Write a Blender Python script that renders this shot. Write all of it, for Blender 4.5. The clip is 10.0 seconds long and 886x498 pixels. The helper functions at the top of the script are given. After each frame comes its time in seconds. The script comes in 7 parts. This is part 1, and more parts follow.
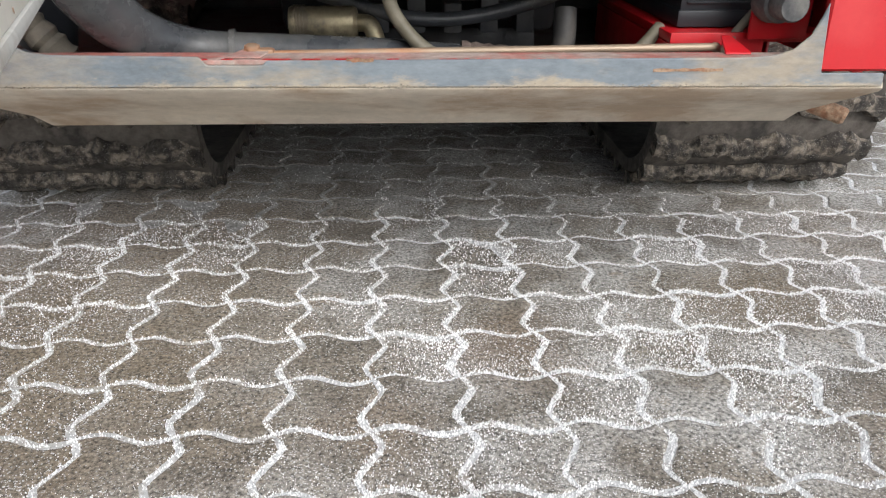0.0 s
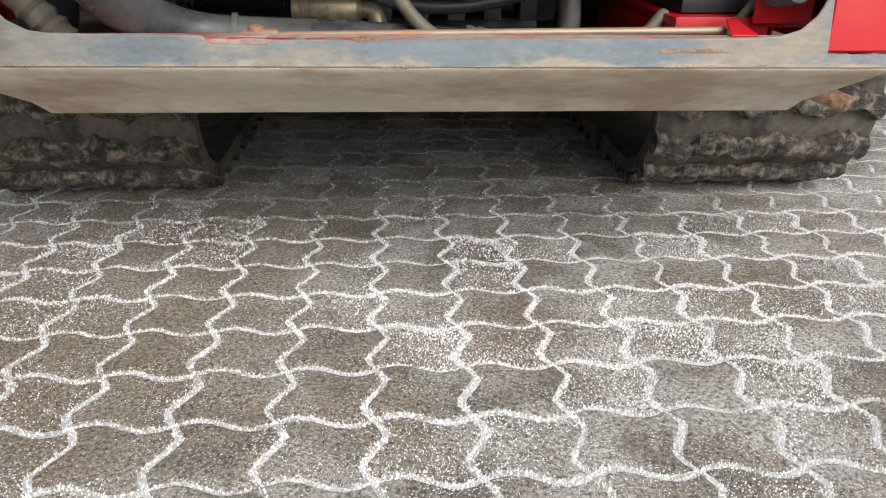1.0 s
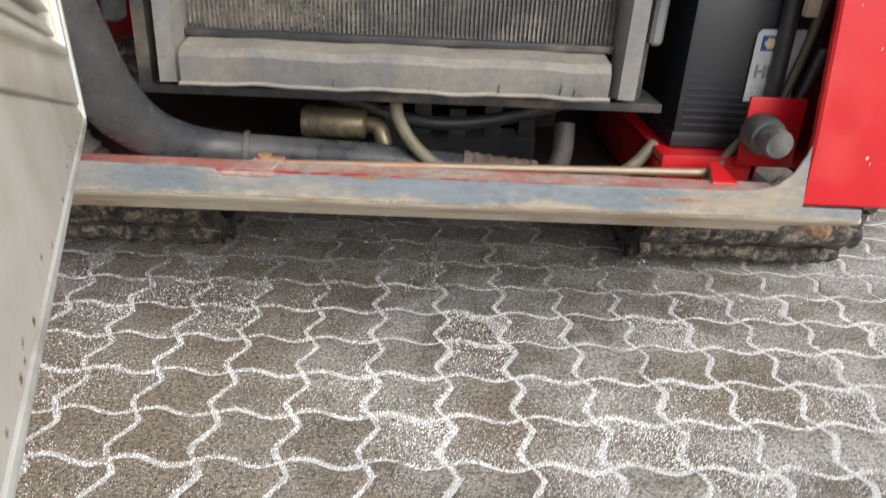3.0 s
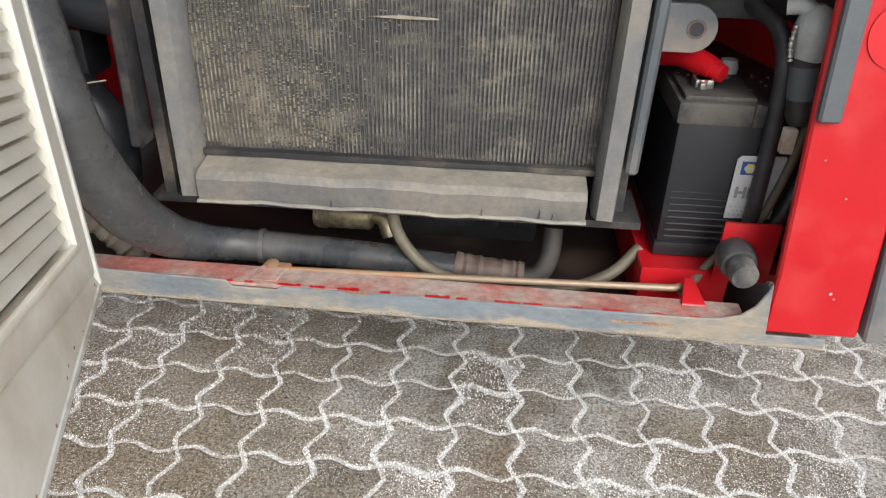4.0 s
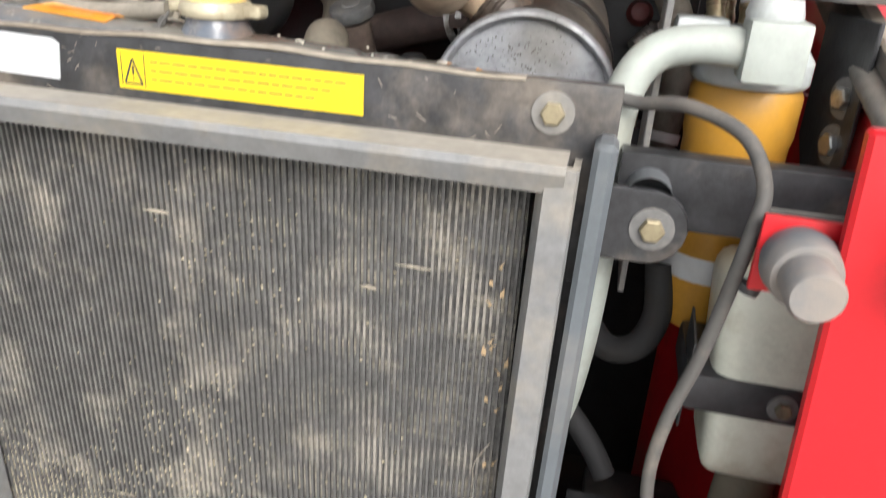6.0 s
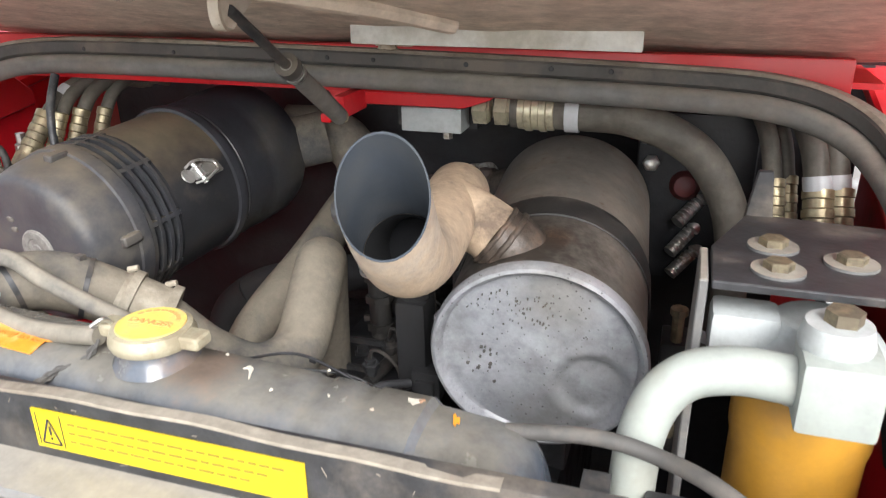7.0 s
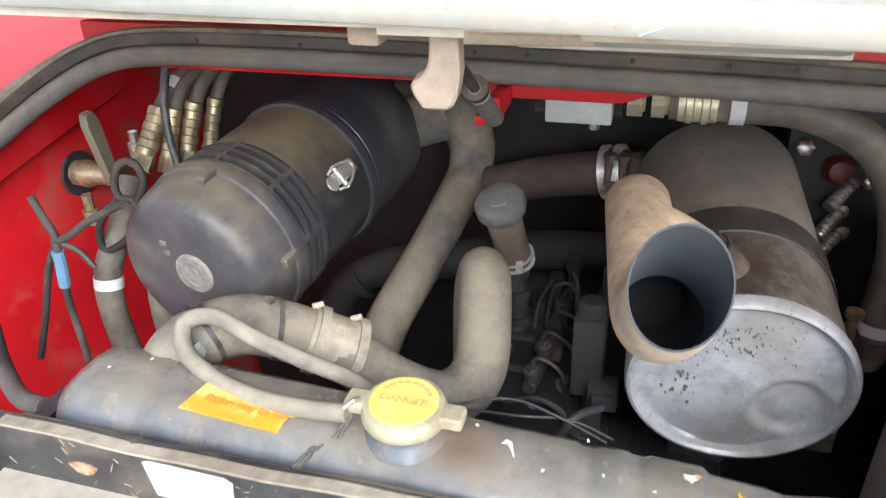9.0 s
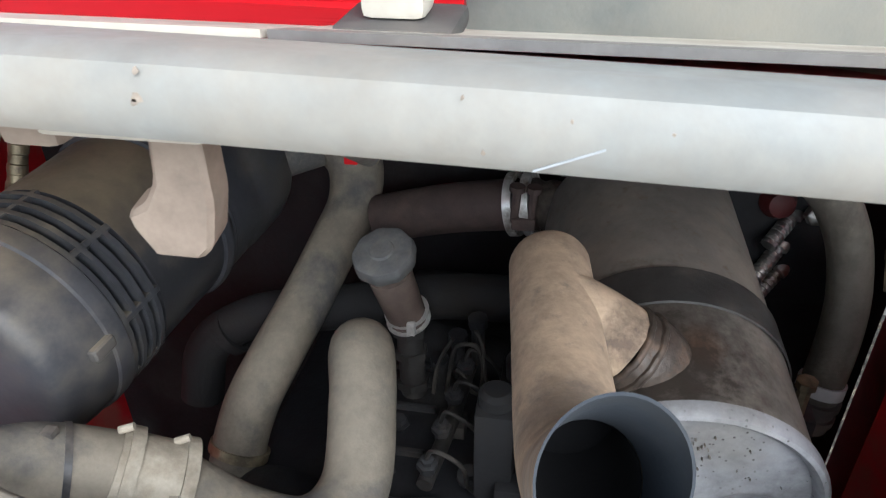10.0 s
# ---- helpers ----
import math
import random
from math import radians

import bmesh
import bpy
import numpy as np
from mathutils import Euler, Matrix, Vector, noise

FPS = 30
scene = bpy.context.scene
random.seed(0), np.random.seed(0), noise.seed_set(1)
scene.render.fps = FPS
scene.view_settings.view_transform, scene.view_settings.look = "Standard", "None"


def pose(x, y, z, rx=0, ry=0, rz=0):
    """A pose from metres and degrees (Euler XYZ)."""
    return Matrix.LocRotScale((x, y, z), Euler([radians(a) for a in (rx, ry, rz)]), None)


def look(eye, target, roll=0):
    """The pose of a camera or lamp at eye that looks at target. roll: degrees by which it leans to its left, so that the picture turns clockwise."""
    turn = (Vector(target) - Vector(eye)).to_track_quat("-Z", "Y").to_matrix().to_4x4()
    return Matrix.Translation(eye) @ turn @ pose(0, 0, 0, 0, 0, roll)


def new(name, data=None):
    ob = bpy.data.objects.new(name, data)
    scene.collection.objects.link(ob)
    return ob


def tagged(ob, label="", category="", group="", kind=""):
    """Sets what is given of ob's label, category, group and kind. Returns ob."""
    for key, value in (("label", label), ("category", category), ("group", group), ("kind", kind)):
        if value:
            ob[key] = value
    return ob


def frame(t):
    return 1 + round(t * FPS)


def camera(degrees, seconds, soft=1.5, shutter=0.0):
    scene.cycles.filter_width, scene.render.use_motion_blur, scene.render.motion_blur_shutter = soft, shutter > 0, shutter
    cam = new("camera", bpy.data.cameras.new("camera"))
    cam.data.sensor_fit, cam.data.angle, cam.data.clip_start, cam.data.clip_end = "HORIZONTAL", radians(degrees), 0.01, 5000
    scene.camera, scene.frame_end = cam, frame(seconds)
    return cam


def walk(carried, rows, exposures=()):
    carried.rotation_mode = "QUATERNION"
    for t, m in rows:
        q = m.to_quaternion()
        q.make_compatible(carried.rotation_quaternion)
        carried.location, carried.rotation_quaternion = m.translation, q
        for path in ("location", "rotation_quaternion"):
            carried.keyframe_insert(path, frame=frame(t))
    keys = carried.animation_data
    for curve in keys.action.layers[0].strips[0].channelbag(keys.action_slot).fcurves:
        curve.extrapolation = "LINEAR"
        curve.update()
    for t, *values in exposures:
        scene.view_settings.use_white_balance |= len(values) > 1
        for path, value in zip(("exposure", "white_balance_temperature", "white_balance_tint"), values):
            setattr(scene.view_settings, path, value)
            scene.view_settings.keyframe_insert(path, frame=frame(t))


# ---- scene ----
cam = camera(60.8, 10.0, soft=1.1, shutter=0.25)
PATH = [
    (0, (0.06, -0.039, 0.6), (0.163, 1.763, -0.261), 0.4),
    (0.5, (0.045, -0.045, 0.555), (0.166, 1.775, -0.264), 0.7),
    (1, (0.044, -0.045, 0.555), (0.169, 1.779, -0.257), 0.6),
    (1.5, (0.044, -0.047, 0.557), (0.161, 1.779, -0.25), 0.5),
    (2, (0.044, -0.045, 0.557), (0.157, 1.78, -0.254), 0.5),
    (2.5, (0.047, -0.044, 0.57), (0.154, 1.778, -0.247), 1.2),
    (2.8, (0.055, -0.041, 0.648), (0.154, 1.78, -0.174), 2.4),
    (3, (0.07, -0.033, 0.725), (0.157, 1.784, -0.107), 3.0),
    (3.2, (0.094, -0.031, 0.797), (0.14, 1.778, -0.056), 3.1),
    (4.3, (0.219, 0.032, 1.023), (0.073, 1.714, -0.05), 1.2),
    (4.5, (0.237, 0.084, 1.059), (0.098, 1.74, -0.054), 1.3),
    (5, (0.272, 0.228, 1.154), (0.223, 1.884, 0.033), 3.7),
    (5.2, (0.310, 0.284, 1.191), (0.221, 1.974, 0.126), 4.5),
    (5.5, (0.335, 0.354, 1.269), (0.167, 2.072, 0.258), 4.7),
    (5.8, (0.366, 0.368, 1.32), (0.027, 2.115, 0.407), 4.0),
    (6, (0.368, 0.384, 1.34), (0.001, 2.183, 0.548), 3.9),
    (6.2, (0.387, 0.423, 1.39), (-0.02, 2.232, 0.641), 3.3),
    (7.3, (0.377, 0.621, 1.531), (-0.213, 2.367, 0.753), -1.3),
    (7.5, (0.338, 0.628, 1.542), (-0.197, 2.37, 0.718), -2.1),
    (8, (0.235, 0.602, 1.582), (-0.19, 2.313, 0.638), -4.4),
    (8.5, (0.18, 0.573, 1.599), (-0.229, 2.25, 0.589), -4.3),
    (9, (0.194, 0.605, 1.611), (-0.325, 2.26, 0.614), -2.4),
    (9.3, (0.214, 0.682, 1.617), (-0.36, 2.322, 0.627), -1.6),
    (9.5, (0.208, 0.76, 1.603), (-0.315, 2.411, 0.603), -1.8),
    (9.6, (0.206, 0.787, 1.591), (-0.266, 2.452, 0.588), -1.2),
    (9.8, (0.195, 0.795, 1.593), (-0.148, 2.476, 0.566), 0.0),
    (10, (0.188, 0.787, 1.594), (-0.12, 2.462, 0.545), -0.5),
]
walk(cam, [(t, look(eye, target, roll)) for t, eye, target, roll in PATH], exposures=[(0, 0.3, 6250, 10), (1.0, 0.3, 6480, 10), (3.0, 0.35, 6500, 10), (4.5, 0.35, 6500, 10), (5.0, 0.45, 6500, 10), (5.5, 1.02, 6500, 9), (6, 1.0, 6500, 10), (7.5, 1.40, 6200, 10), (8.5, 1.45, 6050, 10), (9, 1.40, 6200, 9), (9.5, 1.15, 6500, 7), (9.8, 0.85, 6000, 9), (10, 0.75, 5850, 8)])

# ---- light ----
world = bpy.data.worlds.new("overcast_sky")
scene.world = world
world.use_nodes = True
wn = world.node_tree.nodes
sky = wn.new("ShaderNodeTexSky")
sky.sky_type = "NISHITA"
sky.sun_disc = False
sky.sun_elevation = radians(38)
sky.sun_rotation = radians(154)
sky.air_density, sky.dust_density, sky.ozone_density = 1.0, 3.0, 1.0
hue = wn.new("ShaderNodeHueSaturation")
hue.inputs["Saturation"].default_value = 0.35
world.node_tree.links.new(sky.outputs[0], hue.inputs["Color"])
world.node_tree.links.new(hue.outputs[0], wn["Background"].inputs["Color"])
wn["Background"].inputs["Strength"].default_value = 0.15
sun_data = bpy.data.lights.new("sun", "SUN")
sun_data.energy, sun_data.angle, sun_data.color = 1.8, radians(35), (1.0, 0.97, 0.93)
sun = new("sun", sun_data)
sun.matrix_world = look((1.7, -2.3, 2.9), (0.1, 1.0, 0.4))


# ---- materials ----
def surface(name, base, rough=0.6, metal=0.0, patch=None, patch_amount=0.0, patch_scale=6.0,
            speck=None, speck_amount=0.0, speck_scale=90.0, bump=0.15, grain=220.0, vary=0.18, stretch=(1, 1, 1), random_shift=0.0, world_place=False, settle=None, settle_amount=0.6, mottle=0.0, mottle_scale=150.0, spots=(), spot_grain=70.0, band=None):
    """Base colour with broad patches (dust, rust), small specks and a fine grain."""
    m = bpy.data.materials.new(name)
    m.use_nodes = True
    n, k = m.node_tree.nodes, m.node_tree.links
    bsdf = n["Principled BSDF"]
    bsdf.inputs["Metallic"].default_value = metal
    co = n.new("ShaderNodeTexCoord")
    mp = n.new("ShaderNodeMapping")
    mp.inputs["Scale"].default_value = stretch
    if world_place:
        k.new(n.new("ShaderNodeNewGeometry").outputs["Position"], mp.inputs["Vector"])
    else:
        k.new(co.outputs["Object"], mp.inputs["Vector"])
    vec = mp.outputs["Vector"]

    def noise_tex(scale, detail=5.0, rough_n=0.6):
        t = n.new("ShaderNodeTexNoise")
        t.inputs["Scale"].default_value, t.inputs["Detail"].default_value, t.inputs["Roughness"].default_value = scale, detail, rough_n
        k.new(vec, t.inputs["Vector"])
        return t.outputs["Fac"]

    def step(fac, lo, hi):
        r = n.new("ShaderNodeMapRange")
        r.inputs["From Min"].default_value, r.inputs["From Max"].default_value = lo, hi
        k.new(fac, r.inputs["Value"])
        return r.outputs["Result"]

    def mix(fac, a, b, kind="MIX"):
        x = n.new("ShaderNodeMix")
        x.data_type, x.blend_type = "RGBA", kind
        if isinstance(fac, float):
            x.inputs["Factor"].default_value = fac
        else:
            k.new(fac, x.inputs["Factor"])
        for s, v in (("A", a), ("B", b)):
            sock = [i for i in x.inputs if i.name == s and i.type == "RGBA"][0]
            if isinstance(v, tuple):
                sock.default_value = (*v, 1)
            else:
                k.new(v, sock)
        return [o for o in x.outputs if o.type == "RGBA"][0]

    fine = noise_tex(grain, 3.0)
    broad = noise_tex(patch_scale * 1.7, 6.0)
    dark = tuple(c * (1 - vary) for c in base)
    light = tuple(min(1.0, c * (1 + vary)) for c in base)
    col = mix(step(broad, 0.3, 0.7), dark, light)
    col = mix(step(fine, 0.35, 0.75), col, mix(0.5, col, light))
    if random_shift:
        info = n.new("ShaderNodeObjectInfo")
        hs = n.new("ShaderNodeHueSaturation")
        r = n.new("ShaderNodeMapRange")
        r.inputs["To Min"].default_value, r.inputs["To Max"].default_value = 1 - random_shift, 1 + random_shift
        k.new(info.outputs["Random"], r.inputs["Value"])
        k.new(r.outputs["Result"], hs.inputs["Value"])
        k.new(col, hs.inputs["Color"])
        col = hs.outputs["Color"]
    rough_out = None
    if patch:
        f = step(noise_tex(patch_scale, 8.0, 0.65), 0.62 - patch_amount * 0.5, 0.72 - patch_amount * 0.35)
        col = mix(f, col, patch)
        rr = n.new("ShaderNodeMapRange")
        rr.inputs["To Min"].default_value, rr.inputs["To Max"].default_value = rough, min(1.0, rough + 0.3)
        k.new(f, rr.inputs["Value"])
        rough_out = rr.outputs["Result"]
    if settle:
        sep = n.new("ShaderNodeSeparateXYZ")
        k.new(n.new("ShaderNodeNewGeometry").outputs["Normal"], sep.inputs[0])
        add = n.new("ShaderNodeMath")
        add.operation = "MULTIPLY_ADD"
        add.inputs[1].default_value = 1.1
        k.new(noise_tex(patch_scale * 2.1, 6.0), add.inputs[0])
        k.new(sep.outputs["Z"], add.inputs[2])
        f = step(add.outputs[0], 1.45 - settle_amount, 2.05 - settle_amount)
        mul = n.new("ShaderNodeMath")
        mul.operation = "MULTIPLY"
        mul.use_clamp = True
        mul.inputs[1].default_value = 0.85
        k.new(f, mul.inputs[0])
        col = mix(mul.outputs[0], col, settle)
    if band:
        low, high, tint = band
        axis = n.new("ShaderNodeSeparateXYZ")
        k.new(n.new("ShaderNodeNewGeometry").outputs["Position"], axis.inputs[0])
        rise = step(axis.outputs["Z"], high, low)
        drift = n.new("ShaderNodeMath")
        drift.operation = "MULTIPLY_ADD"
        drift.inputs[1].default_value = 2.2
        k.new(noise_tex(22.0, 9.0, 0.75), drift.inputs[0])
        k.new(rise, drift.inputs[2])
        col = mix(step(drift.outputs[0], 1.72, 2.05), col, tint)
    for centre, reach, tint, strength in spots:
        far = n.new("ShaderNodeVectorMath")
        far.operation = "DISTANCE"
        far.inputs[1].default_value = centre
        k.new(n.new("ShaderNodeNewGeometry").outputs["Position"], far.inputs[0])
        near = step(far.outputs["Value"], reach, 0.0)
        blot = n.new("ShaderNodeMath")
        blot.operation = "MULTIPLY_ADD"
        blot.inputs[1].default_value = 1.5
        k.new(noise_tex(spot_grain, 7.0, 0.7), blot.inputs[0])
        k.new(near, blot.inputs[2])
        amount = n.new("ShaderNodeMath")
        amount.operation = "MULTIPLY"
        amount.inputs[1].default_value = strength
        k.new(step(blot.outputs[0], 0.85, 1.5), amount.inputs[0])
        col = mix(amount.outputs[0], col, tint)
    if mottle:
        hs = n.new("ShaderNodeHueSaturation")
        r = n.new("ShaderNodeMapRange")
        r.inputs["From Min"].default_value, r.inputs["From Max"].default_value = 0.32, 0.68
        r.inputs["To Min"].default_value, r.inputs["To Max"].default_value = 1 - mottle, 1 + mottle
        k.new(noise_tex(mottle_scale, 4.0, 0.7), r.inputs["Value"])
        k.new(r.outputs["Result"], hs.inputs["Value"])
        k.new(col, hs.inputs["Color"])
        col = hs.outputs["Color"]
    if speck:
        v = n.new("ShaderNodeTexVoronoi")
        v.inputs["Scale"].default_value = speck_scale
        k.new(vec, v.inputs["Vector"])
        gate = step(noise_tex(patch_scale * 2.3, 4.0), 0.38, 0.62)
        dot = step(v.outputs["Distance"], 0.12 + 0.38 * speck_amount, 0.06 + 0.2 * speck_amount)
        mul = n.new("ShaderNodeMath")
        mul.operation = "MULTIPLY"
        k.new(gate, mul.inputs[0])
        k.new(dot, mul.inputs[1])
        col = mix(mul.outputs[0], col, speck)
    k.new(col, bsdf.inputs["Base Color"])
    if rough_out:
        k.new(rough_out, bsdf.inputs["Roughness"])
    else:
        bsdf.inputs["Roughness"].default_value = rough
    if bump:
        b = n.new("ShaderNodeBump")
        b.inputs["Strength"].default_value, b.inputs["Distance"].default_value = bump, 0.002
        k.new(fine, b.inputs["Height"])
        k.new(b.outputs["Normal"], bsdf.inputs["Normal"])
    return m


M_PAVER = surface("paver_concrete", (0.195, 0.174, 0.143), 0.85, patch=(0.40, 0.388, 0.362), patch_amount=0.34, patch_scale=6.5, speck=(0.84, 0.835, 0.82), speck_amount=0.62, speck_scale=250, bump=1.0, grain=300, vary=0.36, random_shift=0.15, world_place=True, mottle=0.85, mottle_scale=180,
                  spots=[((-0.55, 0.85, 0.0), 0.70, (0.235, 0.188, 0.130), 0.90), ((-0.30, 1.35, 0.0), 0.42, (0.27, 0.222, 0.165), 0.65), ((0.62, 1.02, 0.0), 0.20, (0.20, 0.16, 0.11), 0.7), ((0.20, 0.88, 0.0), 0.15, (0.20, 0.15, 0.105), 0.7), ((0.02, 0.72, 0.0), 0.12, (0.19, 0.145, 0.10), 0.7), ((0.72, 0.62, 0.0), 0.25, (0.21, 0.17, 0.125), 0.6)], spot_grain=13.0)
M_JOINT = surface("joint_salt_sand", (0.60, 0.605, 0.605), 0.95, patch=(0.36, 0.33, 0.29), patch_amount=0.24, patch_scale=14.0, speck=(0.10, 0.10, 0.11), speck_amount=0.18, speck_scale=160, bump=1.0, grain=380, world_place=True, mottle=0.22, mottle_scale=170,
                  spots=[((-0.62, 0.95, 0.0), 0.65, (0.50, 0.47, 0.41), 0.8), ((-0.30, 1.35, 0.0), 0.40, (0.36, 0.33, 0.28), 0.7)], spot_grain=14.0)
M_GROUND = surface("far_paving", (0.24, 0.22, 0.20), 0.95, patch=(0.38, 0.37, 0.36), patch_amount=0.3, patch_scale=3.0, grain=60)
M_RUBBER = surface("track_rubber", (0.095, 0.083, 0.071), 0.8, patch=(0.045, 0.041, 0.037), patch_amount=0.30, patch_scale=10, bump=0.6, grain=160, mottle=0.35, mottle_scale=45)
M_GRIT = surface("grit_on_rubber", (0.036, 0.031, 0.026), 0.9, patch=(0.17, 0.145, 0.115), patch_amount=0.33, patch_scale=34, speck=(0.50, 0.48, 0.45), speck_amount=0.4, speck_scale=420, bump=1.0, grain=260, mottle=0.8, mottle_scale=60)
M_SILL = surface("grey_sill_paint", (0.180, 0.208, 0.232), 0.45, band=(0.395, 0.424, (0.40, 0.34, 0.26)), world_place=True, spots=[((-0.47, 0.80, 0.43), 0.22, (0.42, 0.36, 0.28), 0.85)], spot_grain=25.0, patch=(0.33, 0.285, 0.225), patch_amount=0.21, patch_scale=7, bump=0.12, stretch=(0.6, 1, 1.6), mottle=0.15, mottle_scale=90)
M_MUD = surface("dried_mud_on_steel", (0.58, 0.515, 0.425), 0.8, patch=(0.43, 0.335, 0.245), patch_amount=0.26, patch_scale=5, bump=0.35, grain=110, vary=0.14, mottle=0.10, mottle_scale=30)
M_RUST = surface("rusty_red_flange", (0.41, 0.15, 0.125), 0.7, patch=(0.40, 0.315, 0.275), patch_amount=0.40, patch_scale=12, bump=0.25, stretch=(0.8, 1, 1), mottle=0.25, mottle_scale=80)
M_RED = surface("red_paint", (0.485, 0.010, 0.016), 0.32, patch=(0.55, 0.03, 0.03), patch_amount=0.15, patch_scale=4, bump=0.03, vary=0.08)
# same red as M_RED with dust, base raised for the weak bay light
M_RED_IN = surface("dusty_red_paint", (0.60, 0.012, 0.020), 0.42, patch=(0.46, 0.10, 0.08), patch_amount=0.22, patch_scale=6, bump=0.08)
M_DECAL = surface("red_reflector", (0.70, 0.012, 0.020), 0.42, bump=0.0, vary=0.03)
M_LIP = surface("stained_white_lip", (0.285, 0.295, 0.28), 0.5, patch=(0.31, 0.29, 0.25), patch_amount=0.24, patch_scale=7, bump=0.05, vary=0.1, mottle=0.10, mottle_scale=45)
M_WHITE = surface("cream_white_paint", (0.64, 0.64, 0.60), 0.6, patch=(0.44, 0.42, 0.36), patch_amount=0.24, patch_scale=7, bump=0.05, vary=0.1, mottle=0.10, mottle_scale=45)
M_CREAM = surface("dusty_cream_panel", (0.56, 0.52, 0.44), 0.6, patch=(0.38, 0.31, 0.235), patch_amount=0.22, patch_scale=8, bump=0.1)
M_FOAM = surface("brown_dusty_foam", (0.64, 0.55, 0.455), 0.95, patch=(0.56, 0.48, 0.39), patch_amount=0.35, patch_scale=9, bump=0.7, grain=120, mottle=0.2, mottle_scale=40)
M_SEAL = surface("rubber_seal", (0.150, 0.149, 0.144), 0.6, patch=(0.18, 0.165, 0.145), patch_amount=0.34, patch_scale=8, bump=0.2, settle=(0.29, 0.268, 0.23), settle_amount=0.55, mottle=0.18, mottle_scale=40)
M_STRIP = surface("grey_edge_seal", (0.092, 0.105, 0.116), 0.5, patch=(0.16, 0.16, 0.156), patch_amount=0.25, patch_scale=5, bump=0.1)
M_STEEL = surface("dusty_grey_channel", (0.165, 0.168, 0.170), 0.55, patch=(0.24, 0.225, 0.20), patch_amount=0.28, patch_scale=10, bump=0.12, settle=(0.34, 0.31, 0.26), settle_amount=0.5, mottle=0.1, mottle_scale=90)
M_RAIL = surface("dusty_rail", (0.140, 0.140, 0.138), 0.55, patch=(0.21, 0.195, 0.17), patch_amount=0.26, patch_scale=10, bump=0.15, settle=(0.32, 0.292, 0.24), settle_amount=0.42, mottle=0.15, mottle_scale=90)
M_BLACK = surface("black_painted_steel", (0.032, 0.033, 0.036), 0.42, patch=(0.11, 0.095, 0.08), patch_amount=0.22, patch_scale=9, bump=0.15, mottle=0.4, mottle_scale=45)
M_PLASTIC = surface("black_plastic", (0.030, 0.031, 0.035), 0.36, patch=(0.10, 0.09, 0.075), patch_amount=0.16, patch_scale=9, bump=0.06, settle=(0.190, 0.155, 0.105), settle_amount=0.46, mottle=0.14, mottle_scale=30)
M_HOSE = surface("black_rubber_hose", (0.040, 0.043, 0.048), 0.38, patch=(0.115, 0.112, 0.105), patch_amount=0.24, patch_scale=8, speck=(0.30, 0.30, 0.29), speck_amount=0.05, speck_scale=210, bump=0.15, mottle=0.3, mottle_scale=40)
M_DUST_HOSE = surface("dust_covered_hose", (0.190, 0.168, 0.132), 0.8, patch=(0.090, 0.089, 0.087), patch_amount=0.23, patch_scale=8, bump=0.3, mottle=0.15, mottle_scale=50)
M_OLIVE = surface("olive_hose", (0.125, 0.112, 0.078), 0.5, patch=(0.19, 0.17, 0.13), patch_amount=0.3, patch_scale=14, bump=0.1)
M_TUBE = surface("radiator_tube", (0.090, 0.089, 0.088), 0.7, metal=0.1, patch=(0.235, 0.220, 0.195), patch_amount=0.22, patch_scale=13, bump=0.2, grain=150, mottle=0.3, mottle_scale=70, world_place=True)
M_FIN = surface("radiator_fins", (0.082, 0.081, 0.079), 0.75, patch=(0.25, 0.23, 0.19), patch_amount=0.26, patch_scale=17, bump=0.9, grain=240, stretch=(1, 1, 2.2), mottle=0.5, mottle_scale=90)
M_TANK = surface("radiator_tank_paint", (0.092, 0.107, 0.133), 0.18, spots=[((0.088, 0.962, 1.246), 0.040, (0.150, 0.105, 0.080), 0.75)], patch=(0.145, 0.122, 0.098), patch_amount=0.19, patch_scale=9, bump=0.08, settle=(0.175, 0.163, 0.137), settle_amount=0.52, mottle=0.2, mottle_scale=35)
M_MUFFLER = surface("sooty_aluminised_steel", (0.165, 0.152, 0.135), 0.55, metal=0.15, spots=[((0.285, 1.210, 1.272), 0.026, (0.26, 0.135, 0.070), 0.8), ((0.258, 1.195, 1.262), 0.115, (0.036, 0.029, 0.024), 0.92)], patch=(0.235, 0.205, 0.17), patch_amount=0.35, patch_scale=6, bump=0.12, mottle=0.12, mottle_scale=40)
M_MUF_END = surface("galvanised_end_plate", (0.37, 0.385, 0.415), 0.42, metal=0.4, spots=[((0.285, 1.16, 1.085), 0.070, (0.13, 0.125, 0.12), 0.65), ((0.300, 1.16, 1.235), 0.055, (0.21, 0.20, 0.185), 0.6)], spot_grain=45.0, patch=(0.27, 0.275, 0.285), patch_amount=0.34, patch_scale=9, speck=(0.06, 0.055, 0.05), speck_amount=0.16, speck_scale=170, bump=0.12, mottle=0.22, mottle_scale=45)
M_BAND = surface("dark_band", (0.075, 0.072, 0.068), 0.7, patch=(0.16, 0.14, 0.12), patch_amount=0.25, patch_scale=9)
M_PIPE = surface("sand_coloured_exhaust", (0.45, 0.345, 0.245), 0.85, spots=[((0.205, 1.075, 1.325), 0.050, (0.24, 0.20, 0.165), 0.8), ((0.210, 1.01, 1.345), 0.055, (0.36, 0.325, 0.285), 0.8), ((0.235, 1.19, 1.285), 0.030, (0.07, 0.05, 0.04), 0.8)], patch=(0.33, 0.255, 0.19), patch_amount=0.20, patch_scale=13, bump=0.35, mottle=0.16, mottle_scale=60)
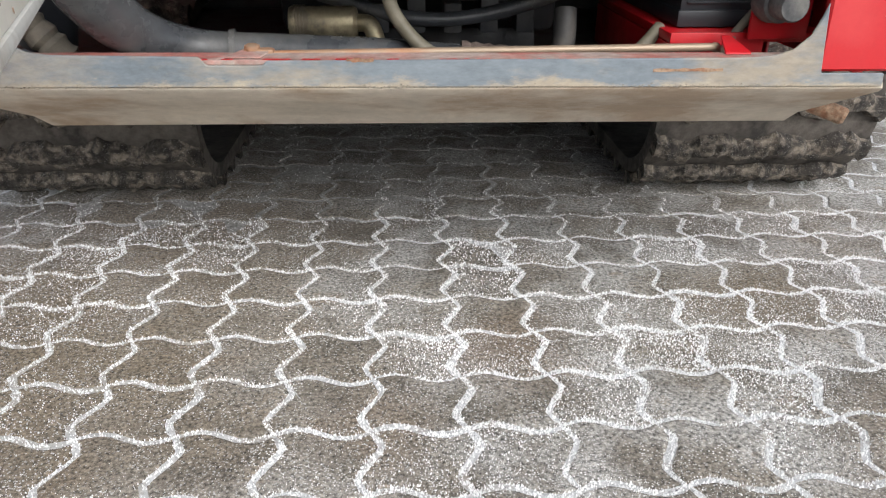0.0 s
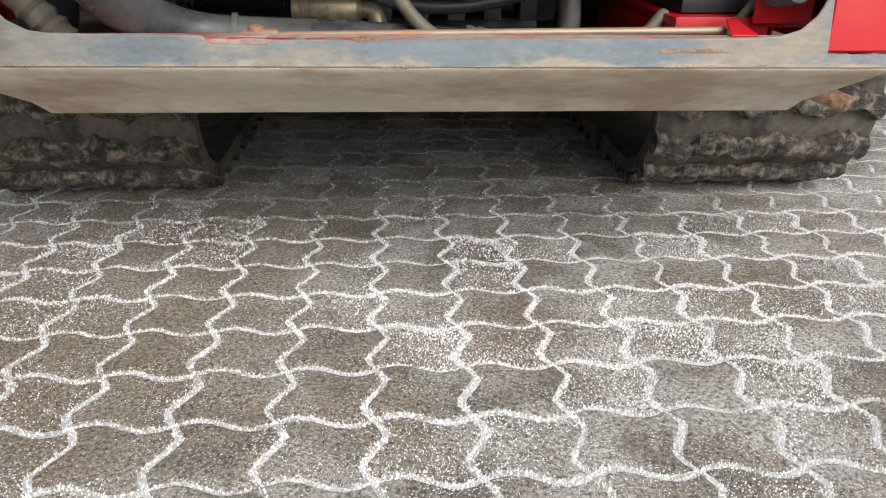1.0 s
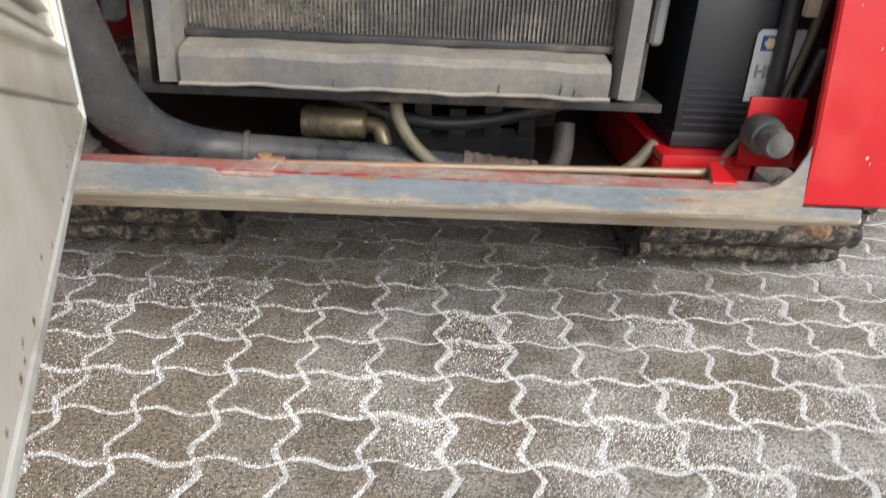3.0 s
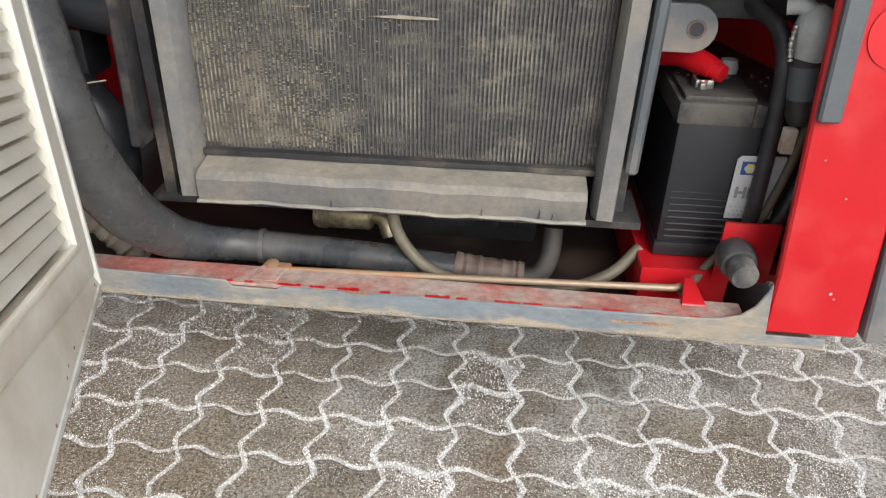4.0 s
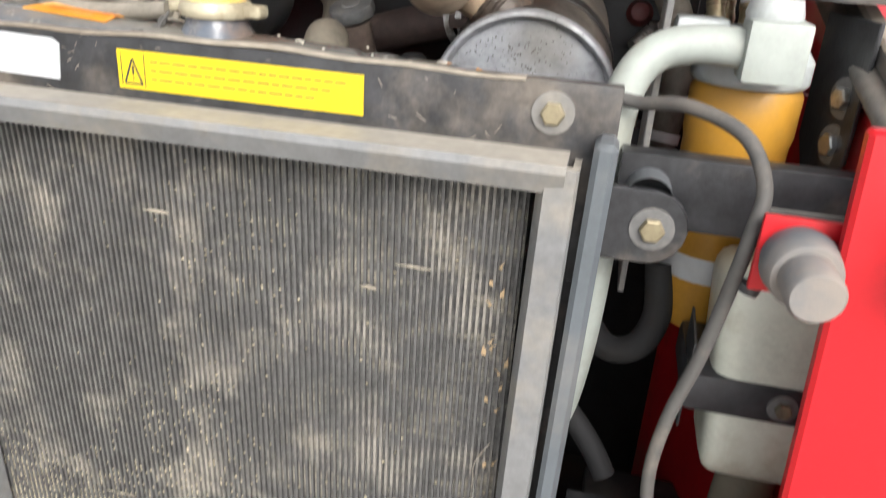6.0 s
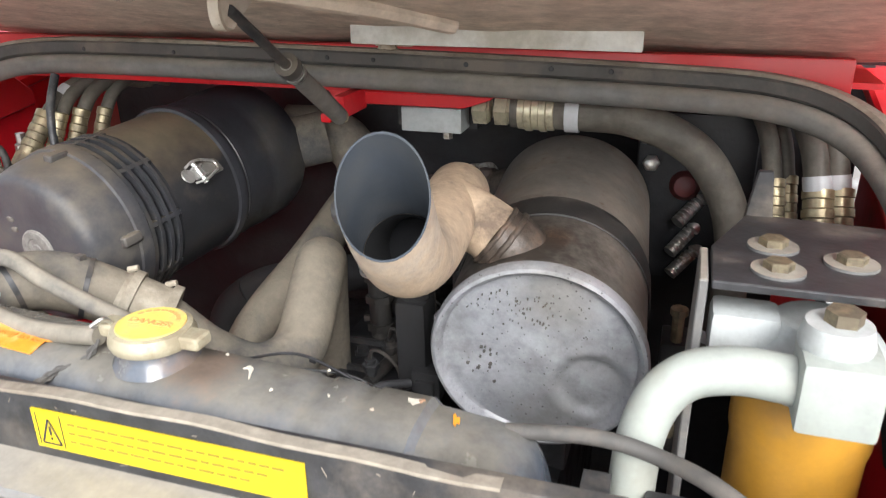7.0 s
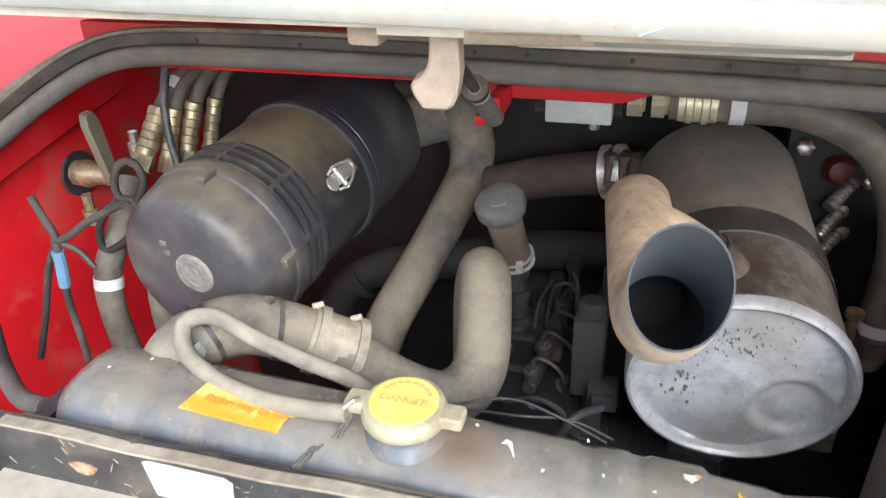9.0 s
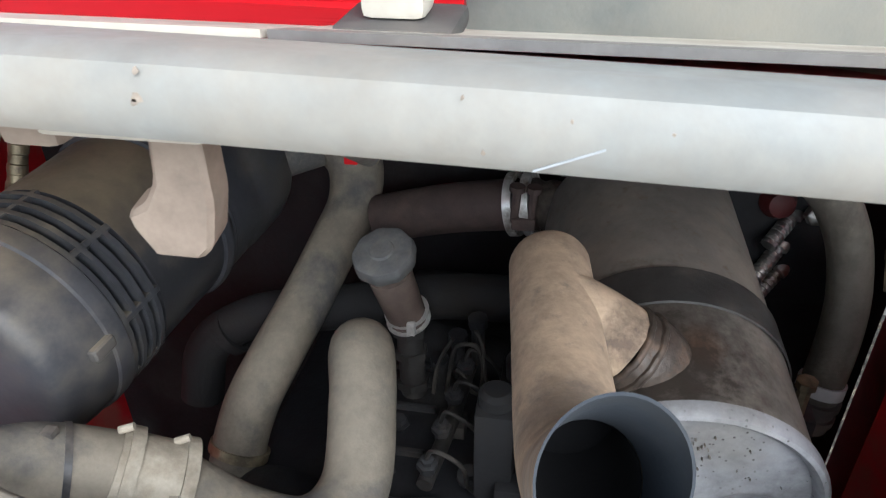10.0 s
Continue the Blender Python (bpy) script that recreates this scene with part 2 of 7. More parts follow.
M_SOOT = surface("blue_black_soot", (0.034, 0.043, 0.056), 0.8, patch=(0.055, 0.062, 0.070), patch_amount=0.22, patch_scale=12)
M_CHROME = surface("zinc_plated_steel", (0.55, 0.55, 0.53), 0.32, metal=0.9, patch=(0.30, 0.26, 0.21), patch_amount=0.25, patch_scale=30, bump=0.1)
M_BRASS = surface("yellow_zinc_fitting", (0.40, 0.345, 0.225), 0.38, metal=0.7, patch=(0.17, 0.145, 0.105), patch_amount=0.38, patch_scale=30, mottle=0.2, mottle_scale=60)
M_CAST = surface("grey_cast_aluminium", (0.42, 0.45, 0.45), 0.55, metal=0.1, patch=(0.33, 0.34, 0.33), patch_amount=0.25, patch_scale=12, bump=0.2)
M_PALE = surface("pale_green_grey_paint", (0.31, 0.34, 0.315), 0.5, patch=(0.30, 0.31, 0.27), patch_amount=0.25, patch_scale=8, bump=0.06, mottle=0.08, mottle_scale=30)
M_YELLOW = surface("ochre_filter_paint", (0.45, 0.23, 0.030), 0.4, patch=(0.40, 0.22, 0.05), patch_amount=0.2, patch_scale=10, bump=0.04)
M_LABEL_Y = surface("yellow_label", (0.66, 0.50, 0.012), 0.45, bump=0.0, vary=0.03)
M_CAP_Y = surface("worn_yellow_label", (0.64, 0.51, 0.12), 0.45, patch=(0.72, 0.48, 0.18), patch_amount=0.2, patch_scale=40, bump=0.02)
M_LABEL_O = surface("orange_label", (0.66, 0.27, 0.025), 0.5, patch=(0.72, 0.42, 0.14), patch_amount=0.25, patch_scale=30, bump=0.02)
M_LABEL_W = surface("white_label", (0.52, 0.54, 0.555), 0.45, bump=0.0, vary=0.05, mottle=0.08, mottle_scale=40)
M_CAPMETAL = surface("dull_cap_metal", (0.44, 0.40, 0.29), 0.5, metal=0.35, patch=(0.30, 0.26, 0.18), patch_amount=0.25, patch_scale=25)
M_INK = surface("dark_print", (0.03, 0.03, 0.035), 0.6, bump=0.0)
M_INK_R = surface("red_print", (0.74, 0.30, 0.10), 0.6, bump=0.0)
M_BLUE = surface("blue_print", (0.025, 0.075, 0.26), 0.45, bump=0.0)
M_GREYPRINT = surface("grey_print", (0.22, 0.23, 0.24), 0.5, bump=0.0)
M_BATTERY = surface("battery_case", (0.018, 0.020, 0.024), 0.42, patch=(0.06, 0.062, 0.065), patch_amount=0.2, patch_scale=6, bump=0.08)
M_LID = surface("dusty_battery_lid", (0.026, 0.027, 0.029), 0.5, patch=(0.10, 0.094, 0.085), patch_amount=0.25, patch_scale=9, bump=0.15)
M_REDRUB = surface("red_rubber_boot", (0.55, 0.008, 0.015), 0.3, bump=0.03)
M_BOTTLE = surface("translucent_bottle", (0.60, 0.62, 0.535), 0.35, patch=(0.47, 0.455, 0.36), patch_amount=0.22, patch_scale=7, bump=0.03)
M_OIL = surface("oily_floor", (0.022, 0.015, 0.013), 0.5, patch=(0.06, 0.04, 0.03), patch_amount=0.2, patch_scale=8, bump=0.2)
# grime plus the deep bay's shade, both in one near-black base
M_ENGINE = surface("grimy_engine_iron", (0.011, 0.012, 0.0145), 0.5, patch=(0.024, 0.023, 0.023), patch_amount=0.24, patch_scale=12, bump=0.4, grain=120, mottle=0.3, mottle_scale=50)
M_ROD = surface("rusty_rod", (0.31, 0.235, 0.165), 0.45, metal=0.3, patch=(0.42, 0.20, 0.10), patch_amount=0.25, patch_scale=9, stretch=(0.4, 1, 1))
M_GREYPLATE = surface("grey_stack_metal", (0.20, 0.21, 0.20), 0.3, metal=0.4, patch=(0.30, 0.29, 0.25), patch_amount=0.2, patch_scale=5)
M_FENDER = surface("grey_fender", (0.115, 0.125, 0.135), 0.5, patch=(0.24, 0.21, 0.185), patch_amount=0.28, patch_scale=5, bump=0.15)
M_SLEEVE = surface("brown_rubber_sleeve", (0.105, 0.078, 0.066), 0.6, patch=(0.17, 0.135, 0.11), patch_amount=0.3, patch_scale=14, bump=0.1, mottle=0.2, mottle_scale=50)
M_GRAIN = surface("salt_grains", (0.86, 0.86, 0.85), 0.6, bump=0.0, vary=0.1)
M_FADED = surface("faded_brown_print", (0.26, 0.20, 0.025), 0.6, bump=0.0)
M_FAINT = surface("faint_grey_print", (0.36, 0.38, 0.40), 0.5, bump=0.0)
M_SCORCH = surface("scorched_steel", (0.072, 0.058, 0.047), 0.75, metal=0.1, patch=(0.030, 0.026, 0.023), patch_amount=0.38, patch_scale=22, bump=0.4, mottle=0.45, mottle_scale=70)
M_CLUMP = surface("packed_dust", (0.36, 0.32, 0.235), 0.9, bump=0.2, world_place=True, mottle=0.6, mottle_scale=60)
M_RUSTSPOT = surface("flaking_rust", (0.33, 0.225, 0.15), 0.9, patch=(0.26, 0.13, 0.075), patch_amount=0.32, patch_scale=60, bump=0.5, mottle=0.4, mottle_scale=140)
M_LINE = surface("dusty_thin_hose", (0.20, 0.182, 0.15), 0.75, patch=(0.12, 0.115, 0.105), patch_amount=0.3, patch_scale=12, bump=0.2, settle=(0.30, 0.265, 0.21), settle_amount=0.2, mottle=0.15, mottle_scale=60)
M_DRUM = surface("black_plastic_drum", (0.036, 0.038, 0.045), 0.38, patch=(0.070, 0.066, 0.060), patch_amount=0.22, patch_scale=9, bump=0.06, mottle=0.2, mottle_scale=40)
M_TURBO = surface("burnt_brown_pipe", (0.055, 0.038, 0.034), 0.7, patch=(0.095, 0.07, 0.06), patch_amount=0.25, patch_scale=12, bump=0.2, mottle=0.2, mottle_scale=50)
M_COVER = surface("satin_black_cover", (0.058, 0.059, 0.066), 0.36, patch=(0.095, 0.088, 0.080), patch_amount=0.20, patch_scale=10, bump=0.05, settle=(0.190, 0.160, 0.118), settle_amount=0.30, mottle=0.15, mottle_scale=40)
M_CONN = surface("sandy_connector", (0.31, 0.28, 0.225), 0.75, patch=(0.23, 0.20, 0.155), patch_amount=0.28, patch_scale=20, bump=0.3, mottle=0.2, mottle_scale=60)
M_STAIN = surface("brown_stain", (0.29, 0.245, 0.20), 0.8, bump=0.1, mottle=0.3, mottle_scale=300)
# blacker than M_SOOT: shade deep in the outlet put into colour
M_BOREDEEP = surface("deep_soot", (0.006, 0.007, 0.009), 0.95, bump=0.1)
M_LATCH = surface("tan_striker_paint", (0.27, 0.215, 0.17), 0.65, patch=(0.20, 0.15, 0.115), patch_amount=0.22, patch_scale=30, bump=0.15, mottle=0.15, mottle_scale=60)
M_DISC = surface("dusty_grey_disc", (0.21, 0.20, 0.185), 0.7, patch=(0.15, 0.14, 0.13), patch_amount=0.25, patch_scale=30, bump=0.1, mottle=0.2, mottle_scale=80)
M_INK_O = surface("faded_orange_print", (0.66, 0.235, 0.035), 0.6, bump=0.0)
M_BROWNHOSE = surface("dusty_hydraulic_hose", (0.088, 0.080, 0.066), 0.6, patch=(0.15, 0.135, 0.11), patch_amount=0.28, patch_scale=14, bump=0.2, settle=(0.19, 0.17, 0.135), settle_amount=0.25, mottle=0.25, mottle_scale=50)
M_BIGHOSE = surface("dusty_radiator_hose", (0.046, 0.050, 0.056), 0.27, spots=[((-0.30, 0.79, 0.60), 0.32, (0.105, 0.105, 0.103), 0.6)], spot_grain=14.0, patch=(0.095, 0.094, 0.092), patch_amount=0.25, patch_scale=9, bump=0.12, settle=(0.12, 0.115, 0.10), settle_amount=0.05, mottle=0.25, mottle_scale=40)
M_FLANGE = surface("dust_caked_edge", (0.29, 0.258, 0.21), 0.8, patch=(0.21, 0.178, 0.14), patch_amount=0.27, patch_scale=10, bump=0.3, mottle=0.2, mottle_scale=60)
# darker than M_JOINT: shade from under the machine is in this colour
M_SHADE_SAND = surface("unsalted_joint_sand", (0.33, 0.315, 0.29), 0.95, patch=(0.46, 0.45, 0.43), patch_amount=0.30, patch_scale=9, bump=0.8, grain=300, mottle=0.4, mottle_scale=150)
# rubber set darker and duller than M_HOSE
M_DARKRUB = surface("sooty_dark_rubber", (0.011, 0.0115, 0.013), 0.8, patch=(0.022, 0.020, 0.018), patch_amount=0.24, patch_scale=10, bump=0.2)
M_STRAP = surface("black_strap", (0.028, 0.027, 0.026), 0.6, patch=(0.07, 0.062, 0.054), patch_amount=0.24, patch_scale=12, bump=0.2, mottle=0.2, mottle_scale=50)
M_CRUST = surface("weld_crust", (0.062, 0.049, 0.040), 0.45, metal=0.2, patch=(0.12, 0.085, 0.062), patch_amount=0.20, patch_scale=60, bump=0.4, grain=200, mottle=0.35, mottle_scale=110)
M_RIB = surface("blue_black_ribs", (0.040, 0.042, 0.048), 0.42, patch=(0.075, 0.07, 0.062), patch_amount=0.24, patch_scale=12, bump=0.08, settle=(0.17, 0.145, 0.105), settle_amount=0.22, mottle=0.2, mottle_scale=50)
M_DOME = surface("dark_red_dome", (0.10, 0.018, 0.018), 0.5, bump=0.1)
M_CLAMP = surface("bright_clamp_band", (0.66, 0.66, 0.64), 0.30, metal=0.55, patch=(0.34, 0.31, 0.27), patch_amount=0.22, patch_scale=40, bump=0.05)
M_CAPGREY = surface("worn_grey_cap", (0.100, 0.103, 0.104), 0.6, patch=(0.15, 0.145, 0.135), patch_amount=0.25, patch_scale=30, bump=0.15, mottle=0.2, mottle_scale=80)
M_BUMPER = surface("dusty_black_rubber", (0.060, 0.062, 0.064), 0.6, patch=(0.15, 0.145, 0.135), patch_amount=0.25, patch_scale=14, bump=0.2, mottle=0.2, mottle_scale=60)
M_DOOR = surface("cream_door_paint", (0.74, 0.72, 0.635), 0.5, patch=(0.60, 0.55, 0.45), patch_amount=0.2, patch_scale=5, bump=0.05, vary=0.07, mottle=0.05, mottle_scale=40)
M_ZINC = surface("pale_zinc_fitting", (0.58, 0.54, 0.39), 0.32, metal=0.5, patch=(0.34, 0.30, 0.21), patch_amount=0.25, patch_scale=40, bump=0.05)
M_CHAFF = surface("dry_leaf", (0.40, 0.29, 0.17), 0.8, bump=0.1)


# ---- building blocks ----
BASE = {}


def thing(name, at, label, category, group="", kind=""):
    ob = new(name)
    ob.location = at
    ob.empty_display_size = 0.05
    BASE[ob.name] = Vector(at)
    return tagged(ob, label, category, group, kind)


def set_back(verts):
    """The rear of the machine leans: the lower, the further in."""
    for v in verts:
        if v.co.z < 1.2:
            v.co.y += 0.036 * (1.2 - v.co.z)


def part(name, bm, material, parent=None, label="", crease=35, lean=True):
    """Links a bmesh given in world places as one mesh, under a thing or a part."""
    if lean:
        set_back(bm.verts)
    me = bpy.data.meshes.new(name)
    bmesh.ops.recalc_face_normals(bm, faces=bm.faces[:])
    bm.to_mesh(me)
    bm.free()
    me.materials.append(material)
    me.shade_smooth()
    me.set_sharp_from_angle(angle=radians(crease))
    ob = new(name, me)
    if parent:
        base = BASE[parent.name]
        me.transform(Matrix.Translation(-base))
        ob.parent = parent
        BASE[ob.name] = base
    else:
        BASE[ob.name] = Vector((0, 0, 0))
    if label:
        ob["label"] = label
    return ob


def again(ob, shift, parent=None):
    """The same mesh once more, moved by shift."""
    o = new(ob.name.split(".")[0], ob.data)
    o.parent = parent or ob.parent
    o.matrix_basis = (Matrix.Translation(shift) if not isinstance(shift, Matrix) else shift) @ ob.matrix_basis
    BASE[o.name] = BASE[ob.name]
    return o


def soft_edges(bm, width, segments=2):
    if width:
        bmesh.ops.bevel(bm, geom=bm.edges[:], offset=width, segments=segments, profile=0.6, affect="EDGES", clamp_overlap=True)


def box(x0, x1, y0, y1, z0, z1, bevel=0.0, m=None, segments=2):
    bm = bmesh.new()
    bmesh.ops.create_cube(bm, size=1)
    bmesh.ops.scale(bm, vec=(x1 - x0, y1 - y0, z1 - z0), verts=bm.verts)
    bmesh.ops.translate(bm, vec=((x0 + x1) / 2, (y0 + y1) / 2, (z0 + z1) / 2), verts=bm.verts)
    soft_edges(bm, bevel, segments)
    if m:
        bm.transform(m)
    return bm


def join(*bms):
    out = bmesh.new()
    for b in bms:
        me = bpy.data.meshes.new("tmp")
        b.to_mesh(me)
        b.free()
        out.from_mesh(me)
        bpy.data.meshes.remove(me)
    return out


def glide(pts, steps):
    """Catmull-Rom through the points."""
    p = [Vector(q) for q in pts]
    if len(p) == 2:
        return [p[0].lerp(p[1], i / steps) for i in range(steps + 1)]
    p = [2 * p[0] - p[1]] + p + [2 * p[-1] - p[-2]]
    out = []
    for i in range(1, len(p) - 2):
        a, b, c, d = p[i - 1:i + 3]
        for s in range(steps):
            t = s / steps
            out.append(0.5 * (2 * b + (c - a) * t + (2 * a - 5 * b + 4 * c - d) * t * t + (3 * b - a - 3 * c + d) * t ** 3))
    out.append(p[-2])
    return out


def tube(pts, r, seg=14, steps=6, ends=True, wobble=0.0):
    """A tube along the points; r is a number or one number a point."""
    path = glide(pts, steps)
    n = len(path)
    if isinstance(r, (int, float)):
        rs = [r] * n
    else:
        rs = []
        for i in range(n):
            f = i * (len(r) - 1) / (n - 1)
            a = min(int(f), len(r) - 2)
            rs.append(r[a] + (r[a + 1] - r[a]) * (f - a))
    bm = bmesh.new()
    up = None
    rings = []
    for i, q in enumerate(path):
        d = (path[min(i + 1, n - 1)] - path[max(i - 1, 0)]).normalized()
        if up is None:
            up = d.orthogonal().normalized()
        up = (up - d * up.dot(d)).normalized()
        side = d.cross(up)
        rr = rs[i] * (1 + (wobble * math.sin(i * 2.4) if wobble else 0))
        rings.append([bm.verts.new(q + (up * math.cos(a) + side * math.sin(a)) * rr) for a in [2 * math.pi * j / seg for j in range(seg)]])
    for a, b in zip(rings, rings[1:]):
        for j in range(seg):
            bm.faces.new((a[j], a[(j + 1) % seg], b[(j + 1) % seg], b[j]))
    if ends:
        bm.faces.new(rings[0])
        bm.faces.new(rings[-1])
    return bm


def lathe(profile, origin, axis, seg=40):
    """Turns (radius, height) pairs about an axis."""
    bm = bmesh.new()
    q = Vector(axis).normalized().to_track_quat("Z", "Y").to_matrix()
    o = Vector(origin)
    rings = []
    for r, h in profile:
        if r < 1e-5:
            rings.append([bm.verts.new(o + q @ Vector((0, 0, h)))])
        else:
            rings.append([bm.verts.new(o + q @ Vector((r * math.cos(2 * math.pi * j / seg), r * math.sin(2 * math.pi * j / seg), h))) for j in range(seg)])
    for a, b in zip(rings, rings[1:]):
        for j in range(seg):
            u, v = [a[j % len(a)], a[(j + 1) % len(a)]], [b[(j + 1) % len(b)], b[j % len(b)]]
            f = []
            for w in u + v:
                if w not in f:
                    f.append(w)
            if len(f) > 2:
                bm.faces.new(f)
    return bm


def plate(outline, place, thick, bevel=0.0):
    """A flat outline of (u, v), placed by place(u, v) and thickened along a vector."""
    bm = bmesh.new()
    f = bm.faces.new([bm.verts.new(place(u, v)) for u, v in outline])
    ext = bmesh.ops.extrude_face_region(bm, geom=[f])
    bmesh.ops.translate(bm, vec=thick, verts=[e for e in ext["geom"] if isinstance(e, bmesh.types.BMVert)])
    bmesh.ops.recalc_face_normals(bm, faces=bm.faces[:])
    soft_edges(bm, bevel, 1)
    return bm


def strip(profile, x0, x1, steps=1, bend=None):
    """A profile of (y, z) drawn along x."""
    bm = bmesh.new()
    rows = []
    for i in range(steps + 1):
        x = x0 + (x1 - x0) * i / steps
        rows.append([bm.verts.new((x, y, z + (bend(x) if bend else 0))) for y, z in profile])
    n = len(profile)
    for a, b in zip(rows, rows[1:]):
        for j in range(n):
            bm.faces.new((a[j], a[(j + 1) % n], b[(j + 1) % n], b[j]))
    bm.faces.new(rows[0])
    bm.faces.new(rows[-1])
    return bm


def bolt(parent, at, axis, r=0.008, material=None, label="", washer=True, h=0.006):
    hexa = lathe([(r, 0), (r, h), (r * 0.85, h + 0.001), (0, h + 0.001)], at, axis, 6)
    b = part("bolt", hexa, material or M_BRASS, parent, label)
    if washer:
        part("washer", lathe([(r * 1.75, -0.001), (r * 1.75, 0.001), (r * 0.5, 0.0015)], at, axis, 24), M_RAIL, b)
    return b


def ring(at, axis, r_in, r_out, h):
    return lathe([(r_in, -h / 2), (r_out, -h / 2), (r_out, h / 2), (r_in, h / 2), (r_in, -h / 2)], at, axis, 28)


# ---- ground ----
ground_bm = bmesh.new()
bmesh.ops.create_grid(ground_bm, x_segments=2, y_segments=2, size=400)
bmesh.ops.translate(ground_bm, vec=(0, 0, -0.024), verts=ground_bm.verts)
ground = part("ground", ground_bm, M_GROUND, lean=False)
tagged(ground, "flat grey paved yard reaching far out", "ground", kind="structure")

pavement = part("pavement", box(-4.0, 4.25, -2.35, 5.5, -0.02, -0.0018), M_JOINT, lean=False)
tagged(pavement, "wavy interlocking concrete pavers with salt-white joints", "pavement", kind="structure")

# duller joint sheet under the machine, part of its shade painted in
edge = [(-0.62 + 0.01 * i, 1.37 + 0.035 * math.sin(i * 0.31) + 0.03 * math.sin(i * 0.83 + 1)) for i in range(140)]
part("joint_sand", plate(edge + [(0.77, 3.2), (-0.62, 3.2)], lambda u, v: Vector((u, v, -0.0017)), Vector((0, 0, 0.0008))), M_SHADE_SAND, pavement, "unsalted sand in the joints under the machine, shade put into its colour", lean=False)


# ---- chassis ----
CX = 0.10


def sill_y(x):
    """Face of the sill, before the lean."""
    return 0.784 - 0.02 * x


def post_y(z):
    """Face of the posts, before the lean."""
    return 0.777 + 0.1 * (z - 0.41)


def rear_frame():
    t = thing("loader_chassis", (CX, 1.0, 0.29), "red and grey steel rear frame of a compact track loader", "loader chassis")
    # front plate of the sill: opening between the posts, rounded corners, a small notch in its upper edge
    out = [(-0.47, 0.41), (0.615, 0.41), (0.6135, 0.425), (0.540, 0.425), (0.532, 0.50), (0.528, 0.487), (0.519, 0.466), (0.503, 0.451), (0.48, 0.444),
           (0.45, 0.442), (-0.088, 0.439), (-0.094, 0.434), (-0.155, 0.434), (-0.163, 0.443), (-0.325, 0.445), (-0.348, 0.448), (-0.368, 0.458),
           (-0.383, 0.476), (-0.394, 0.50), (-0.52, 0.50)]
    part("sill_plate", plate(out, lambda u, v: Vector((u, sill_y(u), 0.430 + (v - 0.442) * 1.04)), Vector((0, 0.004, 0)), 0.0012), M_SILL, t)
    # sloping underside of the sill
    bm = strip([(0.7760, 0.3945), (0.7805, 0.3895), (0.866, 0.3525), (0.940, 0.3205), (0.9455, 0.3165), (0.968, 0.3005), (0.972, 0.299), (0.977, 0.303), (0.950, 0.322), (0.790, 0.3985), (0.7785, 0.400)], 0.0, 1.0, 14)
    for v in bm.verts:
        f = (0.3955 - v.co.z) / 0.0965
        x0, x1 = -0.47 + 0.047 * f, 0.618 - 0.005 * f
        v.co.x = x0 + (x1 - x0) * v.co.x
        v.co.y += (sill_y(v.co.x) - 0.773) * (1 - 0.6 * f)
    part("sill_underplate", bm, M_MUD, t, "sloping underplate covered in dried mud")
    crust = []
    for q in range(1100):
        x, f, w = random.uniform(-0.455, 0.605), abs(random.gauss(0.0, 0.03)), random.uniform(0.0004, 0.0015)
        w *= 0.6 + 0.5 * math.sin(x * 31) * math.sin(x * 12.7 + 1)
        if q % 2:
            y, z = sill_y(x) + 0.0035 + 0.09 * f, 0.3935 - 0.04 * f
        else:
            y, z = sill_y(x) - 0.0011, 0.3965 + abs(random.gauss(0.0, 0.0020))
        lump = bmesh.new()
        tip = lump.verts.new((x, y - 0.35 * w, z - 0.2 * w))
        base = [lump.verts.new((x + w * 1.4 * math.cos(a) * random.uniform(0.6, 1.3), y + 0.0012, z + w * 0.7 * math.sin(a) * random.uniform(0.6, 1.3))) for a in (0.2, 1.3, 2.5, 3.6, 4.9)]
        for a, b in zip(base, base[1:] + base[:1]):
            lump.faces.new((a, b, tip))
        crust.append(lump)
    part("mud_crust", join(*crust), M_FLANGE, t, "crumbly mud crust along the crease")
    part("sill_top_flange", plate([(-0.40, 0.0), (0.515, 0.0), (0.515, 0.044), (-0.40, 0.044)], lambda u, v: Vector((u, sill_y(u) + 0.0042 + v, 0.421)), Vector((0, 0, 0.006)), 0.001), M_RUST, t, "chipped red paint over rust")
    for k in range(18):
        x, w = -0.37 + 0.048 * k + random.uniform(-0.012, 0.012), random.uniform(0.005, 0.017)
        n_e = 8
        up = [(x + w * (2 * q / n_e - 1), random.uniform(0.0025, 0.0065)) for q in range(n_e + 1)]
        out = [(x + w, 0.0002)] + up[::-1] + [(x - w, 0.0002)]
        part("paint_flake", plate(out, lambda u, v: Vector((u, sill_y(u) + 0.0042 + v, 0.4272)), Vector((0, 0, 0.0006))), M_RED, t)
    part("sill_back", plate([(-0.36, 0.38), (0.515, 0.38), (0.515, 0.413), (-0.36, 0.413)], lambda u, v: Vector((u, sill_y(u) + 0.046, v + 0.0075)), Vector((0, 0.004, 0))), M_RED_IN, t)
    # bare rusty patches on the face of the sill
    for a, b, v in ((0.345, 0.425, 0.4165), (0.0, 0.03, 0.428)):
        n_e = 9
        up = [(a + (b - a) * i / n_e, v + random.uniform(0.0008, 0.0026)) for i in range(n_e + 1)]
        dn = [(a + (b - a) * i / n_e, v - random.uniform(0.0008, 0.0028)) for i in range(n_e, -1, -1)]
        part("rust_patch", plate(dn[::-1] + up[::-1], lambda u, w: Vector((u, sill_y(u) - 0.0009, w)), Vector((0, 0.0007, 0))), M_RUSTSPOT, t, "flaking rust patch")
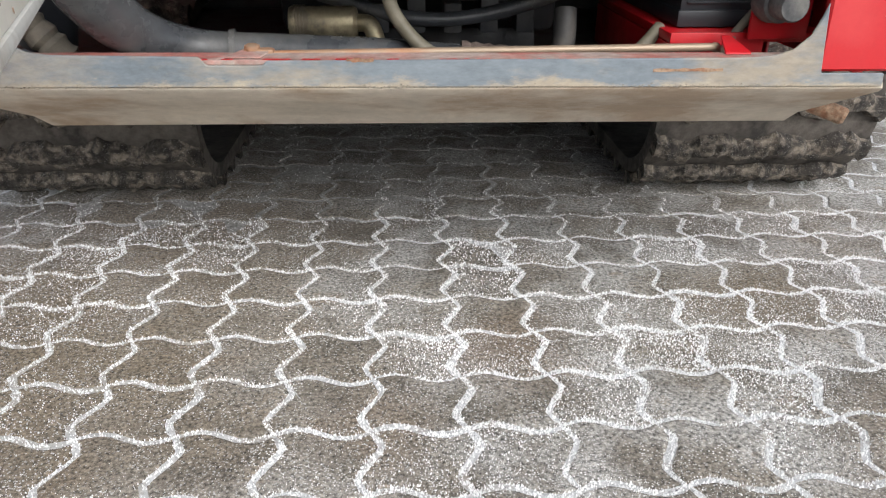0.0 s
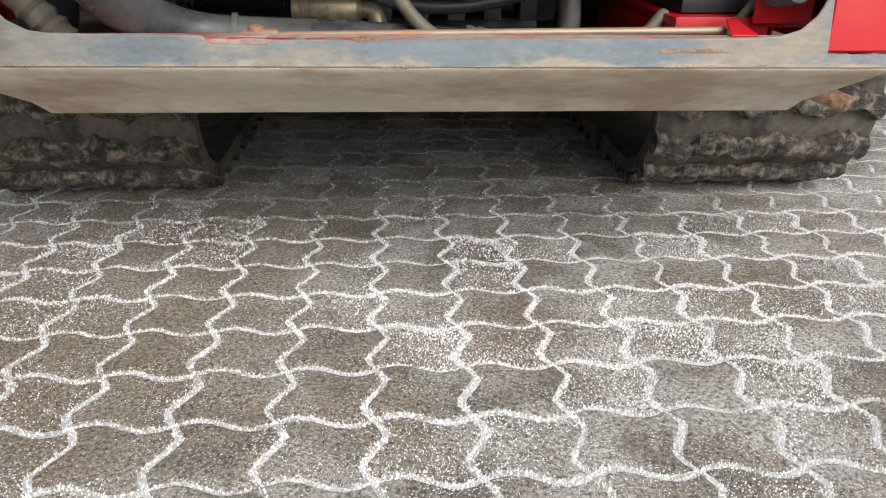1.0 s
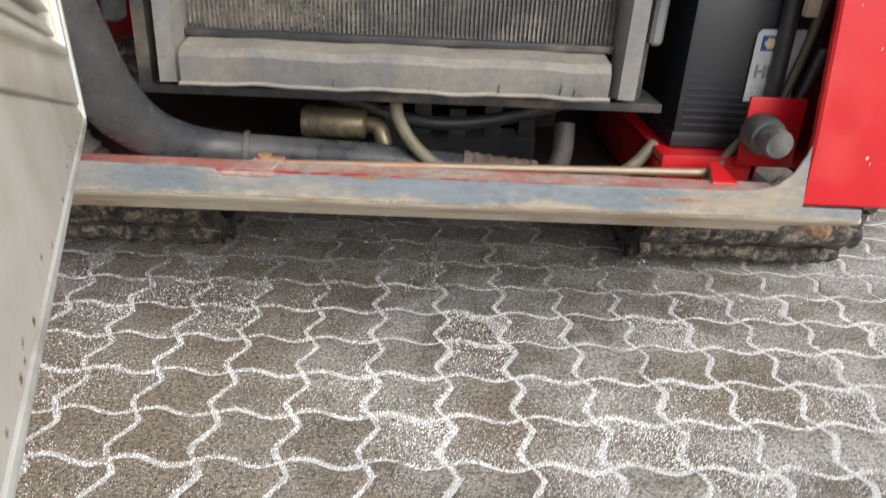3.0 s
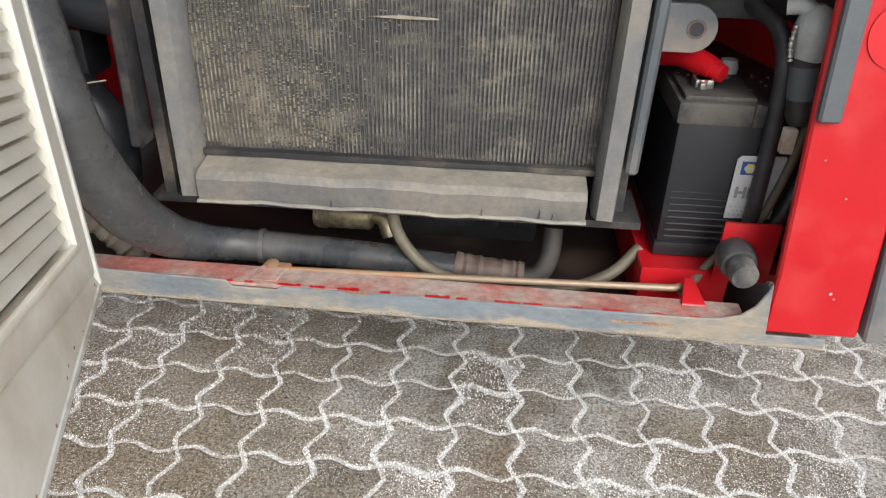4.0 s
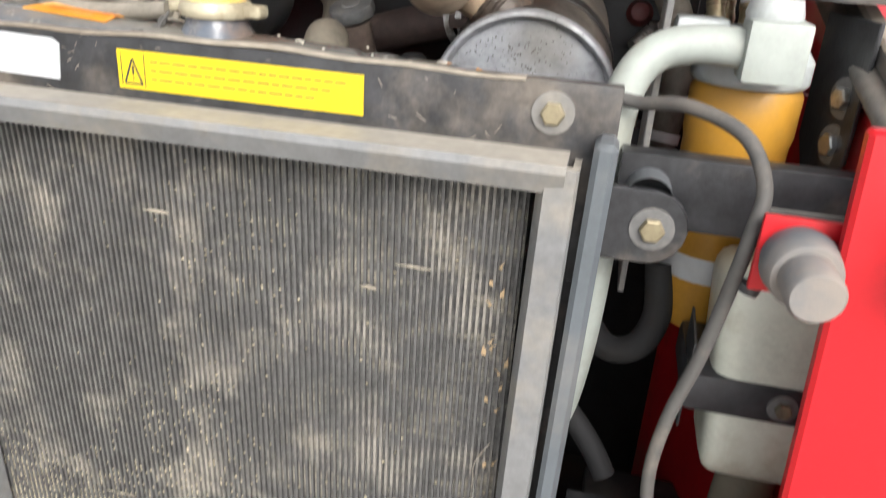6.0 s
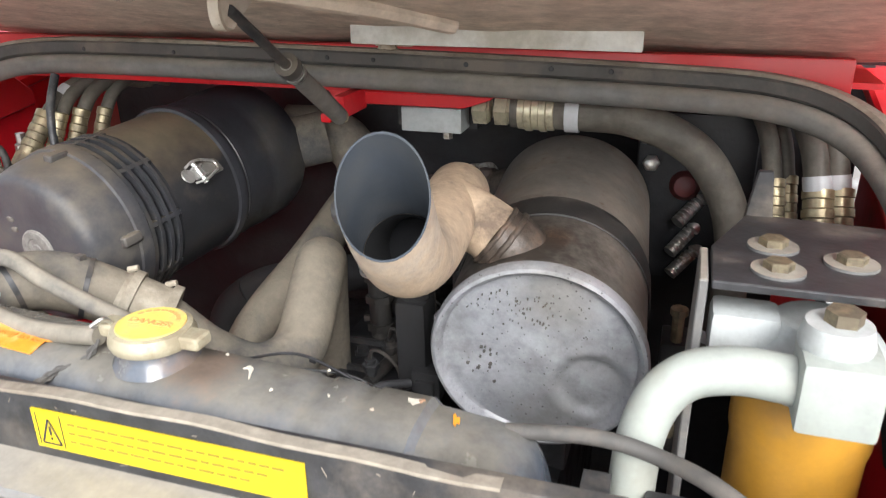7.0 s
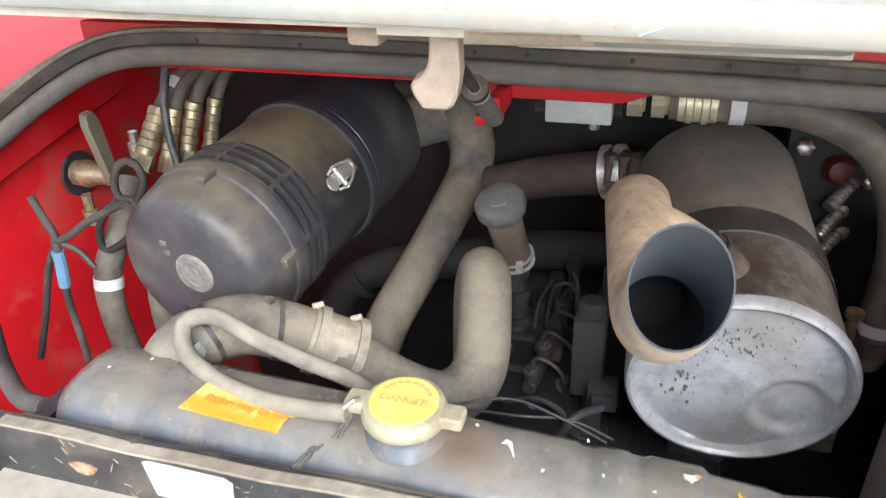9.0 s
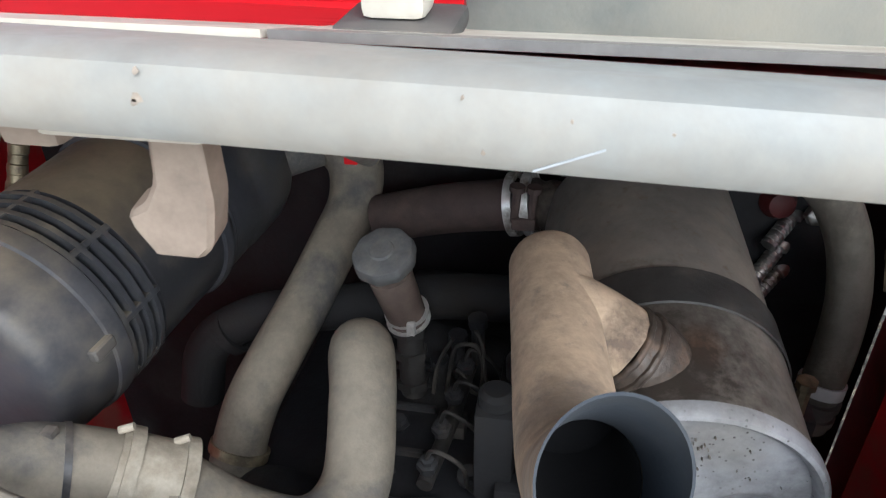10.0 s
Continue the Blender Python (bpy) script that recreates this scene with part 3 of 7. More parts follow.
    # posts
    red = [(0.532, 0.421), (0.646, 0.421), (0.635, 0.84), (0.61, 1.245), (0.514, 1.245), (0.519, 1.04), (0.523, 0.86), (0.527, 0.70), (0.534, 0.50)]
    part("post", plate(red, lambda u, v: Vector((0.046 + (u - 0.046) * 1.012, post_y(v), v - 0.008 * max(0, 1 - (v - 0.42) / 0.3))), Vector((0, 0.014, 0)), 0.003), M_RED, t, "glossy bright red post")
    left = [(-0.66, 0.421), (-0.374, 0.421), (-0.377, 0.47), (-0.40, 0.52), (-0.44, 0.60), (-0.475, 0.75), (-0.485, 1.0), (-0.485, 1.245), (-0.66, 1.245)]
    part("post", plate(left, lambda u, v: Vector((0.046 + (u - 0.046) * 1.012, post_y(v), v - 0.008 * max(0, 1 - (v - 0.42) / 0.3))), Vector((0, 0.014, 0)), 0.003), M_RED, t, "glossy bright red post")
    seal = [(0.535, 0.690), (0.560, 0.690), (0.557, 0.987), (0.531, 0.987)]
    part("edge_seal", plate(seal, lambda u, v: Vector((u, post_y(v) - 0.011, v)), Vector((0, 0.026, 0)), 0.003), M_STRIP, t, "grey rubber edge strip on the post")
    for x, z, q in ((0.592, 0.60, 0.0011), (0.606, 0.475, 0.0018), (0.611, 0.468, 0.0010), (0.558, 0.645, 0.0009)):
        part("paint_chip", lathe([(0, 0.0006), (q, 0.0005), (q * 1.2, 0)], (x, post_y(z) - 0.0002, z), (0, -1, 0), 7), M_CREAM, t)
    part("reflector", lathe([(0, 0), (0.036, 0), (0.036, 0.0008), (0, 0.0008)], (0.603, post_y(0.785) - 0.0008, 0.785), (0, -1, 0.1), 40), M_DECAL, t, "round red reflector sticker")
    # inner walls, floor, bulkhead
    part("side_wall", box(0.612, 0.625, 0.832, 1.66, 0.40, 1.24), M_RED_IN, t, "dusty red inner side wall")
    part("side_wall", box(-0.555, -0.54, 0.832, 1.66, 0.40, 1.34), M_RED_IN, t, "dusty red inner side wall")
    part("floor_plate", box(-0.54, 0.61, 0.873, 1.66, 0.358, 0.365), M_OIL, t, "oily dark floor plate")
    # belly reaches out to the tracks, which keeps sky light off the ground
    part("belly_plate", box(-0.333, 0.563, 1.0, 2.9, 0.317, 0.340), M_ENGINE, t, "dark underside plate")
    # plate and body ahead are out of view, added to block light
    part("front_plate", box(-0.33, 0.57, 2.86, 2.89, 0.02, 0.34), M_ENGINE, t, "unseen plate ahead under the frame, added to stop light")
    part("front_body", box(-0.535, 0.605, 1.67, 2.85, 0.43, 1.37), M_ENGINE, t, "unseen block ahead of the engine bay, added to stop sky light")
    part("bulkhead", box(-0.54, 0.60, 1.64, 1.66, 0.36, 1.38), M_ENGINE, t, "grimy bulkhead behind the engine, deep shade in its near-black")
    # inner red panel beside the filters
    part("inner_panel", plate([(0.0, 0.36), (0.0, 1.22), (0.34, 1.20), (0.34, 0.36)], lambda u, v: Vector((0.59 - 0.30 * u, 1.02 + u, v)), Vector((0.006, 0.004, 0)), 0.001), M_RED_IN, t, "dusty red partition")
    # flange that carries the hood seal
    part("rear_flange", box(-0.50, 0.53, 1.376, 1.392, 1.357, 1.410, 0.003), M_RED, t)
    part("flange_gusset", plate([(-0.015, 1.3635), (0.195, 1.3635), (0.182, 1.354), (0.152, 1.3435), (0.0, 1.343)], lambda u, v: Vector((u, 1.3795, v)), Vector((0, 0.006, 0)), 0.001), M_RED, t)
    part("flange_shelf", box(-0.50, 0.56, 1.393, 1.64, 1.380, 1.386), M_RED_IN, t)
    part("side_flange", plate([(0.80, 1.205), (0.80, 1.235), (1.43, 1.345), (1.46, 1.32), (1.46, 1.30)], lambda u, v: Vector((-0.535, u, v)), Vector((0.012, 0, 0)), 0.002), M_RED, t)
    part("side_flange", plate([(0.80, 1.165), (0.80, 1.195), (1.43, 1.345), (1.46, 1.32), (1.46, 1.28)], lambda u, v: Vector((0.575, u, v)), Vector((0.012, 0, 0)), 0.002), M_RED, t)
    part("shoulder", plate([(-0.90, 0.80), (-0.90, 1.70), (-0.535, 1.70), (-0.535, 0.80)], lambda u, v: Vector((u, v, 1.205 + (v - 0.80) * 0.175 + 0.02)), Vector((0, 0, -0.02)), 0.004), M_RED, t, "red shoulder panel beside the engine bay")
    part("shoulder", plate([(0.585, 0.80), (0.585, 1.70), (0.90, 1.70), (0.90, 0.80)], lambda u, v: Vector((u, v, 1.165 + (v - 0.80) * 0.215 + 0.02)), Vector((0, 0, -0.02)), 0.004), M_RED, t, "red shoulder panel beside the engine bay")
    # fender beside the post
    part("fender_edge", plate([(0.660, 0.41), (0.685, 0.41), (0.655, 0.86), (0.634, 0.86)], lambda u, v: Vector((u, post_y(v) - 0.004, v)), Vector((0, 0.03, 0)), 0.003), M_FENDER, t)
    part("fender", plate([(0.692, 0.40), (0.95, 0.40), (0.92, 1.10), (0.655, 1.10), (0.662, 0.86)], lambda u, v: Vector((u, 0.815, v)), Vector((0, 0.10, 0)), 0.006), M_FENDER, t, "scuffed grey fender plate")
    part("fender", plate([(-0.95, 0.40), (-0.69, 0.40), (-0.66, 1.10), (-0.92, 1.10)], lambda u, v: Vector((u, 0.815, v)), Vector((0, 0.10, 0)), 0.006), M_FENDER, t, "scuffed grey fender plate")
    # tow lug beneath the corner
    part("corner_lug", lathe([(0, 0), (0.009, 0), (0.012, 0.004), (0.0125, 0.050), (0, 0.050)], (0.665, 0.905, 0.322), (-0.75, 0.55, 0.25), 20), M_RUSTSPOT, t, "rusty round lug")
    # cab wall above the hood
    part("cab_wall", box(-0.62, 0.74, 1.62, 1.66, 1.38, 2.15, 0.01), M_RED, t)
    return t


chassis = rear_frame()


def sweep(pts, profile, steps=8):
    """Draws a profile of (inwards, up) along a line that stays near level."""
    path = glide(pts, steps)
    bm, rows = bmesh.new(), []
    for i, q in enumerate(path):
        d = path[min(i + 1, len(path) - 1)] - path[max(i - 1, 0)]
        side = d.cross(Vector((0, 0, 1))).normalized()
        up = side.cross(d).normalized()
        rows.append([bm.verts.new(q + side * u + up * v) for u, v in profile])
    k = len(profile)
    for a, b in zip(rows, rows[1:]):
        for j in range(k):
            bm.faces.new((a[j], a[(j + 1) % k], b[(j + 1) % k], b[j]))
    bm.faces.new(rows[0])
    bm.faces.new(rows[-1])
    return bm


def hood_seal():
    pts = [(-0.53, 0.80, 1.249), (-0.53, 1.05, 1.292), (-0.528, 1.20, 1.318), (-0.515, 1.295, 1.346), (-0.47, 1.350, 1.372), (-0.40, 1.368, 1.384), (-0.25, 1.371, 1.387),
           (0.05, 1.371, 1.384), (0.35, 1.371, 1.378), (0.47, 1.366, 1.371), (0.535, 1.335, 1.352), (0.565, 1.27, 1.322), (0.575, 1.15, 1.279), (0.58, 0.97, 1.229), (0.58, 0.80, 1.184)]
    t = thing("hood_seal", (0.0, 1.371, 1.36), "dusty black rubber seal with a bulb lip round the engine bay", "rubber seal")
    bulb = [(0.0075 + 0.0115 * math.cos(a), -0.009 + 0.0118 * math.sin(a)) for a in [2 * math.pi * i / 14 for i in range(14)]]
    part("bulb", sweep(pts, bulb), M_SEAL, t, "grey bulb lip")
    part("base_strip", sweep(pts, [(-0.007, -0.012), (0.004, -0.012), (0.0045, 0.003), (0.0085, 0.006), (0.0085, 0.017), (0.004, 0.0215), (-0.007, 0.0215)]), M_BAND, t, "black clip-on seal base")
    part("top_dust", sweep(pts, [(-0.006, 0.0216), (0.0040, 0.0216), (0.0070, 0.0192), (0.0076, 0.0196), (0.0045, 0.0226), (-0.006, 0.0228)]), M_FLANGE, t, "dust lying along the top edge")
    # black dots stand in for small dark holes in the seal base
    for i, x in enumerate((-0.33, -0.2, 0.0, 0.055, 0.16, 0.25, 0.31)):
        part("rivet", lathe([(0, 0.001), (0.0022, 0.0006), (0.0028, 0)], (x, 1.3622, 1.396 - 0.012 * max(0, x)), (0, -1, 0), 8), M_INK, t)
    return t


hood_seal()


# ---- tracks ----
TR, TZ, TY0, TY1 = 0.195, 0.219, 1.59, 2.85


def track_point(s):
    """Place and outward direction on the belt's outer face at the length s."""
    straight, half = TY1 - TY0, math.pi * TR
    s %= 2 * (straight + half)
    if s < half:
        a = math.pi / 2 + math.pi * s / half
        return Vector((0, TY0 + TR * math.cos(a), TZ + TR * math.sin(a))), Vector((0, math.cos(a), math.sin(a)))
    s -= half
    if s < straight:
        return Vector((0, TY0 + s, TZ - TR)), Vector((0, 0, -1))
    s -= straight
    if s < half:
        a = -math.pi / 2 + math.pi * s / half
        return Vector((0, TY1 + TR * math.cos(a), TZ + TR * math.sin(a))), Vector((0, math.cos(a), math.sin(a)))
    s -= half
    return Vector((0, TY1 - s, TZ + TR)), Vector((0, 0, 1))


TRACK_LEN = 2 * (TY1 - TY0 + math.pi * TR)


def rubber_track(x0, x1):
    w, xm = x1 - x0, (x0 + x1) / 2
    t = thing("rubber_track", (xm, 2.1, 0.0), "muddy black rubber track with gritty wavy lugs", "rubber track", "tracks of the loader")
    bm = bmesh.new()
    n = 96
    rings = []
    for i in range(n):
        p, d = track_point(TRACK_LEN * i / n)
        a, b = p, p - d * 0.03
        rings.append([bm.verts.new((x, q.y, q.z)) for x, q in ((x0, a), (x1, a), (x1, b), (x0, b))])
    for a, b in zip(rings, rings[1:] + rings[:1]):
        for j in range(4):
            bm.faces.new((a[j], a[(j + 1) % 4], b[(j + 1) % 4], b[j]))
    part("belt", bm, M_RUBBER, t, lean=False)
    # one lug: a wavy bar across the belt, shared by all
    lug = bmesh.new()
    rows = []
    m = 44
    for i in range(m + 1):
        u = -0.5 + i / m
        wave = 0.011 * math.sin(u * 2 * math.pi * 3.5) + 0.007 * abs(math.sin(u * 27))
        hh = 0.028 + 0.004 * math.sin(u * 23)
        rag = [random.uniform(-0.004, 0.004) for _ in range(6)]
        rows.append([lug.verts.new((u * w, wave + v + rag[0 if v < 0 else 1] * (abs(v) > 0.01), z * (hh + rag[2]))) for v, z in ((-0.024, 0), (-0.018, 0.85), (-0.007, 1.0), (0.006, 0.95), (0.017, 0.85), (0.024, 0))])
    for a, b in zip(rows, rows[1:]):
        for j in range(5):
            lug.faces.new((a[j], a[j + 1], b[j + 1], b[j]))
    for r in (rows[0], rows[-1]):
        lug.faces.new(r)
    first = None
    count = 40
    for i in range(count):
        p, d = track_point(TRACK_LEN * (i + 0.3) / count)
        along = Vector((1, 0, 0)).cross(d) * -1
        rot = Matrix((Vector((1, 0, 0)), along, d)).transposed().to_4x4()
        here = Matrix.Translation(Vector((xm, p.y, p.z)) - BASE[t.name]) @ rot
        if first is None:
            first = part("lug", lug, M_GRIT, None, lean=False)
            first.parent = t
            first.matrix_basis = here
        else:
            o = new("lug", first.data)
            o.parent, o.matrix_basis = t, here
    # wheel and frame inside
    for y in (TY0, TY1):
        part("idler", lathe([(0, -0.06), (0.12, -0.06), (0.155, -0.045), (0.163, -0.02), (0.163, 0.02), (0.155, 0.045), (0.12, 0.06), (0, 0.06)], (xm, y, TZ), (1, 0, 0), 32), M_BLACK, t, "greasy dark idler wheel", lean=False)
    part("track_frame", box(xm - 0.07, xm + 0.07, TY0 - 0.02, TY1, 0.12, 0.30, 0.02), M_ENGINE, t, "dark steel track frame", lean=False)
    return t


rubber_track(-0.775, -0.336)
rubber_track(0.566, 1.02)


# ---- radiator ----
def radiator():
    t = thing("radiator", (0.05, 0.93, 0.50), "dusty black radiator with vertical tubes in grey channels", "radiator")
    part("fin_block", box(-0.222, 0.322, 0.921, 0.975, 0.562, 1.178), M_FIN, t, "clogged fine cooling fins")
    bm = box(-0.00115, 0.00115, 0.9170, 0.9225, 0.56, 1.178)
    first = part("cooling_tube", bm, M_TUBE, t)
    count = 96
    first.location.x = -0.219
    for i in range(1, count):
        o = again(first, (i * 0.5375 / (count - 1), 0, 0))
    # side channels
    def channel(x_in, sign, label):
        prof = [(0, 0.912), (0, 0.884), (0.006, 0.872), (0.026, 0.870), (0.028, 0.873), (0.028, 0.93), (0.023, 0.93), (0.023, 0.880), (0.010, 0.882), (0.006, 0.912)]
        bm = bmesh.new()
        lean = 0.012
        rows = []
        for z in (0.512, 1.195):
            rows.append([bm.verts.new((x_in + sign * u + (lean * (z - 0.512) / 0.683 if sign > 0 else lean * (z - 0.512) / 0.683 * 0.4), v, z)) for u, v in prof])
        k = len(prof)
        for j in range(k):
            bm.faces.new((rows[0][j], rows[0][(j + 1) % k], rows[1][(j + 1) % k], rows[1][j]))
        bm.faces.new(rows[0])
        bm.faces.new(rows[1])
        return part("side_channel", bm, M_STEEL, t, label)
    channel(0.317, 1, "dust-streaked grey steel channel")
    channel(-0.214, -1, "dust-streaked grey steel channel")
    part("back_channel", box(0.346, 0.364, 0.915, 0.99, 0.50, 1.20), M_BLACK, t)
    part("back_channel", box(-0.272, -0.256, 0.89, 0.99, 0.50, 1.20), M_BLACK, t)
    part("bottom_bracket", box(-0.29, 0.385, 0.885, 0.99, 0.494, 0.505, 0.001), M_BLACK, t)
    # shroud seals beside the channels
    part("shroud_seal", plate([(0.351, 0.58), (0.367, 0.58), (0.380, 1.215), (0.364, 1.215)], lambda u, v: Vector((u, 0.870, v)), Vector((0, 0.035, 0)), 0.004), M_STRIP, t, "blue-grey rubber shroud seal")
    part("shroud_seal", plate([(-0.300, 0.58), (-0.280, 0.58), (-0.262, 1.195), (-0.280, 1.195)], lambda u, v: Vector((u, 0.868, v)), Vector((0, 0.035, 0)), 0.004), M_BLACK, t, "dark rubber shroud seal")
    # rails
    wave = lambda x: 0.0012 * math.sin(x * 40) + 0.0008 * math.sin(x * 91)
    part("lower_rail", strip([(0.905, 0.563), (0.862, 0.557), (0.853, 0.548), (0.853, 0.532), (0.857, 0.513), (0.862, 0.513), (0.905, 0.54)], -0.210, 0.306, 24, wave), M_RAIL, t, "dented dust-covered lower rail")
    part("rail_lip", strip([(0.862, 0.5125), (0.8515, 0.5135), (0.8500, 0.5155), (0.8525, 0.5180), (0.862, 0.5175)], -0.212, 0.308, 24, wave), M_STEEL, t, "folded lower lip of the rail")
    for x, h in ((-0.03, 0.010), (0.085, 0.006), (0.17, 0.012), (0.245, 0.014), (0.262, 0.009)):
        part("rail_crack", plate([(x, 0.5185), (x + 0.0012, 0.5185), (x + 0.0022, 0.5185 + h * 0.6), (x + 0.0016, 0.5185 + h), (x + 0.0010, 0.5185 + h * 0.5)], lambda u, v: Vector((u, 0.8522, v)), Vector((0, 0.0012, 0))), M_BLACK, t)
    part("core_lip", box(-0.214, 0.318, 0.899, 0.9125, 0.5635, 0.572, 0.001), M_BLACK, t)
    part("top_rail", strip([(0.905, 1.200), (0.868, 1.198), (0.866, 1.192), (0.874, 1.176), (0.905, 1.172)], -0.25, 0.348, 12), M_STEEL, t, "dusty light top rail")
    part("top_panel", box(-0.262, 0.378, 0.901, 0.914, 1.196, 1.247, 0.0015), M_BLACK, t, "scratched black top panel")
    part("panel_tab", plate([(0.345, 1.10), (0.376, 1.10), (0.378, 1.197), (0.345, 1.197)], lambda u, v: Vector((u, 0.901, v)), Vector((0, 0.008, 0)), 0.001), M_BLACK, t)
    marks = []
    for _ in range(50):
        x, z, a = random.uniform(-0.25, 0.36), random.uniform(1.20, 1.244), random.uniform(-1.2, 1.2)
        l = random.uniform(0.001, 0.0045)
        marks.append(box(-l, l, -0.0004, 0.0002, -0.0002, 0.0002, 0, Matrix.Translation((x, 0.9010, z)) @ Matrix.Rotation(a, 4, "Y")))
    tagged(part("scuffing", join(*marks), M_FLANGE, t), "pale scratches and bits of grass", kind="stuff")
    part("rust_spot", plate([(-0.172 + 0.011 * math.cos(a) * (1 + 0.2 * math.sin(a * 3)), 1.219 + 0.006 * math.sin(a)) for a in [2 * math.pi * i / 14 for i in range(14)]], lambda u, v: Vector((u, 0.9003, v)), Vector((0, 0.0008, 0))), M_RUSTSPOT, t, "brown rust spot")
    bolt(t, (0.333, 0.900, 1.2255), (0, -1, 0), 0.0085)
    # warning label, print and pictogram
    lab = part("warning_label", box(0.0, 0.197, 0.8995, 0.9008, 1.208, 1.237), M_LABEL_Y, t, "yellow warning label with a triangle")
    part("label_border", join(box(0.003, 0.0035, 0.8990, 0.8996, 1.210, 1.235), box(0.0225, 0.023, 0.8990, 0.8996, 1.210, 1.235)), M_INK, lab)
    tri_o = [(0.0055, 1.212), (0.0205, 1.212), (0.013, 1.231)]
    bmx = bmesh.new()
    for a, b in zip(tri_o, tri_o[1:] + tri_o[:1]):
        va, vb = Vector((a[0], 0.8990, a[1])), Vector((b[0], 0.8990, b[1]))
        d = (vb - va).normalized()
        s = Vector((-d.z, 0, d.x)) * 0.0008
        bmx.faces.new([bmx.verts.new(v) for v in (va - s, vb - s, vb + s, va + s)])
    part("warning_triangle", bmx, M_INK, lab)
    part("exclamation_mark", join(box(0.0124, 0.0136, 0.8988, 0.8994, 1.2185, 1.2255), box(0.0124, 0.0136, 0.8988, 0.8994, 1.2150, 1.2168)), M_INK, lab)
    for row in range(3):
        bars = []
        x = 0.028
        while x < 0.185 - 0.012 * row:
            w = random.uniform(0.004, 0.011)
            bars.append(box(x, x + w, 0.8990, 0.8996, 1.2290 - row * 0.0066, 1.2308 - row * 0.0066))
            x += w + 0.0022
        part("print_line", join(*bars), M_FADED, lab)
    wl = part("white_sticker", plate([(-0.118, 1.2395), (-0.112, 1.241), (-0.056, 1.2395), (-0.050, 1.236), (-0.053, 1.2085), (-0.113, 1.2095)], lambda u, v: Vector((u, 0.8998, v)), Vector((0, 0.0012, 0))), M_LABEL_W, t, "peeling white sticker")
    for row in range(3):
        part("print_line", box(-0.110, -0.056 - 0.006 * (row % 2), 0.8990, 0.8996, 1.2305 - row * 0.006, 1.2313 - row * 0.006), M_FAINT, wl)
    # header tank
    bm = bmesh.new()
    top = lambda x: 1.2505 - 0.05 * x
    prof = [(0.930, -0.055), (0.9235, -0.034), (0.9235, -0.023), (0.926, -0.015), (0.932, -0.0075), (0.941, -0.0025), (0.953, -0.0004), (0.972, 0.0), (0.988, -0.002), (0.998, -0.009), (1.003, -0.022), (1.004, -0.055)]
    xs = [-0.222, -0.219, -0.213, -0.203, -0.19, -0.150, -0.146, -0.138, -0.134, 0.0, 0.08, 0.163, 0.167, 0.175, 0.179, 0.196, 0.200, 0.208, 0.212, 0.245, 0.250, 0.262, 0.285, 0.304, 0.315, 0.322, 0.326]
    sink = {-0.222: 0.040, -0.219: 0.020, -0.213: 0.009, -0.203: 0.003, -0.146: 0.0022, -0.138: 0.0022, 0.167: 0.0020, 0.175: 0.0020, 0.200: 0.0020, 0.208: 0.0020, 0.250: 0.0045, 0.262: 0.0050, 0.285: 0.0062, 0.304: 0.009, 0.315: 0.016, 0.322: 0.028, 0.326: 0.045}
    rows = []
    for x in xs:
        d = sink.get(x, 0.0)
        rows.append([bm.verts.new((x, y + (0.968 - y) * min(1, d * 6), top(x) + max(-0.055, h - d))) for y, h in prof])
    for a, b in zip(rows, rows[1:]):
        for j in range(len(prof) - 1):
            bm.faces.new((a[j], a[j + 1], b[j + 1], b[j]))
    bm.faces.new(rows[0])
    bm.faces.new(rows[-1])
    part("header_tank", bm, M_TANK, t, "dusty blue-black pressed header tank")
    part("tank_flange", strip([(0.8990, 1.2470), (0.8990, 1.2495), (0.9085, 1.2490), (0.9245, 1.2360), (0.9255, 1.2280), (0.910, 1.2430)], -0.235, 0.312, 26, lambda x: 0.0016 * math.sin(x * 17) + 0.0008 * math.sin(x * 61)), M_FLANGE, t, "dust-caked sheet edge along the tank")
    def splat(x, y, w, l, turn, material, name="paint_blob"):
        out = []
        for j in range(11):
            a = 2 * math.pi * j / 11
            k = 1 + 0.35 * math.sin(3 * a + x * 400) + 0.2 * math.sin(5 * a + y * 300)
            u, v = math.cos(a) * l * k, math.sin(a) * w * k
            out.append((x + u * math.cos(turn) - v * math.sin(turn), y + u * math.sin(turn) + v * math.cos(turn)))
        part(name, plate(out, lambda u, v: Vector((u, v, top(u) - 0.0004)), Vector((0, 0, 0.0011))), material, t)
    splat(0.268, 0.966, 0.0022, 0.0052, 1.9, M_LABEL_O, "chipped_paint")
    splat(0.237, 0.976, 0.0030, 0.0046, 0.3, M_CREAM)
    splat(0.241, 0.978, 0.0015, 0.0022, 0.9, M_RUSTSPOT, "chipped_paint")
    splat(0.122, 0.968, 0.0013, 0.0065, 2.0, M_CREAM)
    splat(0.118, 0.973, 0.0018, 0.0028, 0.4, M_CREAM)
    for x, y in ((0.17, 0.990), (0.183, 0.962), (0.095, 0.983), (-0.16, 0.98), (0.145, 0.955), (0.215, 0.958), (-0.185, 0.962)):
        splat(x, y, 0.0008, 0.0012, x * 30, M_CREAM)
    orange = [(-0.112, 0.940), (-0.104, 0.966), (-0.060, 0.962), (-0.022, 0.961), (-0.020, 0.955), (-0.033, 0.951), (-0.034, 0.938)]
    ol = part("orange_label", plate(orange, lambda u, v: Vector((u, v, top(u) + 0.0006 - max(0, 0.948 - v) * 0.35)), Vector((0, 0, 0.0012))), M_LABEL_O, t, "torn orange caution label")
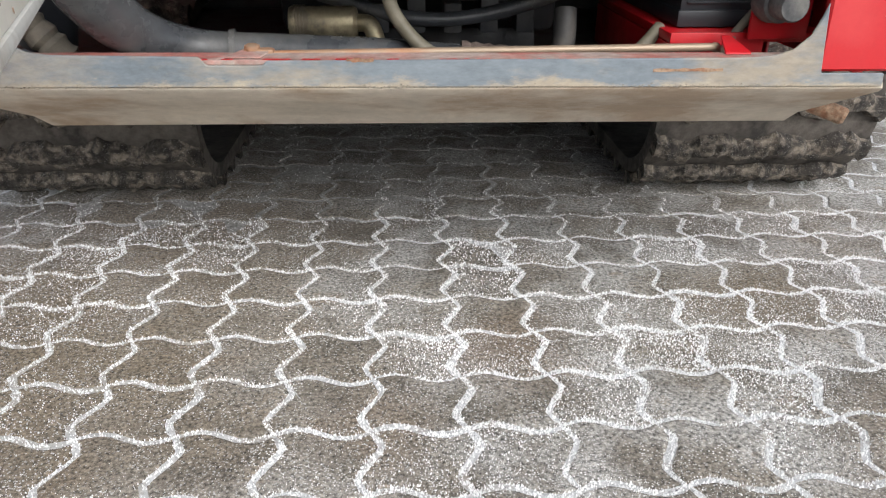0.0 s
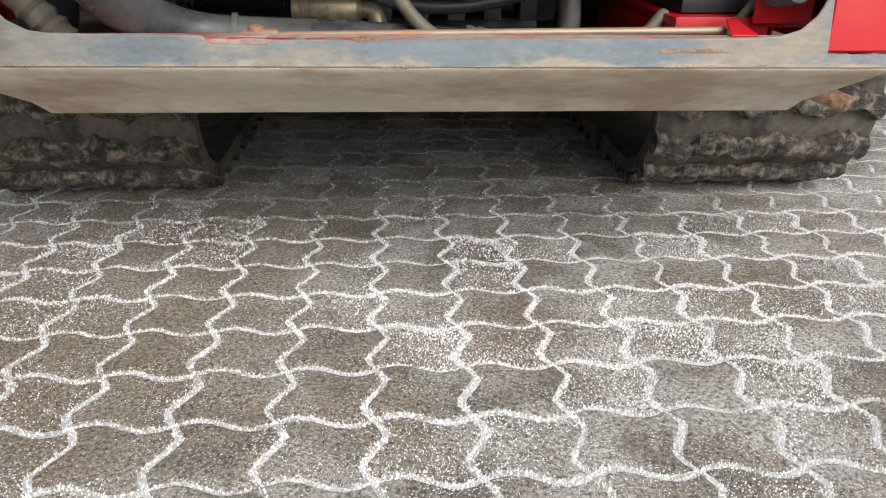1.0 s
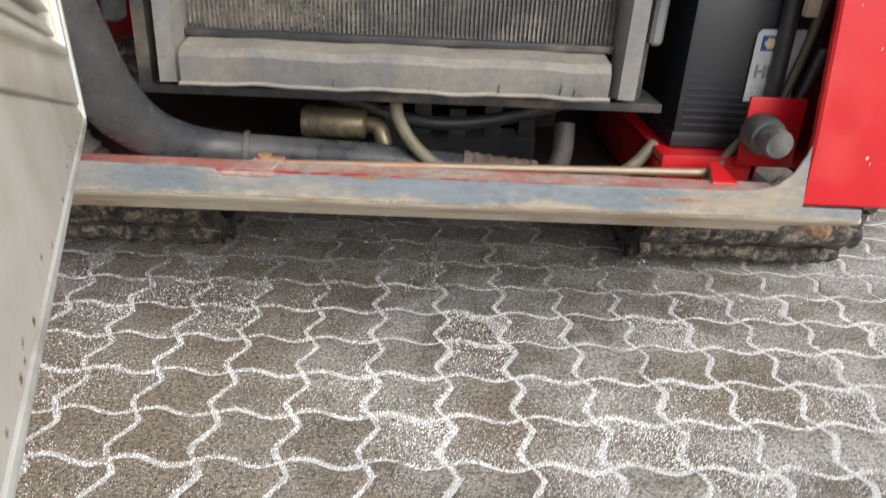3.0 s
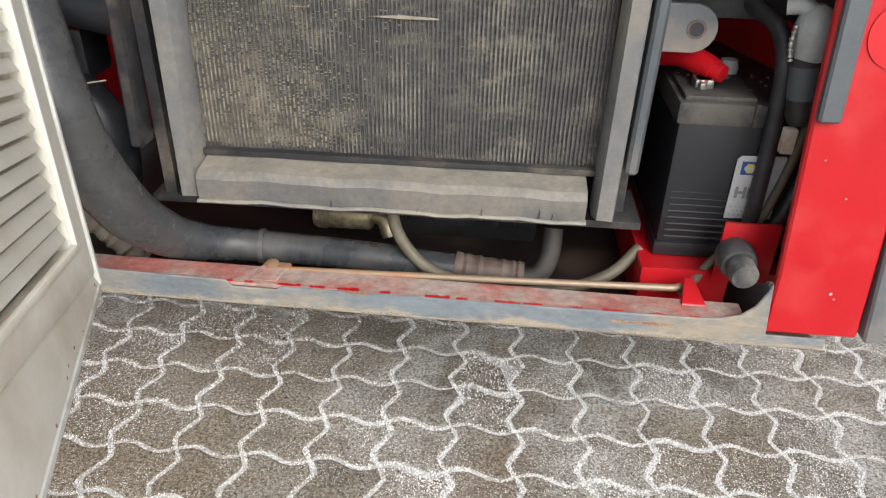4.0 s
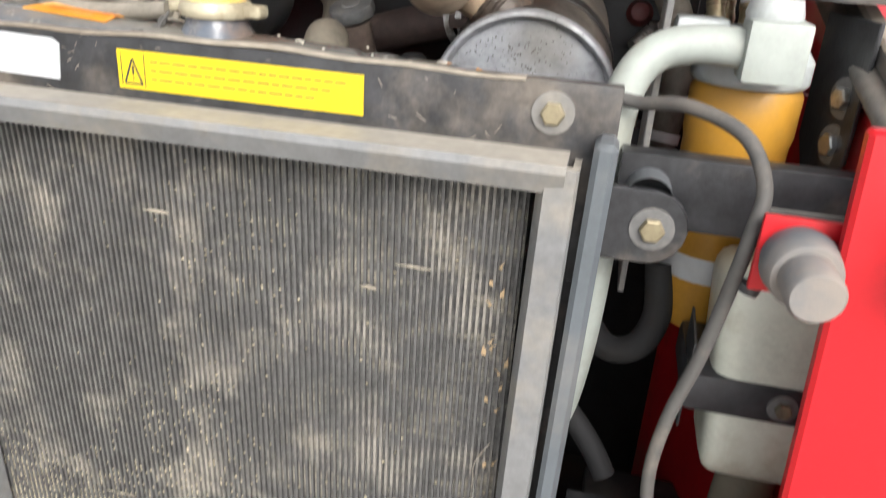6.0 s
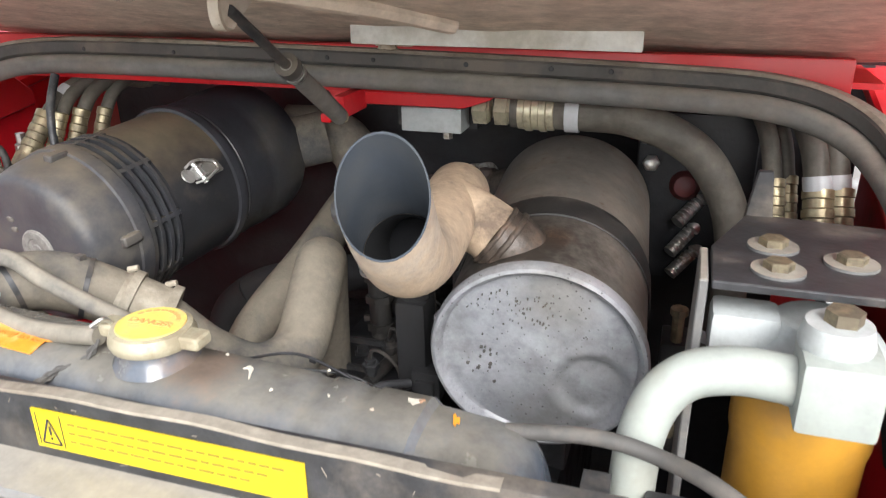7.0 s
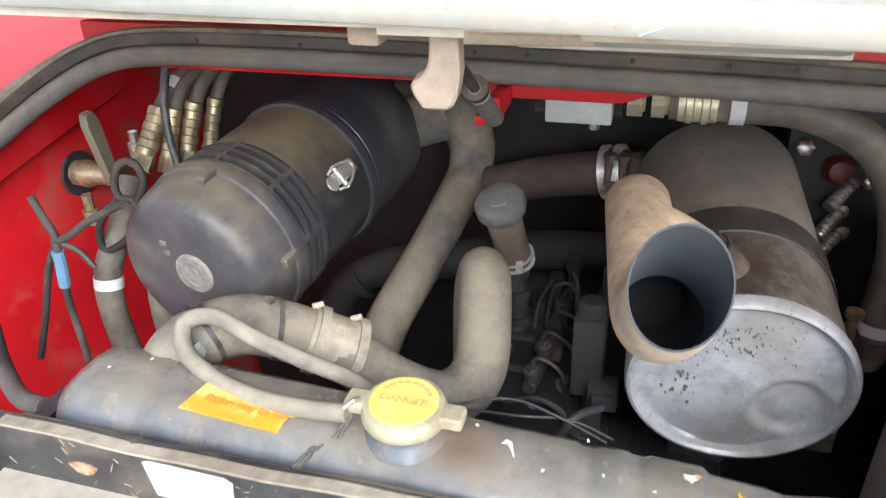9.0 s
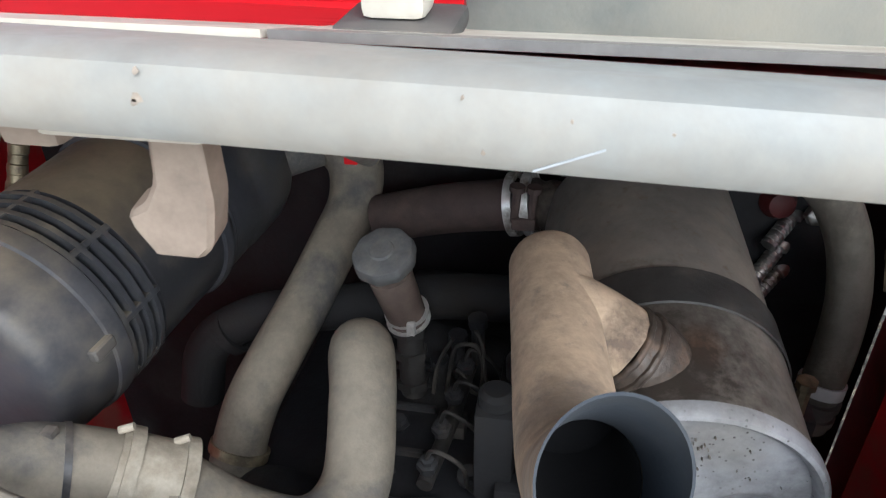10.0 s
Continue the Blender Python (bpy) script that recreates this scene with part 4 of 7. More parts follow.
    # filler neck and cap
    part("filler_neck", lathe([(0.031, 0.008), (0.0285, 0.0125), (0.0265, 0.016), (0.0250, 0.019), (0.0240, 0.025)], (0.049, 0.966, 1.236), (0, 0, 1), 32), M_TANK, t)
    cap = part("pressure_cap", lathe([(0, 0.003), (0.0240, 0.003), (0.0275, 0.0018), (0.0295, -0.003), (0.0298, -0.006), (0.0285, -0.0095), (0.024, -0.0105), (0, -0.0105)], (0.049, 0.966, 1.2690), (0, 0, 1), 40), M_CAPMETAL, t, "round metal pressure cap")
    for s in (-1, 1):
        part("cap_ear", box(0.049 + s * 0.030 - 0.012, 0.049 + s * 0.030 + 0.012, 0.957, 0.975, 1.2600, 1.2700, 0.004, None, 3), M_CAPMETAL, cap)
    part("cap_label", lathe([(0, 0.0005), (0.0235, 0.0005), (0.0240, -0.001)], (0.049, 0.966, 1.2725), (0, 0, 1), 40), M_CAP_Y, cap, "faded yellow danger label")
    return t, cap, ol


rad, rad_cap, rad_note = radiator()


def words(text, size, m, material, parent, name="lettering", depth=0.0003):
    cu = bpy.data.curves.new(name, "FONT")
    cu.offset = 0.04 * size
    cu.body, cu.size, cu.extrude, cu.align_x, cu.align_y = text, size, depth, "CENTER", "CENTER"
    tmp = new("tmp_text", cu)
    me = bpy.data.meshes.new_from_object(tmp.evaluated_get(bpy.context.evaluated_depsgraph_get()))
    bpy.data.objects.remove(tmp)
    me.transform(m)
    set_back(me.vertices)
    me.transform(Matrix.Translation(-BASE[parent.name]))
    me.materials.clear()
    me.materials.append(material)
    ob = new(name, me)
    ob.parent = parent
    BASE[ob.name] = BASE[parent.name]
    return ob


words("Engine may be hot", 0.0088, Matrix.Translation((-0.064, 0.9510, 1.2500 + 0.05 * 0.066 + 0.0022)) @ Matrix.Rotation(0.05, 4, "Y") @ Matrix.Rotation(radians(-2), 4, "Z"), M_INK_O, rad_note)
words("DANGER", 0.0085, pose(0.049, 0.9655, 1.2733), M_INK_R, rad_cap)
part("print_arc", join(*[box(-0.0022, 0.0022, 0.0165, 0.0195, 0, 0.0004, m=Matrix.Translation((0.049, 0.966, 1.2731)) @ Matrix.Rotation(radians(a), 4, "Z")) for a in range(-60, 61, 17)]), M_INK_R, rad_cap)


# ---- battery and its surroundings ----
def battery():
    t = thing("battery", (0.50, 1.07, 0.441), "black ribbed starter battery with a red terminal boot", "battery")
    part("case", box(0.416, 0.588, 0.916, 1.23, 0.441, 0.640, 0.006), M_BATTERY, t)
    rib = part("rib", box(0.424, 0.582, 0.9132, 0.917, 0.47, 0.4735, 0.001, None, 1), M_BATTERY, t)
    for i in range(1, 17):
        again(rib, (0, 0, i * 0.0098))
    part("skirt", box(0.4135, 0.5905, 0.9125, 1.233, 0.4412, 0.463, 0.004), M_BATTERY, t)
    part("lid", box(0.411, 0.593, 0.911, 1.235, 0.638, 0.669, 0.006), M_LID, t, "dusty grey lid")
    part("lid_step", box(0.418, 0.508, 0.918, 1.10, 0.6675, 0.676, 0.004), M_LID, t)
    part("lid_ledge", box(0.505, 0.511, 0.9085, 0.913, 0.640, 0.671, 0.001), M_LID, t)
    part("terminal", lathe([(0.012, 0), (0.011, 0.02), (0, 0.02)], (0.444, 0.955, 0.668), (0, 0, 1), 20), M_CHROME, t)
    part("terminal_clamp", join(box(0.434, 0.458, 0.945, 0.972, 0.676, 0.688, 0.003), box(0.438, 0.445, 0.934, 0.946, 0.678, 0.687, 0.002)), M_CHROME, t)
    part("terminal_boot", tube([(0.459, 0.966, 0.695), (0.446, 0.980, 0.700), (0.424, 1.000, 0.705), (0.403, 1.020, 0.702), (0.385, 1.04, 0.69)], [0.0155, 0.0165, 0.017, 0.018, 0.012], 18, 6), M_REDRUB, t, "bright red rubber terminal boot")
    part("terminal_boot", lathe([(0, 0.014), (0.011, 0.012), (0.013, 0), (0.012, -0.012)], (0.461, 0.964, 0.695), (0.6, -0.6, -0.1), 16), M_REDRUB, t)
    part("grey_terminal", lathe([(0.012, 0), (0.014, 0.01), (0.011, 0.022), (0, 0.024)], (0.495, 1.03, 0.672), (0, 0, 1), 16), M_CAST, t)
    bits = []
    for _ in range(14):
        x, y, q = random.uniform(0.42, 0.585), random.uniform(0.925, 1.05), random.uniform(0.0008, 0.0028)
        bits.append(box(-q, q, -q * 0.5, q * 0.5, 0.0, 0.0012, 0.0, Matrix.Translation((x, y, 0.6765 if x < 0.508 else 0.6690)) @ Matrix.Rotation(random.uniform(0, 3), 4, "Z")))
    tagged(part("debris", join(*bits), M_CHAFF, t), "bits of chaff on the lid", kind="stuff")
    lab = part("battery_label", plate([(0.4985, 0.508), (0.560, 0.510), (0.560, 0.602), (0.503, 0.600), (0.4985, 0.595)], lambda u, v: Vector((u, 0.9105, v)), Vector((0, 0.002, 0))), M_LABEL_W, t, "white battery label with a blue and gold mark")
    part("mark", box(0.5055, 0.5275, 0.9095, 0.9102, 0.574, 0.593, 0.001, None, 1), M_BLUE, lab)
    part("mark_badge", lathe([(0, 0.0003), (0.0075, 0.0003), (0.0075, 0)], (0.5165, 0.9093, 0.5835), (0, -1, 0), 6), M_CAP_Y, lab)
    part("mark_band", box(0.5090, 0.5240, 0.9086, 0.9091, 0.5812, 0.5858), M_LABEL_W, lab)
    words("HD", 0.022, Matrix.Translation((0.5200, 0.9098, 0.547)) @ Matrix.Rotation(radians(90), 4, "X"), M_GREYPRINT, lab)
    part("dot_pattern", join(*[box(0.503 + 0.006 * (i % 8) + 0.003 * (i // 8 % 2), 0.506 + 0.006 * (i % 8) + 0.003 * (i // 8 % 2), 0.9097, 0.9101, 0.513 + 0.006 * (i // 8), 0.516 + 0.006 * (i // 8)) for i in range(24)]), M_CAST, lab)
    return t


battery()


def battery_tray():
    t = thing("battery_tray", (0.49, 1.0, 0.36), "red steel battery tray on the chassis floor", "tray")
    part("shelf", box(0.395, 0.60, 0.880, 1.25, 0.428, 0.440, 0.002), M_RED, t)
    part("front_lip", box(0.395, 0.515, 0.876, 0.882, 0.362, 0.441, 0.002), M_RED, t)
    part("side_lip", box(0.3945, 0.399, 0.883, 1.25, 0.362, 0.427, 0.001), M_RED_IN, t)
    return t


battery_tray()


def stop_bumper(at, length, r, plate_box, name_label, rubber):
    t = thing("rubber_bumper", at, name_label, "bumper", "door bumpers")
    part("mounting_plate", box(*plate_box, 0.002), M_RED, t, "red mounting plate")
    y = at[1]
    part("rubber_body", lathe([(0, 0), (r * 1.05, 0), (r * 1.15, 0.012), (r * 1.04, length * 0.50), (r * 0.98, length * 0.53), (r * 0.80, length * 0.535), (r * 0.80, length * 0.95), (r * 0.70, length), (0, length)], (at[0], y, at[2]), (0.0, -1, 0.0), 28), rubber, t, "dusty rubber buffer")
    return t


stop_bumper((0.505, 0.862, 0.482), 0.065, 0.0222, (0.487, 0.56, 0.862, 0.868, 0.435, 0.525), "dusty dark rubber bumper on a red plate", M_BUMPER)
# upper bumper gets a lighter grey: the light on it as colour
stop_bumper((0.503, 0.878, 1.153), 0.064, 0.0215, (0.478, 0.60, 0.878, 0.884, 1.125, 1.18), "dusty rubber bumper high on a red plate, light put into its grey", M_FENDER)


def stay_rod():
    t = thing("door_stay_rod", (0.17, 0.84, 0.433), "rusty steel door stay rod pinned along the sill", "rod")
    part("rod", tube([(-0.100, 0.835, 0.4235), (0.0, 0.836, 0.425), (0.2, 0.840, 0.427), (0.420, 0.846, 0.4285)], 0.0052, 12, 8), M_ROD, t)
    part("hook_end", tube([(0.420, 0.846, 0.4285), (0.436, 0.847, 0.4285), (0.446, 0.853, 0.427), (0.450, 0.858, 0.414)], 0.0052, 12, 6), M_ROD, t)
    part("clevis", join(box(-0.122, -0.086, 0.827, 0.843, 0.416, 0.432, 0.005), lathe([(0.009, -0.004), (0.009, 0.005), (0.005, 0.007), (0, 0.007)], (-0.112, 0.835, 0.430), (0, 0, 1), 18)), M_ROD, t, "rusty clevis and pin")
    part("clevis_bracket", plate([(-0.136, 0.0), (-0.096, 0.0), (-0.090, 0.048), (-0.124, 0.048)], lambda u, v: Vector((u, 0.796 + v, 0.4275)), Vector((0, 0, 0.002)), 0.0008), M_RUST, t, "red welded bracket")
    part("hook_bracket", plate([(0.438, 0.0), (0.470, 0.0), (0.461, 1.0), (0.448, 1.0)], lambda u, v: Vector((u, 0.806 + 0.046 * v, 0.4272 + 0.012 * v)), Vector((0, 0.002, 0.003)), 0.001), M_RED, t, "red hook bracket")
    return t


stay_rod()


# ---- hoses and lines low in the bay ----
def hose(name, pts, r, material, label, category="hose", group="", steps=8, seg=16, **extra):
    lo = min(pts, key=lambda p: p[2])
    t = thing(name, lo, label, category, group)
    part("hose_body", tube(pts, r, seg, steps, **extra), material, t)
    return t


h = hose("radiator_hose", [(-0.46, 0.94, 1.02), (-0.40, 0.86, 0.92), (-0.345, 0.786, 0.80), (-0.312, 0.750, 0.70), (-0.300, 0.748, 0.64), (-0.292, 0.770, 0.578), (-0.284, 0.812, 0.508), (-0.262, 0.855, 0.456), (-0.228, 0.886, 0.429), (-0.18, 0.908, 0.416), (-0.09, 0.912, 0.412), (0.02, 0.908, 0.408), (0.09, 0.905, 0.404), (0.14, 0.902, 0.401)],
         [0.038, 0.038, 0.038, 0.038, 0.038, 0.0375, 0.036, 0.032, 0.028, 0.0245, 0.023, 0.023, 0.0225, 0.022], M_BIGHOSE, "thick dusty black rubber hose sweeping across the sill")
part("joint_band", ring((-0.150, 0.911, 0.4145), (1, 0.12, -0.04), 0.023, 0.0268, 0.007), M_HOSE, h)
part("end_sleeve", tube([(0.135, 0.9035, 0.405), (0.17, 0.902, 0.401), (0.21, 0.900, 0.398), (0.235, 0.899, 0.397)], 0.0225, 16, 6, True, 0.06), M_SLEEVE, h, "brown clamped sleeve")
part("elbow", tube([(0.230, 0.899, 0.397), (0.252, 0.902, 0.398), (0.265, 0.912, 0.408), (0.272, 0.925, 0.428), (0.274, 0.94, 0.46)], 0.0150, 14, 6), M_STRAP, h, "grimy metal elbow")
h = hose("drain_hose", [(-0.20, 0.853, 0.392), (-0.10, 0.862, 0.387), (0.0, 0.868, 0.385), (0.05, 0.872, 0.384)], 0.0185, M_HOSE, "short dusty black hose beneath the larger one")
part("end_sleeve", tube([(-0.01, 0.868, 0.385), (0.06, 0.873, 0.3855)], 0.0195, 14, 6, True, 0.05), M_SLEEVE, h, "ribbed brown sleeve")
hose("olive_line", [(0.045, 0.93, 0.52), (0.05, 0.90, 0.468), (0.09, 0.878, 0.422), (0.15, 0.872, 0.398), (0.22, 0.872, 0.388), (0.30, 0.885, 0.392), (0.36, 0.905, 0.410), (0.40, 0.935, 0.438)], 0.0088, M_OLIVE, "thin olive rubber line looping over the floor")
hose("battery_cable", [(0.454, 0.858, 0.412), (0.480, 0.885, 0.438), (0.507, 0.898, 0.465), (0.530, 0.899, 0.495), (0.546, 0.900, 0.522), (0.562, 0.903, 0.590), (0.572, 0.905, 0.66)], 0.0058, M_OLIVE, "thin brown line climbing beside the battery")
hose("dark_cable", [(0.528, 0.898, 0.470), (0.530, 0.900, 0.495), (0.531, 0.902, 0.561), (0.530, 0.905, 0.641), (0.525, 0.908, 0.718), (0.515, 0.93, 0.76), (0.49, 0.98, 0.78)], 0.0105, M_BLACK, "black sheathed cable in front of the battery")
hose("dark_cable", [(0.528, 0.895, 0.465), (0.545, 0.898, 0.482), (0.567, 0.900, 0.516), (0.585, 0.905, 0.58)], 0.008, M_HOSE, "black sheathed cable behind the bumper")
for pts in ([(-0.05, 1.02, 0.47), (0.08, 1.0, 0.44), (0.2, 1.0, 0.45), (0.34, 0.99, 0.50)], [(0.02, 1.06, 0.50), (0.12, 1.04, 0.47), (0.26, 1.04, 0.47)]):
    hose("black_line", pts, 0.010, M_HOSE, "dark rubber line under the radiator")


def oil_cooler_fitting():
    t = thing("oil_fitting", (0.02, 0.99, 0.42), "brass-coloured canister below the radiator", "canister")
    part("canister", lathe([(0, 0), (0.020, 0), (0.022, 0.004), (0.022, 0.085), (0.018, 0.09), (0, 0.09)], (-0.087, 0.985, 0.437), (1, 0, 0), 24), M_BRASS, t)
    for i in range(4):
        part("groove_ring", ring((-0.080 + i * 0.004, 0.985, 0.437), (1, 0, 0), 0.020, 0.0235, 0.002), M_BRASS, t)
    part("fitting", tube([(0.002, 0.985, 0.437), (0.02, 0.98, 0.434), (0.030, 0.97, 0.41)], 0.012, 12, 6), M_BRASS, t)
    return t


oil_cooler_fitting()


def engine():
    t = thing("diesel_engine", (0.08, 1.35, 0.36), "grimy diesel engine block deep in the bay, shade in its near-black", "engine")
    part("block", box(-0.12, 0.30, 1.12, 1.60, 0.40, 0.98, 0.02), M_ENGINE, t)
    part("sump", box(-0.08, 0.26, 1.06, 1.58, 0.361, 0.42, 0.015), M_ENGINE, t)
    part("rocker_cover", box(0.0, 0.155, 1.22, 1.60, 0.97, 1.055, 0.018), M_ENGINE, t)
    part("fan_shroud", box(-0.20, 0.30, 0.985, 1.02, 0.50, 1.19, 0.01), M_BLACK, t)
    part("pulley", lathe([(0, 0), (0.05, 0), (0.055, 0.01), (0.048, 0.02), (0.055, 0.03), (0, 0.03)], (-0.10, 1.115, 0.92), (0, -1, 0), 28), M_BLACK, t)
    for i in range(5):
        part("casting_lug", box(0.02 + 0.05 * i, 0.045 + 0.05 * i, 1.0, 1.06, 0.42, 0.46 + 0.01 * (i % 2), 0.004), M_ENGINE, t)
    part("manifold", tube([(0.05, 1.44, 1.055), (0.10, 1.42, 1.06), (0.20, 1.40, 1.06), (0.25, 1.39, 1.06)], 0.028, 14, 6), M_DARKRUB, t, "dark intake manifold")
    for pts in ([(0.081, 1.360, 1.030), (0.087, 1.360, 1.082), (0.094, 1.360, 1.120), (0.114, 1.360, 1.125), (0.121, 1.360, 1.101), (0.120, 1.360, 1.068), (0.115, 1.360, 1.033)], [(0.094, 1.360, 1.091), (0.104, 1.360, 1.083), (0.111, 1.360, 1.063), (0.129, 1.360, 1.060), (0.141, 1.360, 1.062)], [(0.114, 1.360, 1.144), (0.121, 1.360, 1.125), (0.124, 1.360, 1.085), (0.132, 1.360, 1.073), (0.141, 1.360, 1.067)], [(0.068, 1.360, 1.029), (0.073, 1.360, 1.081), (0.080, 1.360, 1.107), (0.091, 1.360, 1.131)]):
        part("injector_line", tube(pts, 0.0022, 8, 6), M_STRAP, t, "bent steel injector line")
    for x, z in ((0.094, 1.125), (0.114, 1.148), (0.075, 1.09), (0.06, 1.06)):
        part("injector", lathe([(0.007, -0.05), (0.007, 0), (0.010, 0.001), (0.010, 0.012), (0, 0.012)], (x, 1.375, z - 0.01), (0, -0.1, 1), 8), M_ENGINE, t)
    part("pump", box(0.115, 0.20, 1.20, 1.28, 0.95, 1.00, 0.012), M_ENGINE, t)
    part("pump_head", lathe([(0.024, 0), (0.024, 0.03), (0.017, 0.035), (0, 0.035)], (0.15, 1.24, 1.00), (0, -0.2, 1), 20), M_ENGINE, t)
    part("alternator", lathe([(0, 0), (0.055, 0), (0.06, 0.012), (0.06, 0.07), (0.04, 0.085), (0, 0.085)], (-0.075, 1.28, 0.95), (0, -1, 0), 28), M_ENGINE, t)
    part("turbo_pipe", tube([(-0.02, 1.52, 1.168), (0.06, 1.51, 1.194), (0.14, 1.495, 1.215)], 0.028, 16, 6), M_TURBO, t, "burnt brown exhaust pipe")
    for x in (0.136, 0.153):
        part("pipe_clamp", ring((x, 1.4955 - 0.15 * (x - 0.14), 1.2145 + 0.2 * (x - 0.14)), (1, -0.15, 0.2), 0.028, 0.0345, 0.0095), M_CLAMP, t, "bright band clamp")
        part("clamp_bolt", lathe([(0.0045, 0), (0.0045, 0.034), (0.008, 0.035), (0.008, 0.041), (0, 0.041)], (x + 0.002, 1.462, 1.212), (0.05, 0, 1), 8), M_TURBO, t, "rusty clamp bolt")
    part("clamp_block", box(0.136, 0.160, 1.455, 1.466, 1.205, 1.218, 0.002), M_TURBO, t)
    part("flex_joint", tube([(0.15, 1.493, 1.217), (0.19, 1.485, 1.220)], 0.027, 16, 5, True, 0.06), M_SCORCH, t)
    return t


engine()


def fuel_rail():
    """Dark pipework over the valve cover, between the hoses."""
    t = thing("fuel_rail", (0.10, 1.33, 1.056), "grimy fuel rail with unions and thin pipes over the engine", "fuel rail")
    part("rail", tube([(0.088, 1.225, 1.072), (0.098, 1.30, 1.074), (0.106, 1.40, 1.076)], 0.0075, 12, 4), M_STRAP, t)
    part("foot", box(0.084, 0.112, 1.30, 1.325, 1.052, 1.070, 0.002), M_STRAP, t)
    for k in range(4):
        y = 1.235 + 0.045 * k
        x = 0.089 + 0.0045 * k
        part("union", lathe([(0.0065, 0), (0.0065, 0.010), (0.0095, 0.011), (0.0095, 0.018), (0.006, 0.019), (0.006, 0.024), (0, 0.024)], (x, y, 1.076), (0.05, -0.15, 1), 6), M_BLACK, t)
        part("thin_pipe", tube([(x, y - 0.003, 1.098), (x + 0.006, y - 0.006, 1.113 + 0.003 * (k % 2)), (x + 0.022, y - 0.010, 1.112), (x + 0.034, y - 0.006, 1.094), (x + 0.036 + 0.004 * (k % 2), y, 1.066), (x + 0.048, y + 0.004, 1.050)], 0.0021, 8, 6), M_STRAP, t)
    for k in range(3):
        y = 1.25 + 0.06 * k
        part("cover_bolt", lathe([(0.011, 0), (0.011, 0.002), (0.0075, 0.003), (0.0075, 0.010), (0, 0.0105)], (0.045, y, 1.0545), (0, 0, 1), 6), M_BLACK, t)
        part("cover_rib", box(0.012, 0.078, y + 0.020, y + 0.026, 1.050, 1.062, 0.0015), M_BLACK, t)
    part("return_pipe", tube([(0.016, 1.215, 1.040), (0.040, 1.21, 1.066), (0.070, 1.212, 1.062), (0.100, 1.205, 1.078), (0.126, 1.21, 1.060), (0.132, 1.22, 1.02)], 0.0034, 8, 6), M_BLACK, t)
    part("sensor", lathe([(0.008, 0), (0.008, 0.014), (0.011, 0.015), (0.011, 0.022), (0.006, 0.023), (0.006, 0.032), (0, 0.033)], (0.122, 1.255, 1.045), (0.1, -0.3, 1), 12), M_BATTERY, t)
    return t


fuel_rail()


def dipstick_breather():
    t = thing("oil_filler", (0.045, 1.362, 1.05), "oil filler tube with a black knurled cap", "oil filler")
    part("neck", tube([(0.050, 1.36, 1.05), (0.046, 1.366, 1.15)], 0.0135, 16, 4), M_STRAP, t)
    for z in (1.062, 1.100, 1.128):
        part("neck_nut", lathe([(0.013, 0), (0.0175, 0.001), (0.0175, 0.010), (0.013, 0.011)], (0.050 - 0.04 * (z - 1.05), 1.36 + 0.06 * (z - 1.05), z), (-0.04, 0.06, 1), 6), M_STRAP, t)
    part("sleeve", tube([(0.046, 1.366, 1.146), (0.035, 1.345, 1.215)], [0.019, 0.021], 18, 4), M_SLEEVE, t, "brown rubber sleeve")
    for p in ((0.0462, 1.3655, 1.147), (0.0452, 1.3640, 1.157)):
        part("clamp_wire", ring(p, (-0.15, -0.27, 0.95), 0.0185, 0.0224, 0.0020), M_CLAMP, t, "bright wire hose clamp")
    part("clamp_lug", box(-0.004, 0.004, -0.004, 0.003, -0.007, 0.007, 0.001, Matrix.Translation((0.054, 1.343, 1.153))), M_CLAMP, t)
    cap = lathe([(0.020, 0), (0.0285, 0.002), (0.0302, 0.006), (0.0302, 0.013), (0.0285, 0.0175), (0.024, 0.019), (0.012, 0.0185), (0.0105, 0.0205), (0, 0.0205)], (0.032, 1.352, 1.220), (-0.15, -0.35, 0.92), 48)
    c0, ca = Vector((0.032, 1.352, 1.220)), Vector((-0.15, -0.35, 0.92)).normalized()
    s1 = ca.orthogonal().normalized()
    s2 = ca.cross(s1)
    for v in cap.verts:
        out = (v.co - c0) - ca * (v.co - c0).dot(ca)
        if out.length > 0.022:
            v.co -= out * 0.045 * (0.5 + 0.5 * math.cos(9 * math.atan2(out.dot(s2), out.dot(s1))))
    part("cap", cap, M_CAPGREY, t, "worn grey knurled cap", 40)
    return t


dipstick_breather()


